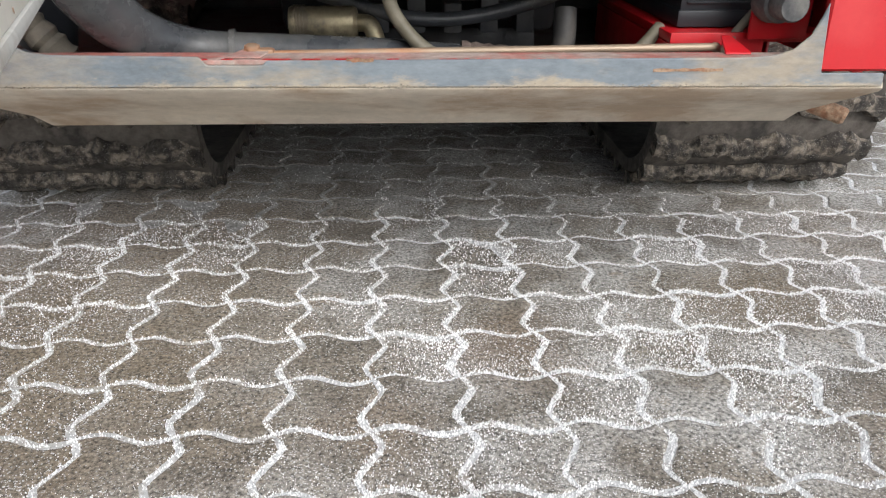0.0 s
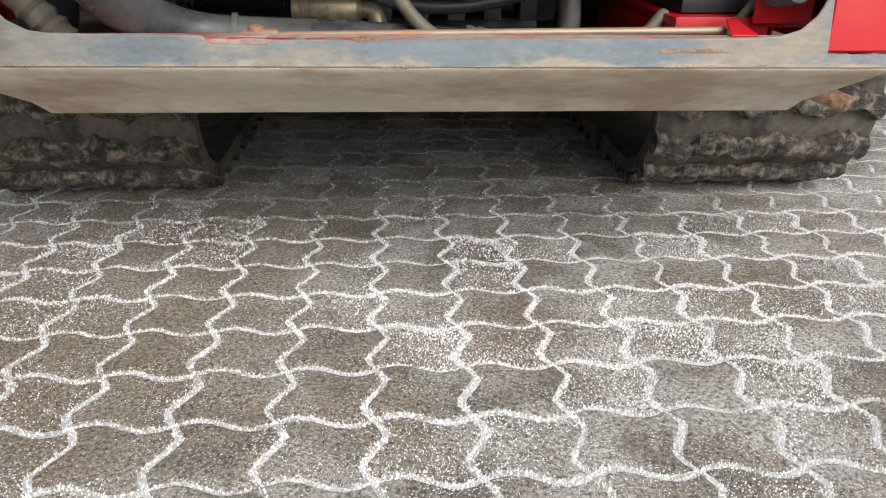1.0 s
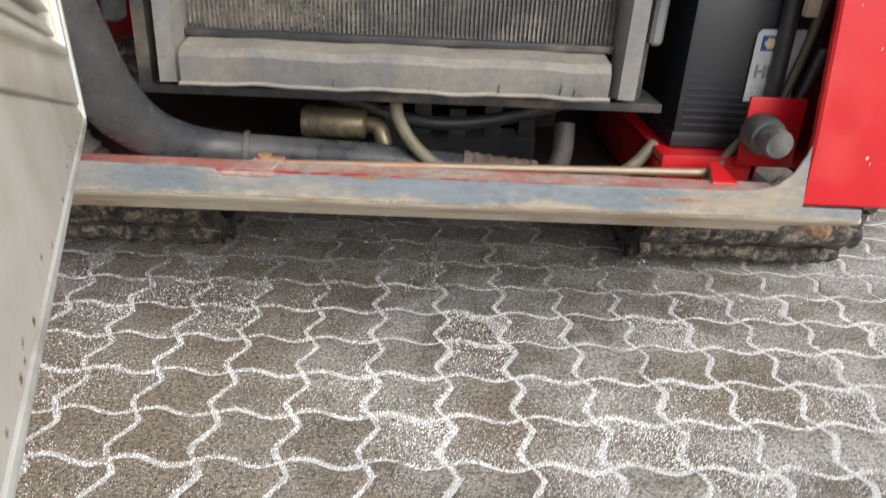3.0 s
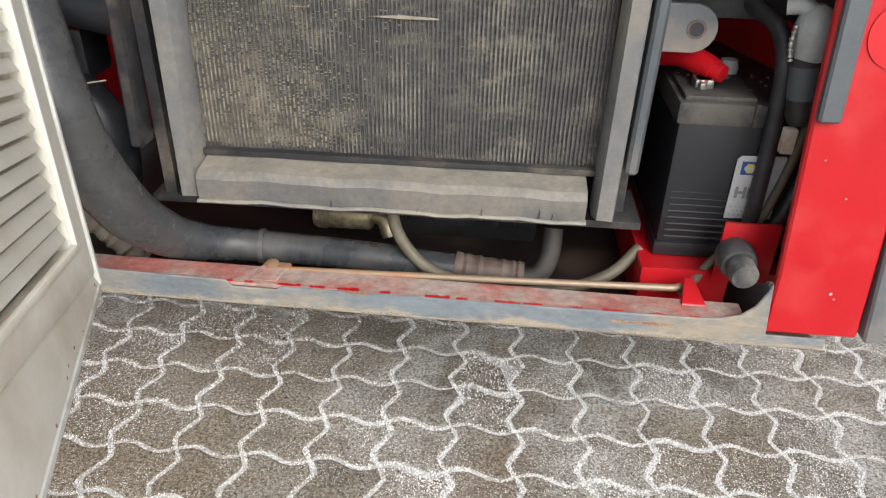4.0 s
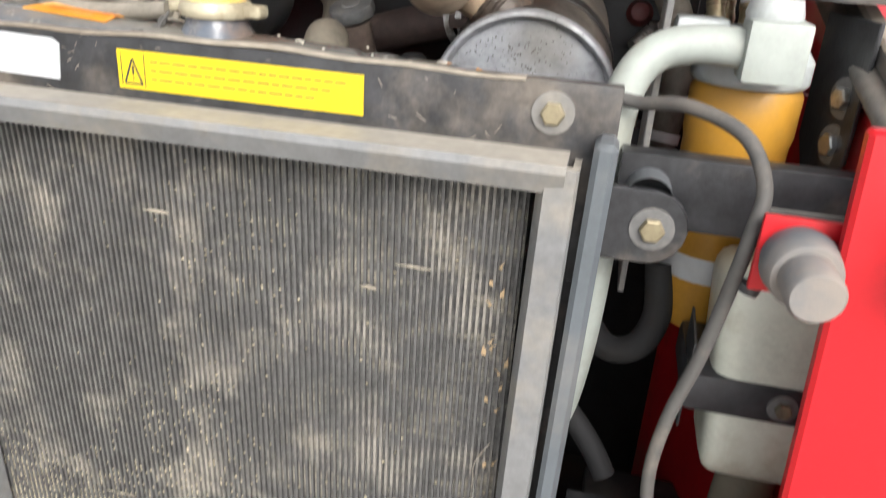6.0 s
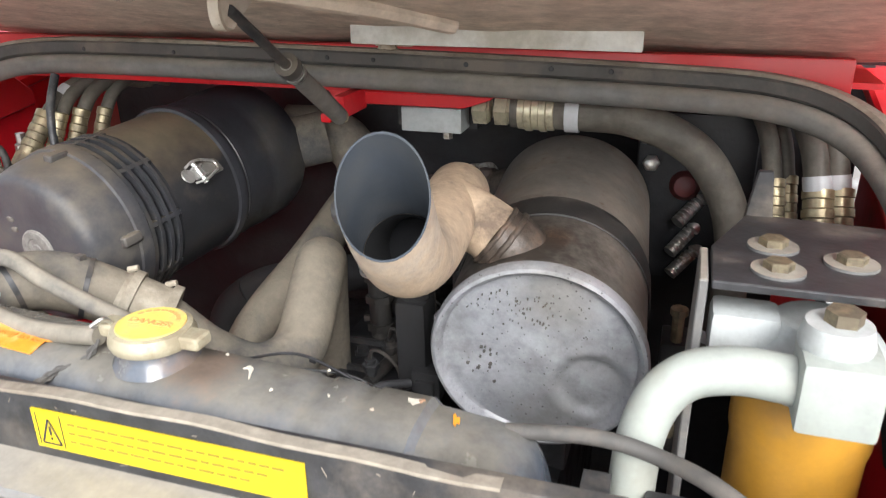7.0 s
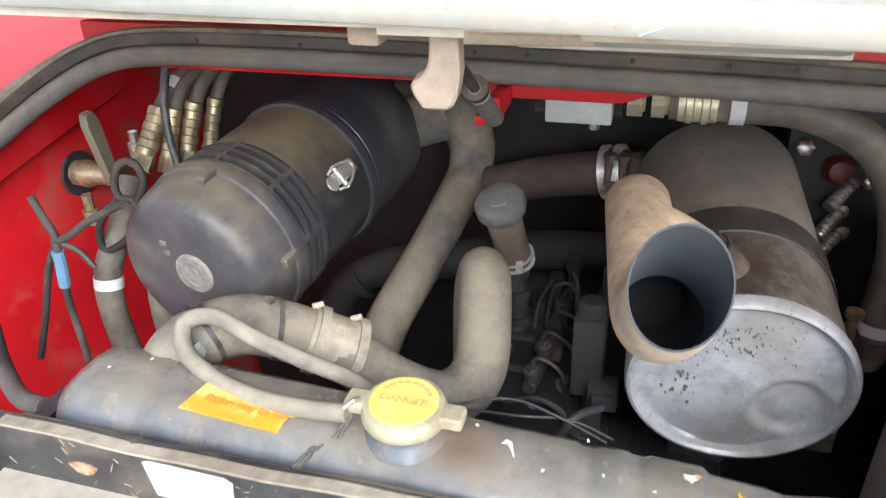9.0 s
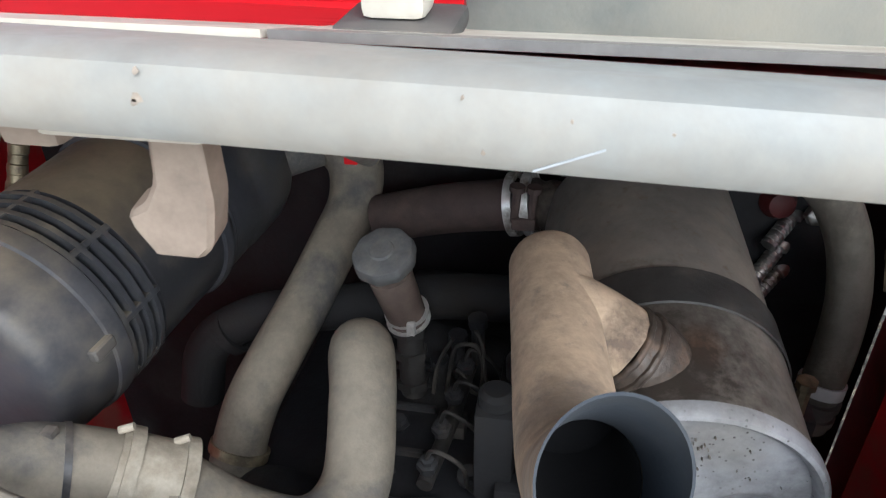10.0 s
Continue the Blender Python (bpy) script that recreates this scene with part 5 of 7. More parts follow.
# ---- air cleaner ----
def air_cleaner():
    o, e = Vector((-0.246, 1.142, 1.217)), Vector((-0.203, 1.49, 1.242))
    ax = (e - o).normalized()
    t = thing("air_cleaner", (-0.19, 1.3, 1.13), "dusty black plastic air cleaner canister with a ribbed cover", "air cleaner")
    at = lambda h: o + ax * h
    part("cover", lathe([(0, 0.0085), (0.030, 0.0080), (0.060, 0.0080), (0.074, 0.0085), (0.080, 0.0105), (0.0845, 0.015), (0.0870, 0.021), (0.0885, 0.028), (0.0905, 0.034), (0.0925, 0.046), (0.0930, 0.060), (0.0955, 0.0615), (0.0965, 0.066), (0.0965, 0.076), (0.094, 0.078), (0, 0.078)], o, ax, 72), M_COVER, t, "satin black end cover with a dusty top")
    part("cover_disc", lathe([(0, -0.0010), (0.0065, -0.0010), (0.0075, 0.0), (0.0125, 0.0), (0.0135, -0.0008), (0.0205, -0.0008), (0.0225, 0.001), (0.0230, 0.006)], at(0.0055) + Vector((0.008, -0.001, 0.005)), ax, 40), M_DISC, t, "dusty round moulded mark")
    part("cover_mark", join(*[box(-0.004 + 0.001 * j, 0.004, -0.003, 0.002, -0.003, 0.002, 0.001, Matrix.Translation(at(0.009) + Vector((-0.022 + 0.002 * j, 0.0, 0.036 - 0.011 * j)))) for j in range(2)]), M_BAND, t)
    # slotted ring
    # near-black core paints the dark behind the slots
    part("rib_ring_core", lathe([(0.090, 0.077), (0.0850, 0.079), (0.0850, 0.125), (0.089, 0.127)], o, ax, 56), M_ENGINE, t)
    for i in range(4):
        part("rib_hoop", ring(at(0.0800 + 0.0125 * i), ax, 0.084, 0.0958, 0.0050), M_RIB, t)
    q = ax.to_track_quat("Z", "Y").to_matrix().to_4x4()
    for i in range(9):
        part("rib_bar", box(0.084, 0.0952, -0.0030, 0.0030, 0.078, 0.126, 0.0008, Matrix.Translation(o) @ q @ Matrix.Rotation(2 * math.pi * i / 9 + 0.2, 4, "Z"), 1), M_RIB, t)
    for p in ((-0.226, 1.204, 1.308), (-0.157, 1.199, 1.232), (-0.337, 1.21, 1.235)):
        h0 = (Vector(p) - o).dot(ax)
        out = (Vector(p) - at(h0)).normalized()
        side = ax.cross(out)
        m = Matrix((( *side, ), (*out, ), (*ax, ))).transposed().to_4x4()
        part("cover_tab", box(-0.006, 0.006, 0.086, 0.0985, 0.040, 0.064, 0.004, Matrix.Translation(o) @ m, 3), M_COVER, t)
    part("body", lathe([(0.089, 0.1255), (0.0925, 0.127), (0.0930, 0.222), (0.090, 0.224)], o, ax, 56), M_PLASTIC, t, "dusty black canister body")
    part("retaining_ring", lathe([(0.090, 0.221), (0.0965, 0.223), (0.0985, 0.230), (0.0975, 0.236), (0.0955, 0.239), (0.090, 0.241)], o, ax, 56), M_DRUM, t)
    part("rear_drum", lathe([(0.091, 0.240), (0.0945, 0.243)] + [(0.0943 + 0.0007 * (i % 2), 0.250 + 0.004 * i) for i in range(12)] + [(0.0955, 0.302), (0.0965, 0.305), (0.0965, 0.352), (0.093, 0.366), (0.080, 0.376), (0, 0.378)], o, ax, 56), M_DRUM, t, "matt black rear drum")
    part("outlet", tube([tuple(at(0.345) + Vector((0.06, 0.02, 0.01))), tuple(at(0.35) + Vector((0.110, 0.045, 0.02)))], 0.036, 20, 4), M_DUST_HOSE, t, "dust-covered outlet")
    # spring clasp
    c = Vector((-0.141, 1.290, 1.270))
    tilt = Matrix.Translation(c) @ Matrix.Rotation(radians(52), 4, "Y")
    at_c = lambda x, y, z: tuple(tilt @ Vector((x, y, z)))
    cl = part("clasp", join(box(-0.0075, 0.0075, -0.004, 0.016, 0.001, 0.0035, 0.001, tilt), box(-0.0075, -0.0055, -0.004, 0.012, 0.003, 0.010, 0.0008, tilt), box(0.0055, 0.0075, -0.004, 0.012, 0.003, 0.010, 0.0008, tilt)), M_CLAMP, t, "bright folded clasp lever")
    part("clasp_pin", tube([at_c(-0.014, 0.001, 0.0075), at_c(0.015, 0.001, 0.0075)], 0.0030, 10, 2), M_CLAMP, cl)
    tongue = [(0.0085 * math.cos(w), -0.019 + 0.011 * math.sin(w)) for w in [2 * math.pi * j / 20 for j in range(20)]]
    part("clasp_tongue", plate(tongue, lambda u, v: tilt @ Vector((u, v, 0.0050 - 0.10 * v)), tilt.to_3x3() @ Vector((0, 0, 0.0022)), 0.0007), M_CLAMP, cl, "rounded bright tongue")
    for k in (-1, 1):
        part("clasp_wire", tube([at_c(k * 0.010, -0.013, 0.006), at_c(k * 0.0125, -0.004, 0.011), at_c(k * 0.0115, 0.008, 0.012), at_c(k * 0.008, 0.022, 0.010), at_c(k * 0.006, 0.034, 0.006)], 0.0015, 8, 6), M_CLAMP, cl)
    part("clasp_wire", tube([at_c(-0.006, 0.034, 0.006), at_c(-0.003, 0.037, 0.006), at_c(0.003, 0.037, 0.006), at_c(0.006, 0.034, 0.006)], 0.0015, 8, 4), M_CLAMP, cl)
    part("clasp_strap", box(-0.0095, 0.0095, 0.014, 0.046, 0.0005, 0.0045, 0.0015, tilt), M_STEEL, t, "dull strap that carries the clasp")
    return t


air_cleaner()
h = hose("intake_hose", [(-0.16, 1.545, 1.262), (-0.115, 1.555, 1.260), (-0.078, 1.562, 1.248), (-0.056, 1.555, 1.218), (-0.055, 1.533, 1.178), (-0.067, 1.486, 1.148), (-0.083, 1.423, 1.112), (-0.099, 1.357, 1.081), (-0.114, 1.318, 1.048), (-0.125, 1.29, 1.0), (-0.132, 1.27, 0.94)],
         [0.038, 0.038, 0.036, 0.0325, 0.030, 0.0285, 0.028, 0.028, 0.028, 0.028, 0.028], M_DUST_HOSE, "thick dust-covered air intake hose", steps=10, seg=24)
part("clamp", ring((-0.1235, 1.293, 1.006), (-0.22, -0.5, -0.85), 0.0275, 0.0315, 0.010), M_BRASS, h)


# ---- coolant hose on top of the radiator ----
h = hose("coolant_hose", [(-0.165, 0.985, 1.222), (-0.155, 1.015, 1.245), (-0.130, 1.055, 1.243), (-0.095, 1.08, 1.222), (-0.055, 1.092, 1.198), (-0.010, 1.096, 1.166), (0.032, 1.110, 1.147), (0.053, 1.150, 1.152), (0.047, 1.205, 1.190), (0.036, 1.246, 1.203), (0.024, 1.268, 1.165), (0.018, 1.275, 1.10), (0.014, 1.275, 0.99)],
         0.0262, M_DUST_HOSE, "dust-covered coolant hose bending over the radiator tank", steps=10, seg=24)
part("connector", tube([(-0.085, 1.084, 1.217), (-0.045, 1.099, 1.195)], [0.0280, 0.0272], 24, 4), M_CONN, h, "sandy connector pipe between two clamps")
for p, d in (((-0.078, 1.087, 1.213), (0.55, 0.22, -0.30)), ((-0.048, 1.098, 1.197), (0.55, 0.24, -0.30))):
    part("clamp", ring(p, d, 0.026, 0.0312, 0.0085), M_CONN, h)
    part("clamp_screw", lathe([(0.0028, 0), (0.0028, 0.010), (0, 0.010)], (p[0] - 0.004, p[1] + 0.010, p[2] + 0.028), (0.5, 0.2, 0.1), 10), M_CONN, h)
for p, d in (((-0.148, 1.03, 1.247), (0.35, 0.6, 0.15)), ((-0.108, 1.073, 1.230), (0.6, 0.4, -0.25))):
    part("cable_tie", ring(p, d, 0.0258, 0.0275, 0.0045), M_BLACK, h, "black cable tie")
    part("tie_head", box(-0.004, 0.004, -0.004, 0.004, 0.0, 0.007, 0.001, Matrix.Translation((p[0], p[1] - 0.002, p[2] + 0.026))), M_BLACK, h)
part("neck", lathe([(0.027, 0), (0.0262, 0.02), (0.0258, 0.05)], (-0.170, 0.975, 1.20), (0.1, 0.2, 1), 24), M_DUST_HOSE, h)
h = hose("overflow_line", [(0.012, 0.956, 1.262), (-0.02, 0.957, 1.258), (-0.06, 0.962, 1.255), (-0.10, 0.972, 1.256), (-0.132, 0.985, 1.266), (-0.140, 1.002, 1.280), (-0.120, 1.012, 1.282), (-0.09, 1.012, 1.268), (-0.05, 1.015, 1.250), (-0.01, 1.02, 1.232), (0.01, 1.03, 1.20), (0.015, 1.04, 1.16)], 0.0068, M_LINE, "thin dusty overflow hose from the pressure cap", steps=8)
part("spring_clip", tube([(0.012, 0.950, 1.272), (0.018, 0.955, 1.276), (0.018, 0.962, 1.270), (0.012, 0.962, 1.262)], 0.0018, 8, 5), M_CHROME, h)
part("stub", lathe([(0, 0), (0.008, 0.001), (0.009, 0.004), (0.007, 0.012), (0, 0.012)], (-0.139, 1.004, 1.247), (0, -0.3, 1), 16), M_PALE, h)


def chain():
    t = thing("cap_chain", (0.0, 0.93, 1.243), "dusty little chain from the pressure cap", "chain")
    path = glide([(0.012, 0.952, 1.258), (0.004, 0.945, 1.2455), (-0.006, 0.935, 1.2440), (-0.012, 0.922, 1.2410), (-0.020, 0.912, 1.235), (-0.034, 0.910, 1.233)], 4)
    for i in range(len(path) - 1):
        a, b = path[i], path[i + 1]
        m = (a + b) / 2
        d = (b - a).normalized()
        s = d.orthogonal().normalized() if i % 2 else d.cross(d.orthogonal()).normalized()
        part("link", tube([tuple(m + d * 0.0045), tuple(m + s * 0.0022), tuple(m - d * 0.0045), tuple(m - s * 0.0022), tuple(m + d * 0.0045)], 0.0013, 6, 4), M_BAND, t)
    return t


chain()


# ---- muffler and exhaust ----
def muffler():
    o, e = Vector((0.283, 1.160, 1.172)), Vector((0.262, 1.49, 1.208))
    ax = (e - o).normalized()
    t = thing("muffler", (0.27, 1.32, 1.08), "sooty steel drum muffler with a dented bright end plate", "muffler")
    r = 0.095
    bm = lathe([(0, 0.0045)] + [(0.0028 * i, 0.0045 + 0.0015 * (i / 30) ** 2) for i in range(1, 31)] + [(0.0860, 0.005), (0.0875, 0.001), (0.0890, -0.0025), (0.0915, -0.0045), (0.0945, -0.0035), (0.0966, 0.0005), (0.0964, 0.008)], o, ax, 96)
    dc = o + Vector((0.047, 0.0, -0.026))
    for v in bm.verts:
        far = ((v.co.x - dc.x) ** 2 + (v.co.z - dc.z) ** 2) ** 0.5
        if (v.co - o).length < 0.0845:
            dip = 1 / (1 + math.exp((far - 0.030) / 0.0016))
            v.co += ax * (0.0058 * dip - 0.0012 * math.exp(-((far - 0.038) / 0.006) ** 2) - 0.0022 * dip * max(0.0, 1 - far / 0.030) + 0.0010 * math.sin(v.co.x * 60) * math.cos(v.co.z * 75))
    part("end_plate", bm, M_MUF_END, t, "mottled bright end plate with a dent")
    q = ax.to_track_quat("Z", "Y").to_matrix()
    flecks = []
    for k in range(90):
        u, w = (-0.048 + random.gauss(0, 0.006), random.uniform(-0.034, 0.034)) if k < 20 else (random.gauss(-0.02, 0.03), 0.066 - abs(random.gauss(0, 0.022)))
        s0 = random.uniform(0.0008, 0.0019) if k < 14 else random.uniform(0.0004, 0.0009)
        if u * u + w * w < 0.0062:
            flecks.append(plate([(u + s0 * math.cos(a) * random.uniform(0.5, 1.3), w + s0 * math.sin(a) * random.uniform(0.5, 1.3)) for a in [0.9 * j for j in range(7)]], lambda x, z: o + Vector((x, 0.064 * x - 0.109 * z, z)) + ax * 0.0062, ax * -0.0030))
    tagged(part("rust_speckle", join(*flecks), M_BAND, t), "dark rust flecks", kind="stuff")
    part("shell", lathe([(0.0945, 0.004), (0.095, 0.012), (0.093, 0.018), (0.0935, 0.12), (0.0935, 0.325), (0.085, 0.335), (0, 0.335)], o, ax, 64), M_MUFFLER, t, "heat-dulled steel shell")
    part("strap", lathe([(0.0945, 0.100), (0.0960, 0.101), (0.0960, 0.140), (0.0945, 0.141)], o, ax, 64), M_STRAP, t, "dark mounting strap")
    part("rim_lug", box(0.186, 0.193, 1.165, 1.18, 1.16, 1.20, 0.002), M_MUF_END, t)
    part("bracket", box(0.24, 0.30, 1.26, 1.34, 0.975, 1.092, 0.004), M_BLACK, t, "dark mounting bracket")
    # outlet: collar on the shell, elbow and slash-cut pipe
    ob0, od = Vector((0.243, 1.203, 1.263)), Vector((-0.80, -0.05, 0.60)).normalized()
    collar = lathe([(0.0262 + 0.0048 * math.sin(min(1.0, j / 14) * 1.57) - 0.0020 * max(0.0, j - 16) / 8, -0.030 + 0.0018 * j) for j in range(25)], ob0, od, 96)
    for v in collar.verts:
        v.co += (v.co - ob0 - od * (v.co - ob0).dot(od)).normalized() * (0.0006 * noise.noise(v.co * 110) + 0.0004 * noise.noise(v.co * 300))
    part("weld_collar", collar, M_CRUST, t, "scorched lumpy weld collar")
    for h, r0, w in ((0.0010, 0.0300, 0.0030), (0.0115, 0.0290, 0.0024)):
        c0 = ob0 + od * h
        s1 = od.orthogonal().normalized()
        s2 = od.cross(s1)
        bead = tube([tuple(c0 + (s1 * math.cos(a) + s2 * math.sin(a)) * (r0 + 0.0003 * math.sin(a * 17)) + od * 0.0004 * math.sin(a * 13)) for a in [2 * math.pi * j / 36 for j in range(37)]], w, 10, 2)
        part("weld_bead", bead, M_CRUST, t)
    part("branch", tube([tuple(ob0 + od * 0.006), (0.226, 1.206, 1.2735), (0.209, 1.210, 1.2805), (0.190, 1.214, 1.2860)], [0.0290, 0.0280, 0.0285, 0.0290], 36, 6), M_PIPE, t, "sand-coloured branch pipe")
    # stub pipe: lies level, bends up and is cut off at a slant
    n = 40
    line = [Vector(p) for p in glide([(0.1805, 1.268, 1.2855), (0.186, 1.220, 1.286), (0.193, 1.160, 1.2865), (0.1985, 1.110, 1.289), (0.2025, 1.075, 1.297), (0.2070, 1.043, 1.312), (0.2115, 1.013, 1.3405), (0.2149, 0.989, 1.3705)], 4)]
    cut = Vector((0.134, -0.971, 0.196)).normalized()
    last = (line[-1] - line[-3]).normalized()

    def pipe_ring(i, r):
        d = (line[min(i + 1, len(line) - 1)] - line[max(i - 1, 0)]).normalized()
        side = d.cross(Vector((0, 0, 1))).normalized()
        up = side.cross(d).normalized()
        back = (line[-1] - line[i]).length
        slant = max(0.0, 1 - back / 0.055)
        out = []
        for j in range(n):
            w = 2 * math.pi * j / n
            off = (side * math.cos(w) + up * math.sin(w)) * r
            out.append(line[i] + off - last * (off.dot(cut) / last.dot(cut)) * slant)
        return out

    def skin(rings, close=False):
        bm = bmesh.new()
        vs = [[bm.verts.new(v) for v in r] for r in rings]
        for a, b in zip(vs, vs[1:]):
            for j in range(n):
                bm.faces.new((a[j], a[(j + 1) % n], b[(j + 1) % n], b[j]))
        if close:
            bm.faces.new(vs[0])
        return bm
    count = len(line)
    first_d = (line[0] - line[1]).normalized()
    dome = [[line[0] + first_d * h + (v - line[0]) * k for v in pipe_ring(0, 0.0302)] for h, k in ((0.017, 0.25), (0.015, 0.55), (0.010, 0.82), (0.005, 0.95))]
    part("outlet_pipe", skin(dome + [pipe_ring(i, 0.0302) for i in range(count)], True), M_PIPE, t, "sand-coloured slash-cut outlet pipe")
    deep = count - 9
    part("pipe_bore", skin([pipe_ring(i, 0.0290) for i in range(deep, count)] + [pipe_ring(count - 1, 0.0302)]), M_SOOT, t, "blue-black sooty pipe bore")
    # near-black rings paint the dark further down the pipe
    part("deep_bore", skin([pipe_ring(i, 0.0286) for i in range(deep - 8, deep + 1)], True), M_BOREDEEP, t, "inner bore painted pitch-black for its shaded depth")
    return t


muffler()


# ---- hydraulic fittings at the back of the bay ----
def crimped_hose(pts, r, label, group="", band=None, end_at_start=True):
    t = hose("hydraulic_hose", pts, r, M_BROWNHOSE, label, "hydraulic hose", group)
    path = glide(pts, 8)
    a, b = (Vector(path[0]), Vector(path[3])) if end_at_start else (Vector(path[-1]), Vector(path[-4]))
    d = (b - a).normalized()
    prof = [(r * 0.8, 0.006)]
    for i in range(6):
        prof += [(r * (1.22 if i % 2 else 1.14), 0.006 + i * 0.010), (r * (1.22 if i % 2 else 1.14), 0.0145 + i * 0.010), (r * 1.05, 0.0155 + i * 0.010)]
    part("ferrule", lathe(prof + [(r * 0.8, 0.066)], a, d, 20), M_BRASS, t, "crimped yellow-zinc ferrule")
    part("nut", lathe([(r * 1.3, -0.012), (r * 1.3, 0.006), (r, 0.008)], a, d, 6), M_BRASS, t, "zinc hex nut", )
    if band is not None:
        k = int(band * (len(path) - 1))
        dd = (Vector(path[min(k + 1, len(path) - 1)]) - Vector(path[max(k - 1, 0)])).normalized()
        part("tag", ring(Vector(path[k]), dd, r * 0.9, r * 1.06, 0.015), M_LABEL_W, t, "white hose tag")
    return t


for i, (foot, top, r) in enumerate((((-0.392, 1.299, 1.268), (-0.378, 1.368, 1.338), 0.0105), ((-0.375, 1.320, 1.258), (-0.364, 1.365, 1.338), 0.0080), ((-0.360, 1.340, 1.260), (-0.349, 1.385, 1.338), 0.0088), ((-0.348, 1.370, 1.256), (-0.336, 1.412, 1.338), 0.0080))):
    a, b = Vector(foot), Vector(top)
    crimped_hose([tuple(a), tuple(a.lerp(b, 0.45) + Vector((0, -0.004, 0.002))), tuple(b), tuple(b + Vector((0.012, 0.05, 0.014))), tuple(b + Vector((0.035, 0.11, 0.0)))], r,
                 "black hydraulic hose with a crimped zinc end", "hoses beside the air cleaner", 0.50 if i == 0 else None)
hose("black_conduit", [(-0.372, 1.352, 1.365), (-0.372, 1.335, 1.33), (-0.368, 1.325, 1.29), (-0.36, 1.318, 1.255), (-0.352, 1.30, 1.21)], 0.0052, M_HOSE, "black conduit hanging between the hydraulic hoses", "cable")
t = hose("hydraulic_hose", [(-0.395, 1.275, 1.255), (-0.392, 1.24, 1.215), (-0.398, 1.20, 1.165), (-0.395, 1.19, 1.08), (-0.38, 1.20, 0.95), (-0.36, 1.22, 0.80)], 0.0155, M_BROWNHOSE, "olive-black hydraulic hose running down the side wall", "hydraulic hose", "hoses beside the air cleaner")
part("tag", ring((-0.3975, 1.198, 1.158), (0, -0.25, -0.95), 0.0145, 0.0165, 0.013), M_LABEL_W, t, "white hose tag")
hose("hydraulic_hose", [(-0.345, 1.24, 1.20), (-0.35, 1.22, 1.12), (-0.345, 1.22, 1.02), (-0.33, 1.24, 0.85)], 0.016, M_BROWNHOSE, "olive-black hydraulic hose running down the side wall", "hydraulic hose", "hoses beside the air cleaner")


def valve():
    t = thing("shutoff_valve", (-0.44, 1.29, 1.22), "small brass shut-off valve with a dusty lever", "valve")
    part("body", lathe([(0, 0), (0.016, 0), (0.018, 0.02), (0.013, 0.03), (0.013, 0.07), (0, 0.07)], (-0.510, 1.315, 1.235), (1, 0, 0), 20), M_BRASS, t)
    part("port", lathe([(0.030, 0), (0.030, 0.004), (0, 0.004)], (-0.539, 1.345, 1.218), (1, 0, 0), 28), M_INK, t, "dark round hole in the wall")
    part("lever", plate([(-0.010, 0), (0.010, 0), (0.013, 0.075), (0.008, 0.088), (-0.008, 0.088), (-0.013, 0.075)], lambda u, v: Vector((-0.440 - 0.15 * v, 1.29 + u, 1.240 + v)), Vector((0.011, 0, 0)), 0.003), M_OLIVE, t, "dusty lever")
    part("nipple", lathe([(0.007, 0), (0.007, 0.012), (0.010, 0.013), (0.010, 0.02), (0.006, 0.021), (0.006, 0.04), (0, 0.04)], (-0.462, 1.27, 1.190), (0, 0, 1), 8), M_BRASS, t)
    part("chrome_fitting", lathe([(0.009, 0), (0.009, 0.016), (0.006, 0.018), (0.006, 0.03), (0, 0.03)], (-0.415, 1.32, 1.265), (0, 0, 1), 8), M_CHROME, t)
    return t


valve()
t = hose("wire_loop", [(-0.337, 1.210, 1.263), (-0.323, 1.210, 1.287), (-0.329, 1.210, 1.308), (-0.347, 1.210, 1.306), (-0.360, 1.210, 1.286), (-0.360, 1.210, 1.266), (-0.344, 1.210, 1.263), (-0.337, 1.206, 1.253), (-0.348, 1.206, 1.228), (-0.374, 1.206, 1.206), (-0.394, 1.206, 1.197), (-0.398, 1.206, 1.215), (-0.382, 1.206, 1.245), (-0.358, 1.206, 1.263)], 0.0042, M_STRAP, "black cable coiled in a loop", "cable")
t = thing("wiring_harness", (-0.44, 1.14, 1.08), "taped wiring harness with frayed blue tape on the side wall", "wiring")
for pts, r in (([(-0.381, 1.120, 1.307), (-0.375, 1.120, 1.286), (-0.368, 1.120, 1.261), (-0.388, 1.120, 1.227), (-0.417, 1.120, 1.162), (-0.449, 1.120, 1.097)], 0.0038), ([(-0.372, 1.120, 1.257), (-0.349, 1.120, 1.268), (-0.324, 1.120, 1.285), (-0.294, 1.120, 1.301), (-0.276, 1.120, 1.310)], 0.0038), ([(-0.364, 1.115, 1.261), (-0.366, 1.115, 1.231), (-0.372, 1.115, 1.190), (-0.374, 1.115, 1.139), (-0.377, 1.115, 1.101)], 0.0038), ([(-0.366, 1.120, 1.258), (-0.345, 1.120, 1.252), (-0.330, 1.120, 1.234)], 0.003)):
    part("wire", tube(pts, r, 10, 6), M_STRAP, t)
part("blue_tape", tube([(-0.365, 1.115, 1.251), (-0.366, 1.115, 1.235), (-0.370, 1.115, 1.210)], 0.0060, 10, 3), surface("blue_tape", (0.10, 0.20, 0.30), 0.5), t, "frayed blue tape")
hose("black_line", [(-0.30, 0.99, 1.17), (-0.34, 1.0, 1.165), (-0.40, 1.04, 1.16), (-0.46, 1.09, 1.17)], 0.009, M_HOSE, "black corrugated conduit beside the tank", steps=10)


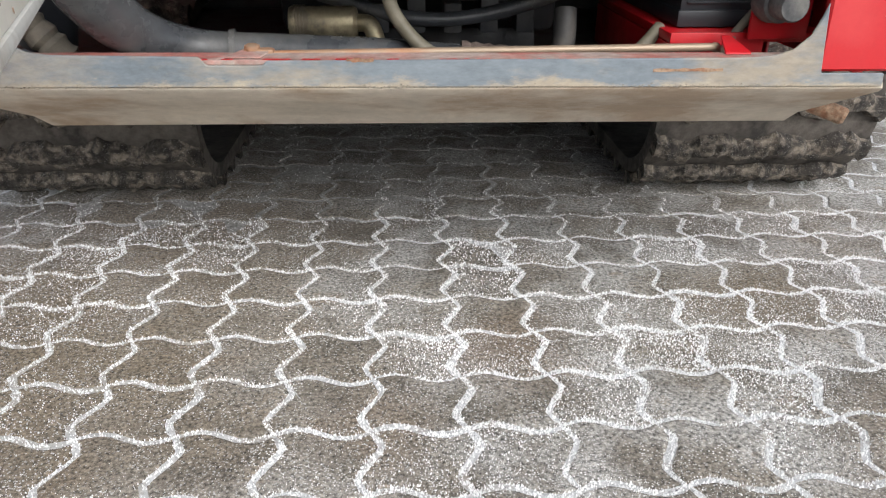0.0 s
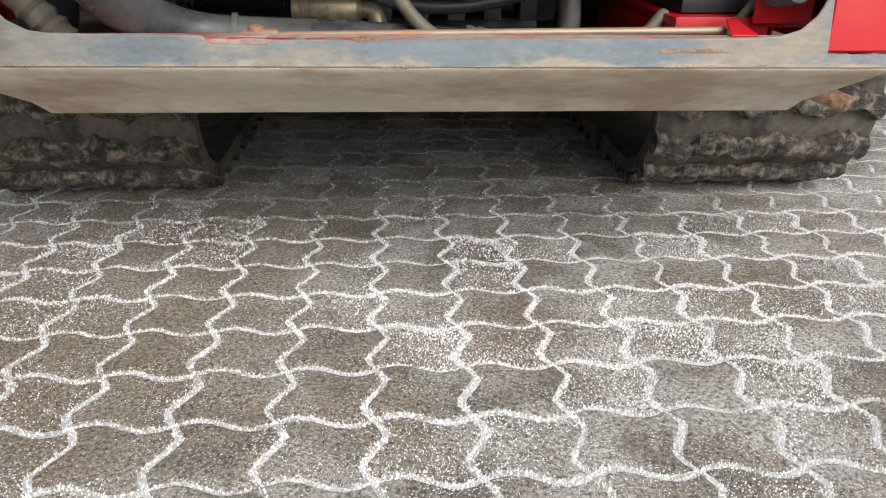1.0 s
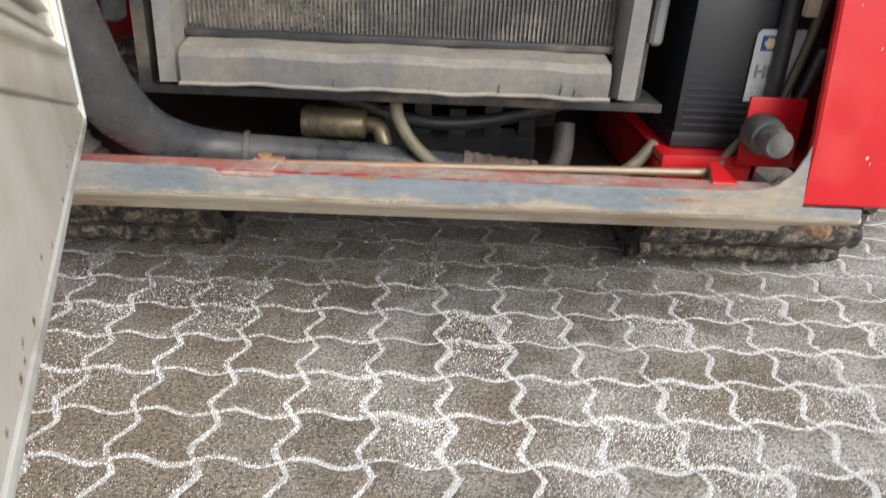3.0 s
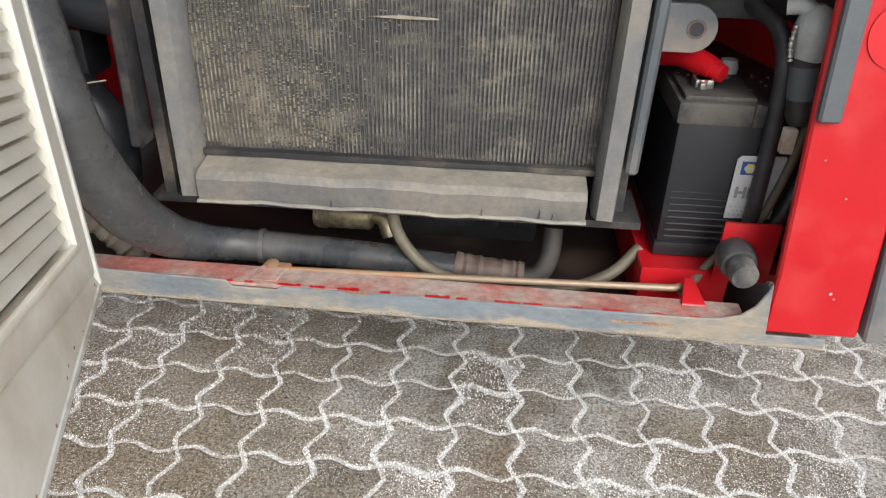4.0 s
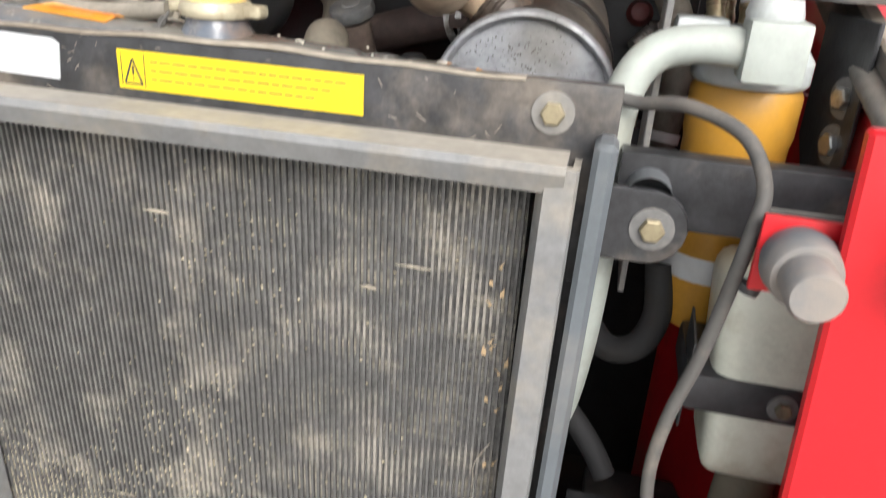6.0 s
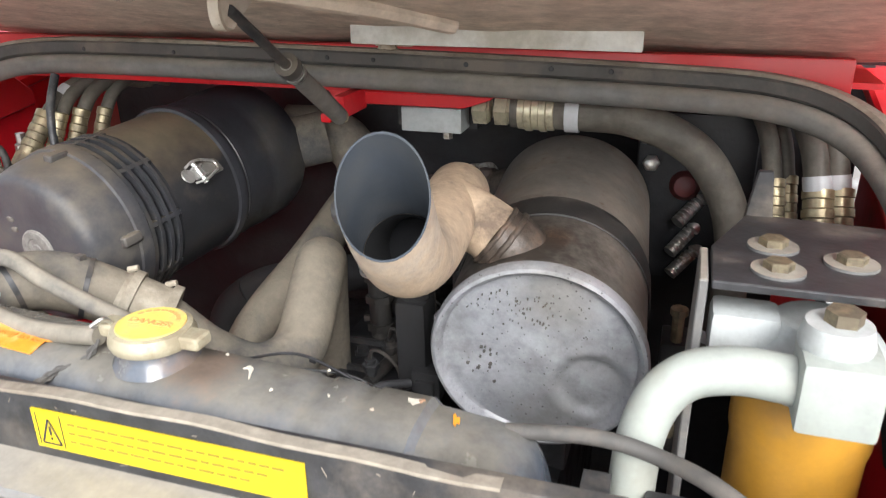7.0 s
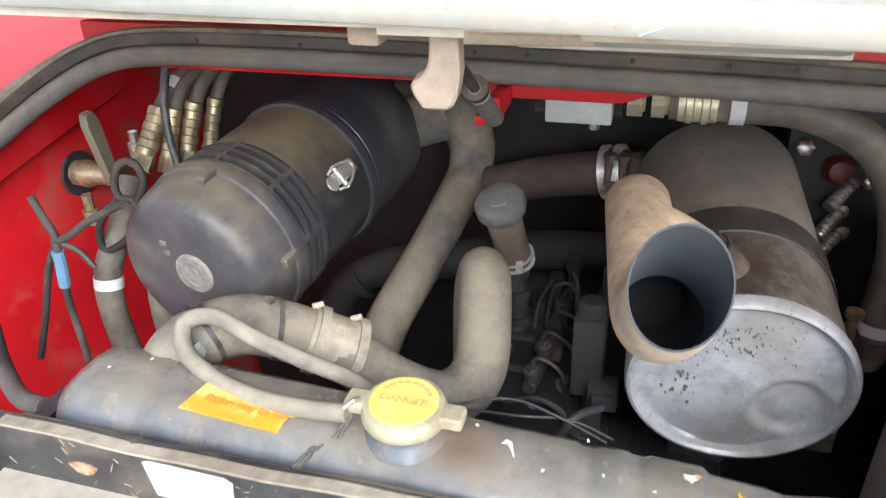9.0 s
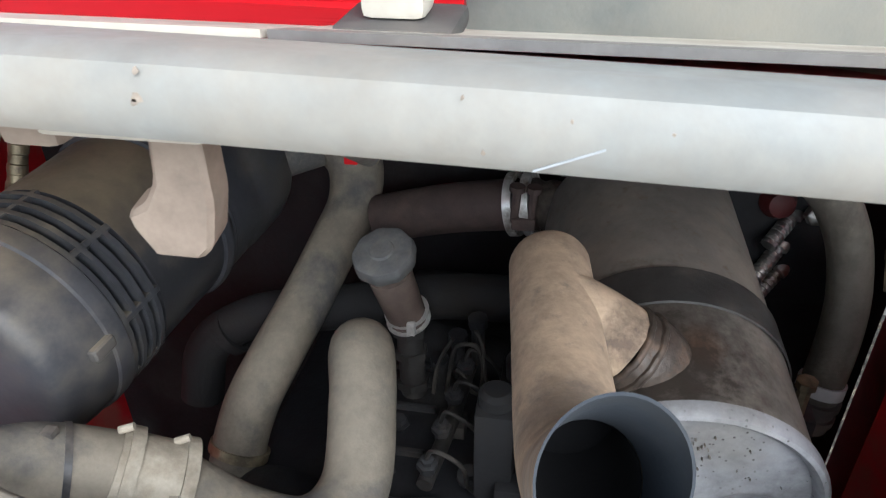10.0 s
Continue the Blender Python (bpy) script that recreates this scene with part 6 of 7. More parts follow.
def manifold_block():
    t = thing("valve_block", (0.1, 1.42, 1.30), "grey aluminium hydraulic block under the flange", "valve block")
    part("block", box(0.068, 0.141, 1.408, 1.445, 1.308, 1.337, 0.002), M_CAST, t)
    part("plug", lathe([(0.006, 0), (0.006, 0.008), (0, 0.008)], (0.122, 1.418, 1.308), (0, 0, -1), 6), M_CHROME, t)
    part("backing", box(0.05, 0.15, 1.446, 1.47, 1.306, 1.379), M_BLACK, t)
    return t


manifold_block()
t = hose("return_hose", [(0.200, 1.412, 1.339), (0.27, 1.413, 1.339), (0.335, 1.412, 1.335), (0.398, 1.415, 1.306), (0.435, 1.418, 1.255), (0.450, 1.412, 1.20), (0.450, 1.398, 1.155), (0.444, 1.385, 1.105), (0.438, 1.38, 1.06)], 0.0195, M_BROWNHOSE, "thick hydraulic hose arching over the muffler", "hydraulic hose", steps=10, seg=20)
for i, (w, rr) in enumerate(((0.016, 0.0185), (0.006, 0.013), (0.014, 0.0185), (0.006, 0.015))):
    part("nut", lathe([(rr, 0), (rr, w), (0.010, w)], (0.157 + i * 0.0125, 1.412, 1.339), (1, 0, 0), 6), M_ZINC, t, "yellow-zinc nut")
part("ferrule", lathe([(0.015, 0)] + [p for i in range(5) for p in ((0.0225 if i % 2 else 0.0208, 0.008 * i), (0.0225 if i % 2 else 0.0208, 0.008 * i + 0.0068), (0.0195, 0.008 * i + 0.0076))] + [(0.015, 0.040)], (0.209, 1.412, 1.339), (1, 0, 0), 28), M_ZINC, t, "crimped ferrule")
part("tag", ring((0.268, 1.413, 1.339), (1, 0, 0), 0.0195, 0.0215, 0.015), M_LABEL_W, t, "white hose tag")
part("lower_band", ring((0.4437, 1.3845, 1.102), (0.12, 0.2, 1), 0.0195, 0.022, 0.013), M_LABEL_W, t, "white band")
part("lower_ferrule", lathe([(0.015, 0)] + [p for i in range(4) for p in ((0.0235 if i % 2 else 0.021, 0.009 * i), (0.0235 if i % 2 else 0.021, 0.009 * i + 0.0076), (0.019, 0.009 * i + 0.0086))] + [(0.015, 0.036)], (0.439, 1.381, 1.055), (0.10, 0.06, 1), 28), M_BAND, t)
for k, (x, y, r) in enumerate(((0.475, 1.43, 0.010), (0.490, 1.445, 0.009), (0.515, 1.40, 0.013), (0.535, 1.41, 0.013))):
    crimped_hose([(x + 0.012, y - 0.02, 1.215), (x + 0.008, y, 1.26), (x - 0.002, y + 0.02, 1.315), (x - 0.02, y + 0.06, 1.345), (x - 0.05, y + 0.12, 1.35)], r, "hydraulic hose with a crimped end near the corner", "hoses in the corner of the bay", 0.35 if k > 1 else None)
t = thing("hydraulic_valve", (0.40, 1.46, 1.14), "dark valve bank with small zinc fittings", "valve")
part("bank", box(0.335, 0.47, 1.49, 1.58, 1.12, 1.33, 0.01), M_ENGINE, t)
part("dome", lathe([(0, 0.022), (0.012, 0.018), (0.018, 0.0)], (0.393, 1.488, 1.244), (0, -1, 0.2), 20), M_DOME, t)
for a, b in (((0.389, 1.47, 1.203), (0.416, 1.50, 1.229)), ((0.384, 1.47, 1.164), (0.411, 1.50, 1.192)), ((0.387, 1.47, 1.136), (0.418, 1.50, 1.165))):
    d = Vector(b) - Vector(a)
    prof = [(0, 0)]
    for q in range(7):
        prof += [(0.0082, 0.0055 * q), (0.0082, 0.0055 * q + 0.003), (0.0066, 0.0055 * q + 0.0032), (0.0066, 0.0055 * q + 0.0052)]
    part("fitting", lathe(prof + [(0.010, 0.040), (0.010, 0.050), (0, 0.050)], a, d, 16), M_CHROME, t, "ribbed zinc fitting")
for x, z in ((0.420, 1.262), (0.428, 1.232), (0.352, 1.268), (0.345, 1.30)):
    part("fitting_nut", lathe([(0.010, 0), (0.010, 0.012), (0.007, 0.014), (0, 0.016)], (x, 1.488, z), (0.1, -0.9, 0.3), 6), M_CHROME, t)
t = thing("corner_plug", (0.405, 1.36, 1.02), "small studs and brackets beside the muffler", "bracket")
part("bracket", box(0.385, 0.415, 1.30, 1.345, 0.98, 1.13, 0.003), M_BLACK, t)
part("stud", lathe([(0.006, 0), (0.006, 0.03), (0.009, 0.031), (0.009, 0.038), (0, 0.038)], (0.40, 1.31, 1.13), (0, 0, 1), 8), M_BRASS, t)
part("low_nut", lathe([(0.011, 0), (0.011, 0.012), (0, 0.014)], (0.40, 1.298, 1.03), (0, -1, 0.4), 6), M_BRASS, t)


# ---- filter group on the other side ----
def hydraulic_filter():
    t = thing("spin_on_filter", (0.478, 1.09, 0.985), "ochre yellow spin-on filter under a grey cast head", "filter")
    part("canister", lathe([(0, 0), (0.028, 0.001), (0.040, 0.008), (0.0455, 0.022), (0.0460, 0.19), (0.0480, 0.20), (0.0480, 0.235), (0.0445, 0.242)], (0.486, 1.10, 0.985), (0, 0, 1), 40), M_YELLOW, t)
    part("canister_label", lathe([(0.0462, 0.060), (0.0463, 0.085)], (0.486, 1.10, 0.985), (0, 0, 1), 40), M_LABEL_W, t, "worn white band on the filter")
    part("head", lathe([(0.047, 0), (0.050, 0.004), (0.050, 0.022), (0.040, 0.036), (0.028, 0.046), (0, 0.046)], (0.486, 1.10, 1.228), (0, 0, 1), 32), M_CAST, t, "grey cast filter head")
    part("port_block", box(0.464, 0.510, 1.005, 1.05, 1.241, 1.288, 0.004), M_PALE, t, "pale painted port block")
    part("boss", lathe([(0.020, 0), (0.022, 0.006), (0.019, 0.018), (0, 0.018)], (0.484, 1.035, 1.285), (0, 0, 1), 24), M_CAST, t)
    part("port_plug", lathe([(0.011, 0), (0.011, 0.008), (0, 0.009)], (0.486, 1.036, 1.303), (0, 0, 1), 6), M_BRASS, t)
    part("side_boss", box(0.415, 0.46, 1.075, 1.11, 1.245, 1.28, 0.006), M_CAST, t)
    return t


hydraulic_filter()
hose("pale_pipe", [(0.466, 1.028, 1.264), (0.43, 1.030, 1.264), (0.40, 1.028, 1.254), (0.382, 1.020, 1.228), (0.376, 1.010, 1.18), (0.378, 1.005, 1.08), (0.374, 1.005, 0.98), (0.362, 1.01, 0.90), (0.335, 1.03, 0.84)], 0.0155, M_PALE, "pale green pipe bending down behind the radiator", "pipe", steps=10, seg=20)


def filter_bracket():
    t = thing("filter_bracket", (0.47, 1.12, 1.24), "dark angled mounting plate with large bolts", "bracket")
    part("top_plate", plate([(0.412, 1.065), (0.530, 1.065), (0.545, 1.20), (0.440, 1.21), (0.412, 1.13)], lambda u, v: Vector((u, v, 1.302)), Vector((0, 0, 0.006)), 0.001), M_BLACK, t)
    part("side_plate", plate([(1.065, 1.02), (1.165, 1.02), (1.168, 1.17), (1.138, 1.255), (1.125, 1.308), (1.065, 1.308)], lambda u, v: Vector((0.404, u, v)), Vector((0.006, 0, 0)), 0.001), M_RAIL, t, "worn edge plate")
    part("rear_tab", plate([(0.437, 1.30), (0.460, 1.30), (0.455, 1.345), (0.444, 1.345)], lambda u, v: Vector((u, 1.205, v)), Vector((0, 0.006, 0)), 0.001), M_BLACK, t)
    for p in ((0.454, 1.093, 1.309), (0.454, 1.137, 1.309), (0.502, 1.118, 1.309)):
        bolt(t, p, (0, 0, 1), 0.010, M_BRASS, "rusty hex bolt")
    part("wall_arm", box(0.53, 0.60, 1.08, 1.19, 1.301, 1.3075), M_BLACK, t)
    return t


filter_bracket()


def hinge_arm(z0, z1, x_lug, bolt_z, label, big):
    t = thing("steel_bracket", (0.45, 0.96, z0), label, "bracket", "radiator brackets")
    part("arm", box(0.385, 0.585 if big else 0.56, 0.975, 1.0, z0, z1, 0.002), M_BLACK, t)
    lug = plate([(0.36, bolt_z - 0.030), (x_lug, bolt_z - 0.030)] + [(x_lug + 0.030 * math.cos(a), bolt_z + 0.030 * math.sin(a)) for a in [radians(d) for d in range(-80, 81, 20)]] + [(x_lug, bolt_z + 0.030), (0.36, bolt_z + 0.030)],
                lambda u, v: Vector((u, 0.944, v)), Vector((0, 0.010, 0)), 0.001)
    part("lug", lug, M_FENDER if not big else M_BLACK, t, "rounded steel lug")
    if big:
        bolt(t, (x_lug + 0.003, 0.943, bolt_z), (0, -1, 0), 0.0098, M_BRASS, "large zinc bolt with a washer")
        part("spacer", lathe([(0.018, 0), (0.018, 0.03)], (x_lug - 0.003, 0.975, bolt_z + 0.022), (0, -1, 0), 20), M_FENDER, t)
        part("arm_slot", box(0.50, 0.57, 0.971, 0.9755, z0 + 0.018, z0 + 0.030, 0.002), M_SEAL, t)
    else:
        part("hole", lathe([(0, 0.0006), (0.009, 0.0006), (0.009, 0)], (x_lug + 0.004, 0.9435, bolt_z), (0, -1, 0), 20), M_INK, t)
        part("hole_sleeve", ring((x_lug + 0.004, 0.9436, bolt_z), (0, -1, 0), 0.009, 0.012, 0.002), M_SLEEVE, t)
    part("wall_tab", box(0.578 if big else 0.555, 0.60, 0.95, 1.01, z0 - 0.01, z1 + 0.01, 0.002), M_BLACK, t)
    return t


hinge_arm(1.125, 1.185, 0.412, 1.135, "black steel bracket bolted beside the radiator", True)
hinge_arm(0.76, 0.82, 0.418, 0.752, "grey steel lug bracket above the battery", False)


def overflow_bottle():
    t = thing("overflow_bottle", (0.545, 1.0, 0.925), "cloudy pale plastic coolant bottle held by a black strap", "bottle")
    bm = box(0.470, 0.590, 0.955, 1.05, 0.900, 1.098, 0.024, None, 4)
    for v in bm.verts:
        if v.co.z < 0.965:
            v.co.x = 0.545 + (v.co.x - 0.545) * 0.74 + 0.004
        if v.co.z > 1.06:
            v.co.x = 0.548 + (v.co.x - 0.548) * 0.86
    part("bottle", bm, M_BOTTLE, t)
    part("neck", lathe([(0.016, 0), (0.016, 0.02)], (0.540, 1.0, 1.095), (0, 0, 1), 20), M_BOTTLE, t)
    part("cap", lathe([(0.020, 0), (0.021, 0.003), (0.021, 0.016), (0, 0.018)], (0.540, 1.0, 1.11), (0, 0, 1), 16), M_FENDER, t)
    part("strap", box(0.466, 0.594, 0.951, 1.053, 0.972, 1.008, 0.006), M_BLACK, t, "black rubber strap")
    bolt(t, (0.545, 0.950, 0.990), (0, -1, 0), 0.007)
    part("side_patch", plate([(0.965, 0.945), (1.01, 0.95), (1.015, 1.04), (0.965, 1.03)], lambda u, v: Vector((0.4685, u, v)), Vector((0.002, 0, 0)), 0.0), M_BLACK, t, "peeling black tape")
    part("stand", tube([(0.545, 1.0, 0.79), (0.548, 1.0, 0.93)], [0.028, 0.026], 18, 4), M_OLIVE, t, "dusty brown support")
    return t


overflow_bottle()
h = hose("grey_breather_line", [(0.296, 0.985, 1.222), (0.33, 0.988, 1.225), (0.36, 0.990, 1.225), (0.392, 0.985, 1.222), (0.426, 0.955, 1.229), (0.463, 0.925, 1.219), (0.479, 0.905, 1.191), (0.476, 0.895, 1.158), (0.463, 0.89, 1.07), (0.448, 0.89, 1.00), (0.444, 0.89, 0.94), (0.454, 0.885, 0.885), (0.475, 0.885, 0.865)], 0.0054, M_BAND, "grey rubber line hanging beside the radiator", "hose", steps=9)
part("line_clip", ring((0.482, 0.8935, 1.120), (0.35, 0, 1), 0.0062, 0.0086, 0.006), M_BLACK, h, "black clip holding the line")


def red_bracket():
    t = thing("latch_bracket", (0.50, 0.88, 0.84), "red folded latch bracket with chipped paint", "bracket")
    prof = [(0.445, 0.880), (0.449, 0.874), (0.487, 0.872), (0.492, 0.876), (0.494, 0.866), (0.500, 0.860), (0.556, 0.862), (0.556, 0.868), (0.502, 0.866), (0.497, 0.884), (0.485, 0.880), (0.452, 0.882)]
    bm = bmesh.new()
    rows = [[bm.verts.new((x, y, z)) for x, y in prof] for z in (0.832, 0.908)]
    k = len(prof)
    for j in range(k):
        bm.faces.new((rows[0][j], rows[0][(j + 1) % k], rows[1][(j + 1) % k], rows[1][j]))
    bm.faces.new(rows[0])
    bm.faces.new(rows[1])
    part("folded_plate", bm, M_RED, t)
    part("chip", plate([(0.451, 0.836), (0.455, 0.834), (0.459, 0.837), (0.458, 0.842), (0.460, 0.846), (0.455, 0.845), (0.452, 0.841)], lambda u, v: Vector((u, 0.8728, v)), Vector((0, 0.0006, 0))), M_FLANGE, t, "worn paint chip")
    part("web", box(0.545, 0.60, 0.862, 0.92, 0.84, 0.90, 0.002), M_RED_IN, t)
    return t


red_bracket()


def fuel_filter():
    t = thing("fuel_filter", (0.545, 0.885, 0.66), "small fuel filter with a grey head and clear bowl", "filter")
    part("head", lathe([(0.017, 0), (0.021, 0.006), (0.021, 0.045), (0.016, 0.058), (0.008, 0.064), (0, 0.064)], (0.545, 0.888, 0.735), (-0.12, 0.05, 1), 24), M_CAST, t, "grey cast head")
    part("inlet", tube([(0.540, 0.888, 0.785), (0.525, 0.893, 0.795), (0.508, 0.90, 0.793)], 0.010, 14, 5), M_CAST, t)
    part("bowl", lathe([(0, 0), (0.013, 0.002), (0.018, 0.012), (0.0185, 0.085)], (0.552, 0.885, 0.655), (-0.12, 0.05, 1), 24), M_BLACK, t, "dark bowl with a blue label")
    part("bowl_label", lathe([(0.0190, 0.035), (0.0190, 0.075)], (0.552, 0.885, 0.655), (-0.12, 0.05, 1), 24), M_STRIP, t)
    part("spring_clip", tube([(0.518, 0.885, 0.775), (0.516, 0.882, 0.755), (0.520, 0.882, 0.735)], 0.003, 8, 8, True, 0.3), M_CHROME, t)
    part("mount", box(0.555, 0.60, 0.88, 0.90, 0.745, 0.775, 0.003), M_CAST, t)
    part("connector", box(0.532, 0.548, 0.868, 0.882, 0.622, 0.655, 0.003), M_CREAM, t, "cream plug connector")
    return t


fuel_filter()
hose("black_elbow_hose", [(0.37, 1.10, 0.98), (0.40, 1.07, 0.955), (0.43, 1.06, 0.965), (0.445, 1.065, 1.0), (0.44, 1.08, 1.05)], 0.014, M_DARKRUB, "black hose behind the yellow filter")
hose("black_elbow_hose", [(0.36, 1.05, 0.90), (0.40, 1.03, 0.86), (0.42, 1.02, 0.83)], 0.012, M_DARKRUB, "black hose stub behind the bracket")

# left of the radiator
h = hose("air_duct", [(-0.56, 1.06, 0.755), (-0.49, 1.01, 0.752), (-0.42, 0.975, 0.745), (-0.35, 0.965, 0.735), (-0.31, 0.97, 0.725)], 0.029, M_BATTERY, "black plastic duct beside the radiator", "duct", seg=20)
part("duct_collar", ring((-0.475, 1.003, 0.751), (0.9, -0.42, 0), 0.027, 0.034, 0.022), M_BATTERY, h)
h = hose("lower_elbow", [(-0.50, 1.05, 0.575), (-0.455, 1.00, 0.610), (-0.410, 0.972, 0.605), (-0.382, 0.966, 0.565), (-0.382, 0.97, 0.515), (-0.395, 0.98, 0.465), (-0.41, 0.99, 0.41)], 0.036, M_BATTERY, "large black elbow duct in the corner", "duct", seg=24)
part("elbow_seam", ring((-0.383, 0.968, 0.535), (0.1, 0, 1), 0.034, 0.0385, 0.005), M_BATTERY, h)
part("elbow_seam", ring((-0.390, 0.974, 0.488), (0.22, -0.15, 1), 0.034, 0.0395, 0.007), M_BATTERY, h)
t = thing("terminal_stud", (-0.45, 1.0, 0.62), "small brass terminals on a black mount", "terminal")
part("mount", join(box(-0.52, -0.40, 0.985, 1.06, 0.63, 0.705, 0.012), box(-0.47, -0.42, 0.972, 0.99, 0.70, 0.735, 0.006)), M_BATTERY, t)
for p in ((-0.437, 0.962, 0.721), (-0.424, 0.966, 0.683)):
    part("stud", lathe([(0.012, 0), (0.012, 0.006), (0.008, 0.007), (0.008, 0.016), (0.005, 0.017), (0.005, 0.024), (0, 0.024)], p, (0, -1, 0.2), 6), M_BRASS, t)
    part("stud_washer", ring(p, (0, -1, 0.2), 0.008, 0.016, 0.002), M_CHROME, t)
hose("thin_wire", [(-0.47, 0.955, 0.600), (-0.43, 0.945, 0.622), (-0.39, 0.940, 0.640), (-0.350, 0.935, 0.650)], 0.0011, M_CREAM, "thin pale wire across the gap", "wire")
hose("harness_sleeve", [(-0.53, 1.10, 0.98), (-0.50, 1.06, 0.90), (-0.49, 1.04, 0.82), (-0.48, 1.03, 0.75)], 0.014, M_BLACK, "black braided harness sleeve", "cable")
hose("corrugated_hose", [(-0.47, 0.93, 0.56), (-0.43, 0.90, 0.51), (-0.395, 0.89, 0.465), (-0.362, 0.892, 0.425), (-0.335, 0.90, 0.385)], 0.019, M_DUST_HOSE, "tan corrugated hose in the corner of the sill", wobble=0.12, steps=8)

# clutter in the dark between engine and cleaner
for pts, r in (([(-0.237, 1.42, 0.944), (-0.223, 1.44, 1.014), (-0.159, 1.45, 1.06), (-0.059, 1.45, 1.085), (0.057, 1.45, 1.115), (0.154, 1.44, 1.129)], 0.026),
               ([(0.11, 1.12, 1.11), (0.135, 1.10, 1.13), (0.15, 1.11, 1.15), (0.17, 1.14, 1.14)], 0.004),
               ([(0.05, 1.05, 1.195), (0.10, 1.06, 1.205), (0.14, 1.055, 1.20), (0.18, 1.05, 1.185)], 0.0013), ([(0.05, 1.055, 1.190), (0.11, 1.05, 1.198), (0.15, 1.06, 1.193), (0.185, 1.06, 1.18)], 0.0013)):
    el = hose("engine_line", pts, r, M_DARKRUB if r > 0.01 else M_BLACK, "thin dark line over the engine", "hose", "lines over the engine")
    pa, pb = Vector(pts[1]), Vector(pts[2])
    part("line_clip", ring((pa + pb) / 2, pb - pa, r * 0.9, r * 1.16, max(0.005, r * 0.5)), M_DARKRUB, el, "dark clip band")
t = thing("injection_pump", (0.16, 1.35, 0.975), "dark injection pump with banjo fittings", "pump")
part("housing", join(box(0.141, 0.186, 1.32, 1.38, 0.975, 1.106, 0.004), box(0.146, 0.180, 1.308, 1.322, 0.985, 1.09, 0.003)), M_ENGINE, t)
part("canister", lathe([(0.0, 0), (0.017, 0), (0.018, 0.02), (0.0135, 0.028), (0.0135, 0.055), (0.011, 0.062), (0, 0.063)], (0.163, 1.345, 1.106), (0, 0, 1), 20), M_BLACK, t)
for i in range(4):
    part("banjo_bolt", lathe([(0.007, 0), (0.007, 0.006), (0.009, 0.007), (0.009, 0.013), (0, 0.014)], (0.146 + 0.011 * i, 1.312 + 0.006 * (i % 2), 1.092), (0, -0.2, 1), 6), M_ENGINE, t)
t = thing("stop_solenoid", (0.158, 1.215, 0.98), "black stop solenoid with a plug beside the muffler", "solenoid")
part("body", join(box(0.134, 0.165, 1.200, 1.236, 1.095, 1.190, 0.004), lathe([(0.0, 0), (0.014, 0), (0.014, 0.012), (0.010, 0.016), (0, 0.016)], (0.1495, 1.218, 1.188), (0, 0, 1), 20)), M_DARKRUB, t)
part("plug", join(box(0.152, 0.182, 1.190, 1.212, 1.088, 1.120, 0.003), box(0.157, 0.177, 1.184, 1.192, 1.094, 1.112, 0.002)), M_DARKRUB, t, "glossy black plug")
part("bracket", box(0.146, 0.166, 1.212, 1.222, 0.975, 1.096, 0.002), M_BLACK, t)
t = thing("belt_cover", (-0.02, 1.15, 0.98), "dark ribbed cover beside the fan shroud", "cover")
part("shell", join(box(-0.05, 0.03, 1.11, 1.16, 0.96, 1.06, 0.012), box(-0.035, 0.015, 1.10, 1.115, 0.98, 1.03, 0.004)), M_ENGINE, t)
part("sensor", lathe([(0.009, 0), (0.009, 0.02), (0.006, 0.022), (0.006, 0.035), (0, 0.036)], (0.0, 1.13, 1.06), (0.1, -0.2, 1), 12), M_CAST, t, "pale sensor plug")

t = thing("wall_bracket", (0.57, 1.10, 1.16), "black bracket plate with two zinc bolts on the red wall", "bracket")
part("plate", plate([(1.06, 1.175), (1.085, 1.150), (1.13, 1.150), (1.15, 1.18), (1.15, 1.29), (1.06, 1.29)], lambda u, v: Vector((0.565 - 0.20 * (u - 1.06), u - 0.01, v)), Vector((0.004, 0.001, 0)), 0.001), M_BLACK, t)
for z in (1.226, 1.186):
    bolt(t, (0.560, 1.075, z), (-0.9, -0.35, 0), 0.010, M_CHROME, "zinc hex bolt")


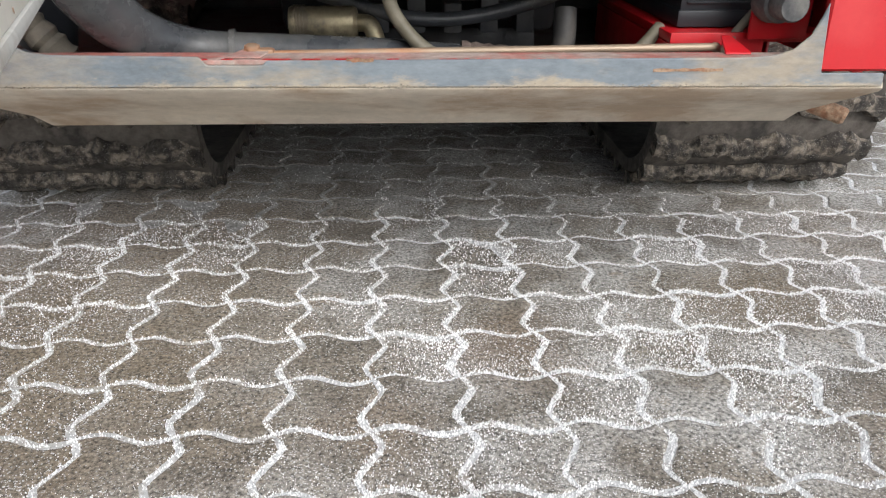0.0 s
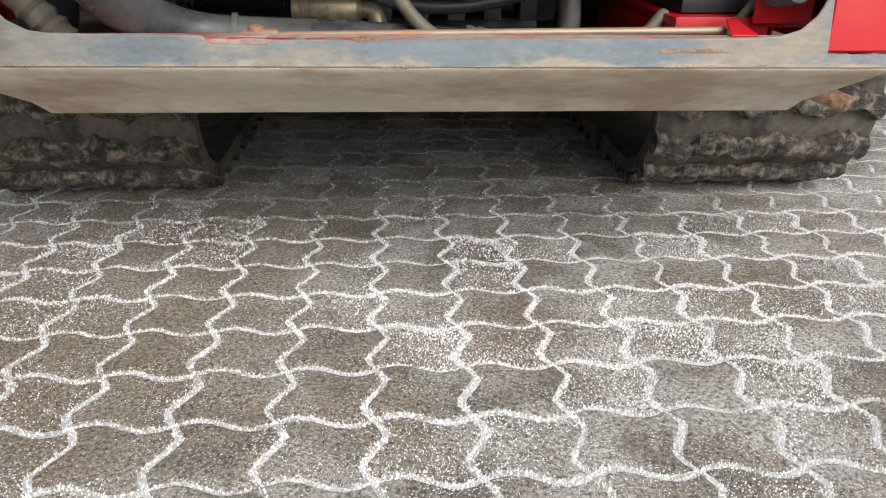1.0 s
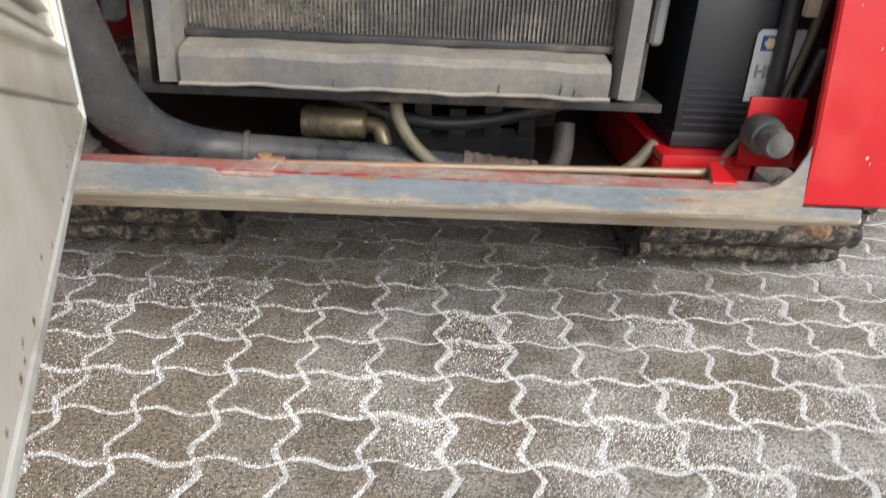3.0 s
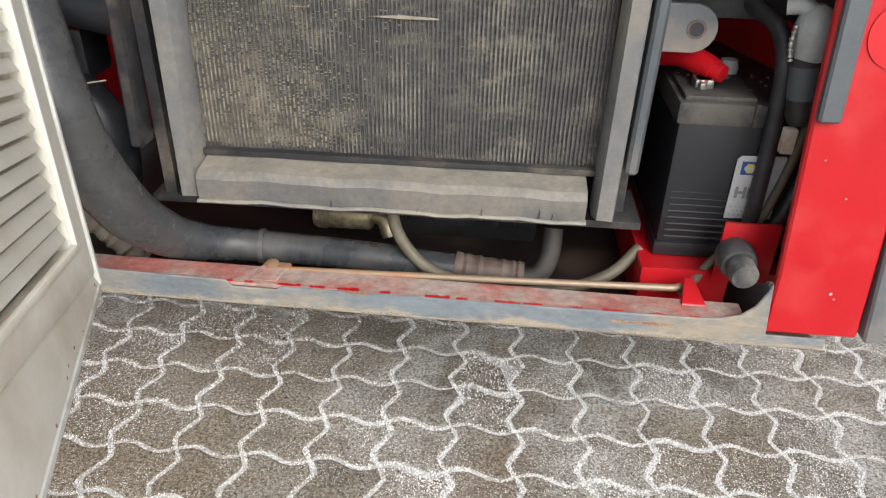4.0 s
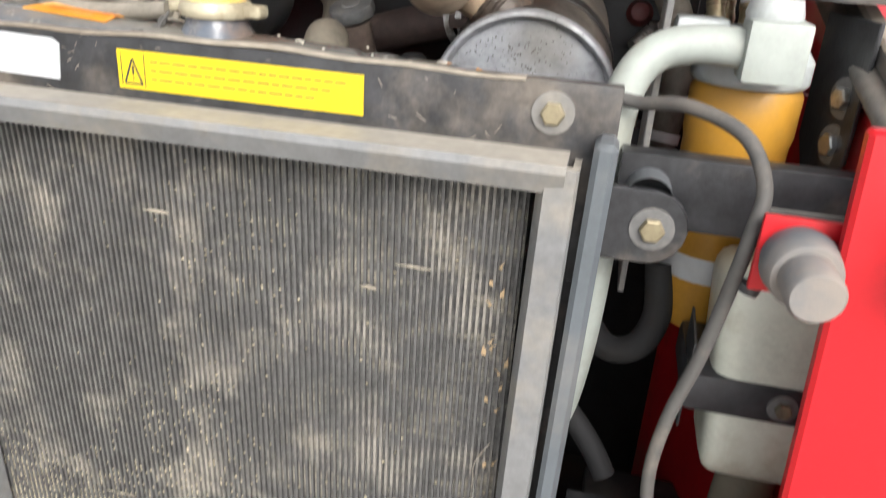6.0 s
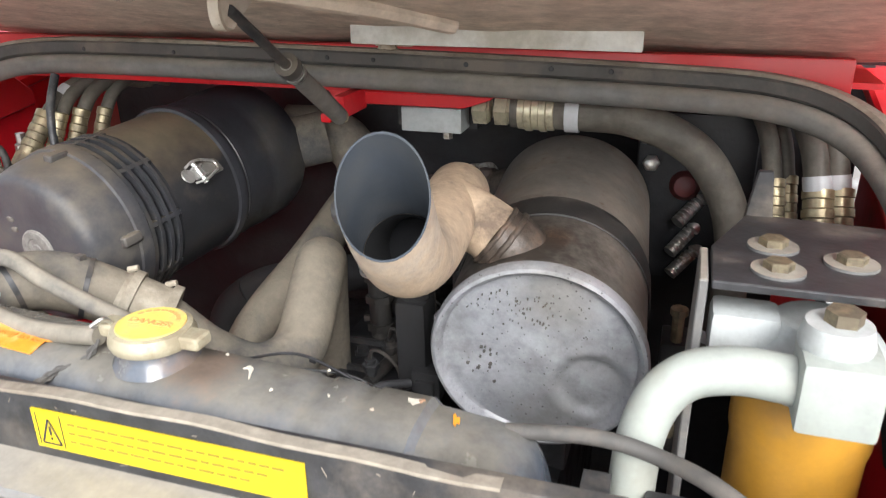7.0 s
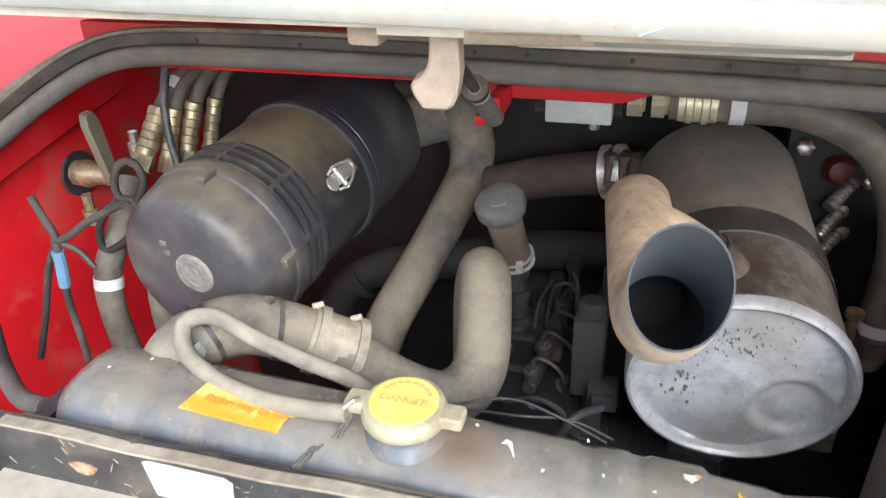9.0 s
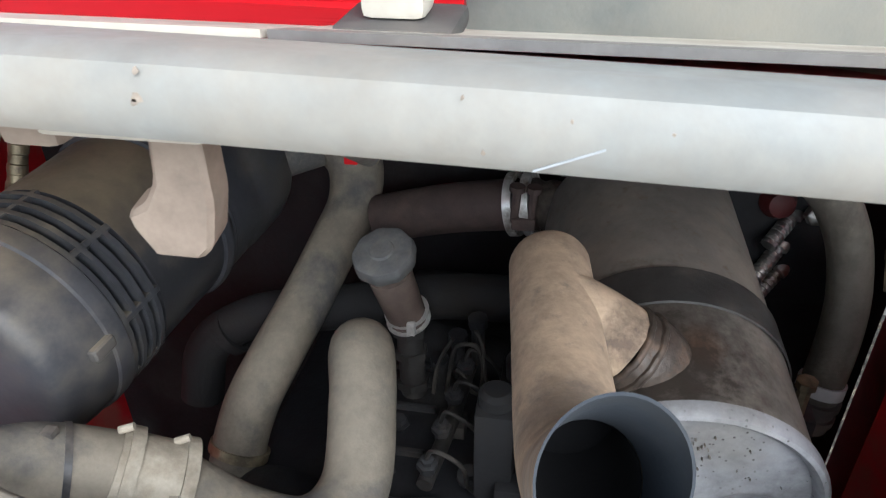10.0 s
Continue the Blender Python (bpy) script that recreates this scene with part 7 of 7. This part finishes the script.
# ---- hood ----
def hood():
    """Lifted engine hood: hinge line at the back, thick lip towards the rear."""
    t = thing("engine_hood", (0.05, 1.46, 1.39), "raised white engine hood with brown foam lining and a steel latch", "engine hood")
    y0, z0, y1, z1 = 0.922, 1.534, 1.50, 1.388
    slope = (z1 - z0) / (y1 - y0)
    low = lambda y: z0 + (y - y0) * slope
    lip = [(0.926, 1.529), (0.919, 1.531), (0.9165, 1.535), (0.9165, 1.543), (0.919, 1.547), (0.925, 1.549), (0.9465, 1.5450), (0.9465, 1.541), (0.930, 1.544), (0.926, 1.541), (0.9255, 1.537), (0.929, 1.533)]
    part("lip", strip(lip, -0.56, 0.66, 20, lambda x: 0.0006 * math.sin(x * 9) - 0.02 * (x - 0.12)), M_LIP, t, "stained white painted hood lip")
    part("skin", strip([(0.947, 1.541), (0.947, 1.5445), (1.50, 1.407), (1.50, 1.403)], -0.555, 0.655, 8, lambda x: -0.02 * (x - 0.12)), M_RED, t, "red painted hood top")
    part("lining", strip([(0.955, low(0.955) + 0.014), (0.955, low(0.955) - 0.001), (1.18, low(1.18) - 0.002), (1.485, low(1.485)), (1.485, low(1.485) + 0.018)], -0.53, 0.63, 30, lambda x: 0.0015 * math.sin(x * 23) + 0.001 * math.sin(x * 57)), M_FOAM, t, "dusty brown foam lining")
    part("inner_frame", box(0.058, 0.342, 1.300, 1.312, 1.420, 1.4385, 0.001, None), M_WHITE, t, "pale inner frame strip")
    part("inner_lip", strip([(0.930, 1.534), (0.930, 1.528), (0.962, 1.520), (0.962, 1.526)], -0.54, 0.64, 8), M_CREAM, t)
    # stains and scratches on the lip
    for x, z, q in ((0.1030, 1.5415, 0.0011), (0.1022, 1.5404, 0.0007), (0.104, 1.5470, 0.0006), (0.168, 1.5465, 0.00035), (0.172, 1.536, 0.0004), (0.188, 1.5435, 0.0003), (0.206, 1.5425, 0.0003), (0.03, 1.538, 0.0006), (0.30, 1.539, 0.0005), (0.262, 1.5455, 0.0003)):
        out = [(q * math.cos(a) * (1 + 0.35 * math.sin(3 * a + x * 90)), q * 1.3 * math.sin(a) * (1 + 0.3 * math.sin(2 * a + z * 800))) for a in [2 * math.pi * j / 11 for j in range(11)]]
        part("stain", plate(out, lambda u, v: Vector((x + u, 0.9164, z + v - 0.02 * (x - 0.12))), Vector((0, 0.0003, 0))), M_STAIN, t, "small brown stain")
    part("scratch", box(-0.007, 0.007, -0.0002, 0.0002, -0.0002, 0.0002, 0, Matrix.Translation((0.188, 0.9164, 1.5345)) @ Matrix.Rotation(radians(-22), 4, "Y")), M_FAINT, t)
    # latch hook and its bracket
    la = part("latch", plate([(0.004, 0), (0.022, 0), (0.0225, -0.030), (0.020, -0.043), (0.016, -0.047), (0.003, -0.047), (-0.002, -0.039), (-0.003, -0.034), (0.003, -0.031), (0.007, -0.024), (0.008, -0.012)], lambda u, v: Vector((0.077 + u, 0.943 - 0.012 * v, 1.532 + v)), Vector((0.0, 0.012, 0.002)), 0.0015), M_LATCH, t, "dusty tan striker hook")
    part("latch_foot", box(0.062, 0.105, 0.935, 0.975, 1.523, 1.531, 0.002), M_CREAM, la)
    part("latch_block", box(0.043, 0.060, 0.944, 0.962, 1.515, 1.530, 0.003), M_LATCH, t)
    # strut bracket
    part("bracket_arch", ring((0.046, 1.098, 1.470), (1, 0.25, 0), 0.012, 0.017, 0.008), M_CREAM, t)
    part("strut_bracket", plate([(0, 0), (0.06, 0.0), (0.02, -0.034), (0.0, -0.034)], lambda u, v: Vector((0.047, 1.085 + u, 1.492 - u * 0.25 + v)), Vector((0.004, 0, 0)), 0.001), M_CREAM, t, "cream strut bracket")
    part("stiffener", tube([(0.055, 1.09, 1.487), (0.13, 1.17, 1.467), (0.18, 1.25, 1.446)], 0.009, 8, 5), M_FOAM, t)
    # on top of the hood
    tz = lambda y: 1.5445 - (y - 0.947) * 0.2486
    part("rubber_trim", strip([(0.949, tz(0.949) + 0.0005), (0.949, tz(0.949) + 0.003), (0.964, tz(0.964) + 0.003), (0.964, tz(0.964) + 0.0005)], 0.118, 0.60, 6), M_SEAL, t, "black rubber trim strip")
    part("dust_band", strip([(0.9475, tz(0.9475) + 0.001), (0.9475, tz(0.9475) + 0.003), (0.985, tz(0.985) + 0.003), (0.985, tz(0.985) + 0.001)], -0.55, 0.117, 6), M_CREAM, t, "tan dusty sealing strip")
    part("dust_band", strip([(0.9645, tz(0.9645) + 0.001), (0.9645, tz(0.9645) + 0.003), (1.02, tz(1.02) + 0.003), (1.02, tz(1.02) + 0.001)], 0.118, 0.60, 6), M_CREAM, t, "tan dusty sealing strip")
    part("bolt_boss", lathe([(0.011, 0), (0.011, 0.006), (0.007, 0.009), (0, 0.009)], (0.068, 1.376, 1.4035), (0, -1, 0.15), 20), M_CREAM, t, "cream painted bolt head")
    part("bolt_tab", box(0.052, 0.096, 1.3765, 1.379, 1.397, 1.410, 0.001), M_CREAM, t)
    part("hinge_line", tube([(-0.5, 1.487, 1.399), (0.6, 1.487, 1.399)], 0.009, 10, 2), M_FENDER, t)
    return t


hood()


def gas_strut():
    t = thing("gas_strut", (0.029, 1.325, 1.33), "black gas strut holding the hood up", "gas strut")
    a, b = Vector((0.052, 1.100, 1.468)), Vector((0.029, 1.325, 1.340))
    d = b - a
    part("rod", tube([tuple(a), tuple(a + d * 0.45)], 0.0045, 12, 2), M_BLACK, t)
    part("cylinder", tube([tuple(a + d * 0.42), tuple(b)], 0.0095, 16, 2), M_SEAL, t)
    part("collar", ring(a + d * 0.44, d, 0.006, 0.0112, 0.012), M_PLASTIC, t)
    part("crimp_ring", ring(a + d * 0.50, d, 0.009, 0.0106, 0.004), M_CHROME, t, "bright crimped ring")
    part("ball_joint", lathe([(0.007, 0), (0.008, 0.006), (0, 0.012)], b, (1, -0.2, 0.3), 12), M_BRASS, t)
    part("red_cap", box(0.010, 0.022, 1.316, 1.326, 1.334, 1.344, 0.002), M_REDRUB, t)
    part("anchor", box(0.023, 0.036, 1.322, 1.384, 1.338, 1.362, 0.002), M_RED_IN, t, "red anchor plate")
    return t


gas_strut()


def stack_box():
    t = thing("exhaust_shroud", (0.215, 1.07, 1.53), "grey sheet metal shroud standing on the hood", "shroud")
    bm = box(0.153, 0.282, 1.01, 1.11, 1.500, 1.72, 0.006)
    part("shroud_body", bm, M_GREYPLATE, t)
    part("weld_flange", box(0.148, 0.287, 1.004, 1.116, 1.505, 1.5315, 0.003), M_CREAM, t, "dusty weld flange")
    return t


stack_box()
t = thing("grab_post", (0.142, 0.98, 1.5375), "short cream post on a rubber foot", "post")
part("foot", box(0.127, 0.158, 0.966, 0.994, 1.5375, 1.5435, 0.002), M_BAND, t)
part("stub", box(0.133, 0.150, 0.972, 0.988, 1.5435, 1.66, 0.003), M_CREAM, t)


# ---- rear door, swung open ----
def rear_door():
    c = Vector((-0.222, 0.637, 0.534))
    u = Vector((0.346, -1.0, 0.015)).normalized()
    up = Vector((-0.165, 0.213, 1.0)).normalized()
    n = up.cross(u).normalized()
    if n.x < 0:
        n = -n
    w, hgt = 0.78, 0.80
    door_part = lambda *a: part(*a, lean=False)
    t = thing("rear_door", tuple(c), "open cream-white rear door with a louvred inner panel", "loader door")
    place = lambda a, b, k: c + u * a + up * b + n * k
    def slab(a0, a1, b0, b1, k0, k1, bevel=0.003):
        bm = bmesh.new()
        vs = [bm.verts.new(place(a, b, k)) for k in (k0, k1) for a, b in ((a0, b0), (a1, b0), (a1, b1), (a0, b1))]
        for f in ((0, 1, 2, 3), (4, 5, 6, 7), (0, 1, 5, 4), (1, 2, 6, 5), (2, 3, 7, 6), (3, 0, 4, 7)):
            bm.faces.new([vs[i] for i in f])
        bmesh.ops.recalc_face_normals(bm, faces=bm.faces[:])
        soft_edges(bm, bevel, 2)
        return bm
    door_part("skin", slab(0, w, 0, hgt, -0.062, -0.055), M_WHITE, t)
    door_part("edge_flange", slab(-0.004, 0.004, 0, hgt, -0.056, 0.0), M_WHITE, t)
    door_part("bottom_flange", slab(0.005, w, -0.004, 0.004, -0.056, 0.0), M_WHITE, t)
    fold = lambda a: 0.014 + 0.25 * a
    rail = lambda a: 0.056 + 0.22 * a
    def sheet(corners, k0, k1, bevel=0.0015):
        """A flat piece of the door: corners along its edge and height, with a depth each at the front."""
        bm = bmesh.new()
        m = len(corners)
        front = [bm.verts.new(place(p[0], p[1], k1 + (p[2] if len(p) > 2 else 0.0))) for p in corners]
        back = [bm.verts.new(place(p[0], p[1], k0)) for p in corners]
        bm.faces.new(front)
        bm.faces.new(back[::-1])
        for i in range(m):
            bm.faces.new((front[i], back[i], back[(i + 1) % m], front[(i + 1) % m]))
        bmesh.ops.recalc_face_normals(bm, faces=bm.faces[:])
        soft_edges(bm, bevel, 2)
        return bm
    door_part("lower_panel", sheet([(0.005, 0.004, 0.004), (w, 0.004, 0.004), (w, fold(w)), (0.005, fold(0))], -0.020, -0.006), M_DOOR, t, "smooth bent lower panel")
    door_part("border_panel", sheet([(0.005, fold(0) + 0.001), (w, fold(w) + 0.001), (w, rail(w)), (0.060, rail(0.060)), (0.060, hgt), (0.005, hgt)], -0.018, -0.003), M_DOOR, t)
    door_part("frame_rib", sheet([(0.052, rail(0.052) - 0.004), (w, rail(w) - 0.004), (w, rail(w) + 0.004), (0.061, rail(0.061) + 0.004), (0.061, hgt), (0.052, hgt)], -0.004, 0.002, 0.0012), M_DOOR, t, "raised rib round the louvres")
    door_part("louvre_bed", sheet([(0.062, rail(0.062) + 0.005), (w, rail(w) + 0.005), (w, hgt), (0.062, hgt)], -0.026, -0.016), M_CREAM, t)
    for i in range(33):
        z = 0.012 + 0.0175 * i
        door_part("louvre", sheet([(0.070, rail(0.070) + z, 0.006), (w - 0.02, rail(w - 0.02) + z, 0.006), (w - 0.02, rail(w - 0.02) + z + 0.0125), (0.070, rail(0.070) + z + 0.0125)], -0.0165, -0.009, 0.001), M_DOOR, t)
    stains = []
    for _ in range(60):
        p, q, r = random.uniform(0.0, 0.7), random.uniform(0.0, 1.0) ** 2, random.uniform(0.0006, 0.0022)
        stains.append(lathe([(0, 0.0005), (r, 0.0004), (r * 1.2, 0)], place(p, 0.008 + q * fold(p) * 0.6, -0.0021 - 0.004 * q), n, 7))
    tagged(door_part("rust_speckle", join(*stains), M_RUSTSPOT, t), "small rust stains along the lower edge", kind="stuff")
    # hinge arms back to the chassis
    for b in (0.25, 0.68):
        p = place(0.0, b, -0.05)
        door_part("hinge_arm", tube([tuple(p), tuple(p + Vector((-0.12, 0.03, 0))), (-0.44, 0.70, p.z), (-0.47, 0.79, p.z)], 0.014, 12, 8), M_WHITE, t)
    return t


rear_door()


# ---- small debris caught on the core ----
t = thing("debris", (0.31, 0.912, 0.95), "dry chaff and thin wire caught on the radiator edge", "debris")
for i in range(14):
    z = random.uniform(0.90, 1.13)
    x = 0.311 + random.uniform(-0.012, 0.006)
    part("chaff", plate([(0, 0), (0.002 + 0.002 * random.random(), 0.001), (0.003, 0.004 + 0.006 * random.random()), (0.0004, 0.004)], lambda a, b: Vector((x + a * random.choice((-1, 1)), 0.9105 + 0.002 * a, z + b)), Vector((0, 0.001, 0))), M_CHAFF, t)
part("wire", tube([(0.312, 0.908, 0.93), (0.300, 0.905, 0.905), (0.302, 0.905, 0.87), (0.292, 0.907, 0.845)], 0.0007, 6, 5), M_CHROME, t)

# scratches across the fins
t = thing("fin_scratches", (0.05, 0.913, 0.756), "bright bent streaks scraped across the radiator fins", "scratch")
for x0, x1, z, wd in ((0.015, 0.105, 0.757, 0.0040), (-0.09, -0.055, 0.765, 0.0012), (0.115, 0.150, 0.79, 0.0014), (0.19, 0.205, 1.060, 0.003), (0.22, 0.25, 1.085, 0.002), (-0.005, 0.02, 1.10, 0.003)):
    part("streak", plate([(x0, z), ((x0 + x1) / 2, z - wd * 0.4), (x1, z - wd * 0.3), (x1, z + wd * 0.2), ((x0 + x1) / 2, z + wd * 0.7)], lambda a, b: Vector((a, 0.9138, b)), Vector((0, 0.0015, 0))), M_CONN, t)


# dust and chaff packed between the tubes, thickest low at one side and in the middle
rng = np.random.default_rng(11)
ux = np.concatenate([-0.215 + 0.24 * rng.beta(1.0, 2.4, 4200), rng.normal(0.01, 0.045, 260), rng.uniform(-0.215, 0.31, 40), rng.normal(0.07, 0.05, 80)])
uz = np.concatenate([0.575 + 0.26 * rng.beta(1.0, 2.3, 4200), rng.normal(0.83, 0.07, 260), rng.uniform(0.575, 1.165, 40), rng.normal(1.06, 0.06, 80)])
ok = (ux > -0.215) & (ux < 0.31) & (uz > 0.574) & (uz < 1.17)
ux, uz = ux[ok], uz[ok]
pitch = 0.5375 / 95
ux = -0.219 + (np.floor((ux + 0.219) / pitch) + 0.5) * pitch
uz = 0.574 + np.round((uz - 0.574) / 0.0024) * 0.0024 + rng.normal(0, 0.00025, len(uz))
cells = []
for a, b, w, hh in zip(ux.tolist(), uz.tolist(), rng.uniform(0.0013, 0.0026, len(ux)).tolist(), rng.uniform(0.0003, 0.0009, len(ux)).tolist()):
    y = 0.9165 + 0.036 * (1.2 - b)
    cells += [(a - w, y + 0.003, b - hh), (a + w, y + 0.003, b - hh), (a + w, y + 0.003, b + hh), (a - w, y + 0.003, b + hh), (a, y, b)]
tips = [tuple(5 * i + q for q in f) for i in range(len(ux)) for f in ((0, 1, 4), (1, 2, 4), (2, 3, 4), (3, 0, 4))]
clump_mesh = bpy.data.meshes.new("packed_dust")
clump_mesh.from_pydata(cells, [], tips)
clump_mesh.materials.append(M_CLUMP)
tagged(new("packed_dust", clump_mesh), "tan dust and chaff packed between radiator tubes", "dust", kind="stuff")


# ---- pavers ----
PX, PY, X0, Y0 = 0.1187, 0.110, 0.0155, 0.703


def wave(s):
    return math.sin(2 * math.pi * s) * 0.0098


def kink(s):
    """A sharper zigzag for the joints that run away from the machine."""
    a = 2 * math.pi * s
    return (math.sin(a) - 0.09 * math.sin(3 * a)) * 0.0122


def paver_mesh():
    seg, gap = 8, 0.0036
    ringp = []
    for i in range(seg):
        s = i / seg
        ringp.append((s * PX, 0.0 + wave(s)))
    for i in range(seg):
        s = i / seg
        ringp.append((PX - kink(s), s * PY))
    for i in range(seg):
        s = 1 - i / seg
        ringp.append((s * PX, PY + wave(s)))
    for i in range(seg):
        s = 1 - i / seg
        ringp.append((-kink(s), s * PY))
    n = len(ringp)

    def inset(g):
        out = []
        for i in range(n):
            a, b, c = Vector(ringp[i - 1]), Vector(ringp[i]), Vector(ringp[(i + 1) % n])
            d = (c - a).normalized()
            out.append(b + Vector((-d.y, d.x)) * g)
        return out
    me = bpy.data.meshes.new("paver")
    vs = [(p.x, p.y, -0.012) for p in inset(gap)] + [(p.x, p.y, -0.0012) for p in inset(gap + 0.0012)] + [(p.x, p.y, 0.0) for p in inset(gap + 0.0050)]
    vs.append((PX / 2, PY / 2, 0.0002))
    fs = [(2 * n + i, 2 * n + (i + 1) % n, 3 * n) for i in range(n)] + [(k + i, k + (i + 1) % n, k + n + (i + 1) % n, k + n + i) for k in (0, n) for i in range(n)]
    me.from_pydata(vs, [], fs)
    me.materials.append(M_PAVER)
    return me


PAVER = paver_mesh()
tile_v = [v.co.copy() for v in PAVER.vertices]
tile_f = [tuple(p.vertices) for p in PAVER.polygons]
rest_v, rest_f = [], []
for i in range(-34, 36):
    for j in range(-28, 44):
        x, y = X0 + i * PX, Y0 + j * PY
        dz, rx, ry, rz = random.uniform(-0.0008, 0.0010), random.uniform(-0.010, 0.010), random.uniform(-0.010, 0.010), random.uniform(-0.014, 0.014)
        x, y = x + random.uniform(-0.0014, 0.0014), y + random.uniform(-0.0014, 0.0014)
        if -8 <= i < 10 and -3 <= j < 13:
            o = new("paver", PAVER)
            o.parent = pavement
            o.matrix_basis = Matrix.Translation((x, y, dz)) @ Euler((rx, ry, rz)).to_matrix().to_4x4()
        else:
            k = len(rest_v)
            rest_v += [(v.x + x, v.y + y, v.z + dz) for v in tile_v]
            rest_f += [tuple(q + k for q in f) for f in tile_f]
rest = bpy.data.meshes.new("paving")
rest.from_pydata(rest_v, [], rest_f)
rest.materials.append(M_PAVER)
ro = new("outer_pavers", rest)
ro.parent = pavement
tagged(ro, "more of the same wavy pavers further out", kind="stuff")

# loose salt: grains thick along the joints, thinner over the faces, in drifts
rng = np.random.default_rng(7)
COUNT = 700000
gx, gy = rng.uniform(-1.15, 1.35, COUNT), rng.uniform(0.12, 2.3, COUNT)
drift = np.sin(gx * 6.1 + 1.7 * np.sin(gy * 4.3)) + np.sin(gy * 7.7 + 1.9 * np.sin(gx * 3.9)) + 0.8 * np.sin(gx * 17 + gy * 13) + 0.7 * np.sin(gx * 29 - gy * 23)
near = rng.random(COUNT)
bare = 0.75 / (1 + np.exp((gx + 0.22 + 0.25 * np.sin(gy * 5)) / 0.06))
keep = (0.42 * drift - bare + rng.normal(0, 1.3, COUNT) > 0.30) | (near < 0.10)
# pull one part of them to the wavy joints
cell_x, cell_y = (gx - X0) / PX, (gy - Y0) / PY
fx, fy = cell_x - np.floor(cell_x), cell_y - np.floor(cell_y)
spread = rng.normal(0, 0.0036, COUNT)
to_x = near < 0.05
to_y = (near >= 0.05) & (near < 0.10)
gx = np.where(to_x, X0 + np.round(cell_x) * PX - 0.0122 * (np.sin(2 * np.pi * fy) - 0.09 * np.sin(6 * np.pi * fy)) + spread, gx)
gy = np.where(to_y, Y0 + np.round(cell_y) * PY + 0.0098 * np.sin(2 * np.pi * fx) + spread, gy)
keep &= rng.random(COUNT) < 1 / (1 + np.exp((gy - 1.33 - 0.05 * np.sin(gx * 9)) / 0.07)) + 0.1
gx, gy = gx[keep], gy[keep]
COUNT = len(gx)
size = rng.uniform(0.0007, 0.0015, COUNT) * (0.75 + 1.1 * rng.random(COUNT) ** 3)
turn = rng.uniform(0, 2 * np.pi, COUNT)
corner = np.zeros((COUNT, 4, 3))
for q in range(3):
    a = turn + q * 2.094
    corner[:, q, 0], corner[:, q, 1], corner[:, q, 2] = gx + size * np.cos(a), gy + size * np.sin(a), -0.0015
corner[:, 3, 0], corner[:, 3, 1], corner[:, 3, 2] = gx, gy, 0.0006 + size * 0.55
first_v = np.arange(COUNT)[:, None] * 4
faces = np.concatenate([first_v + np.array(f)[None, :] for f in ((0, 1, 3), (1, 2, 3), (2, 0, 3))], axis=0)
grain_mesh = bpy.data.meshes.new("salt_grains")
grain_mesh.from_pydata(corner.reshape(-1, 3).tolist(), [], faces.tolist())
grain_mesh.materials.append(M_GRAIN)
grains = new("salt_grains", grain_mesh)
tagged(grains, "loose white road salt strewn over the pavers", "salt", kind="stuff")
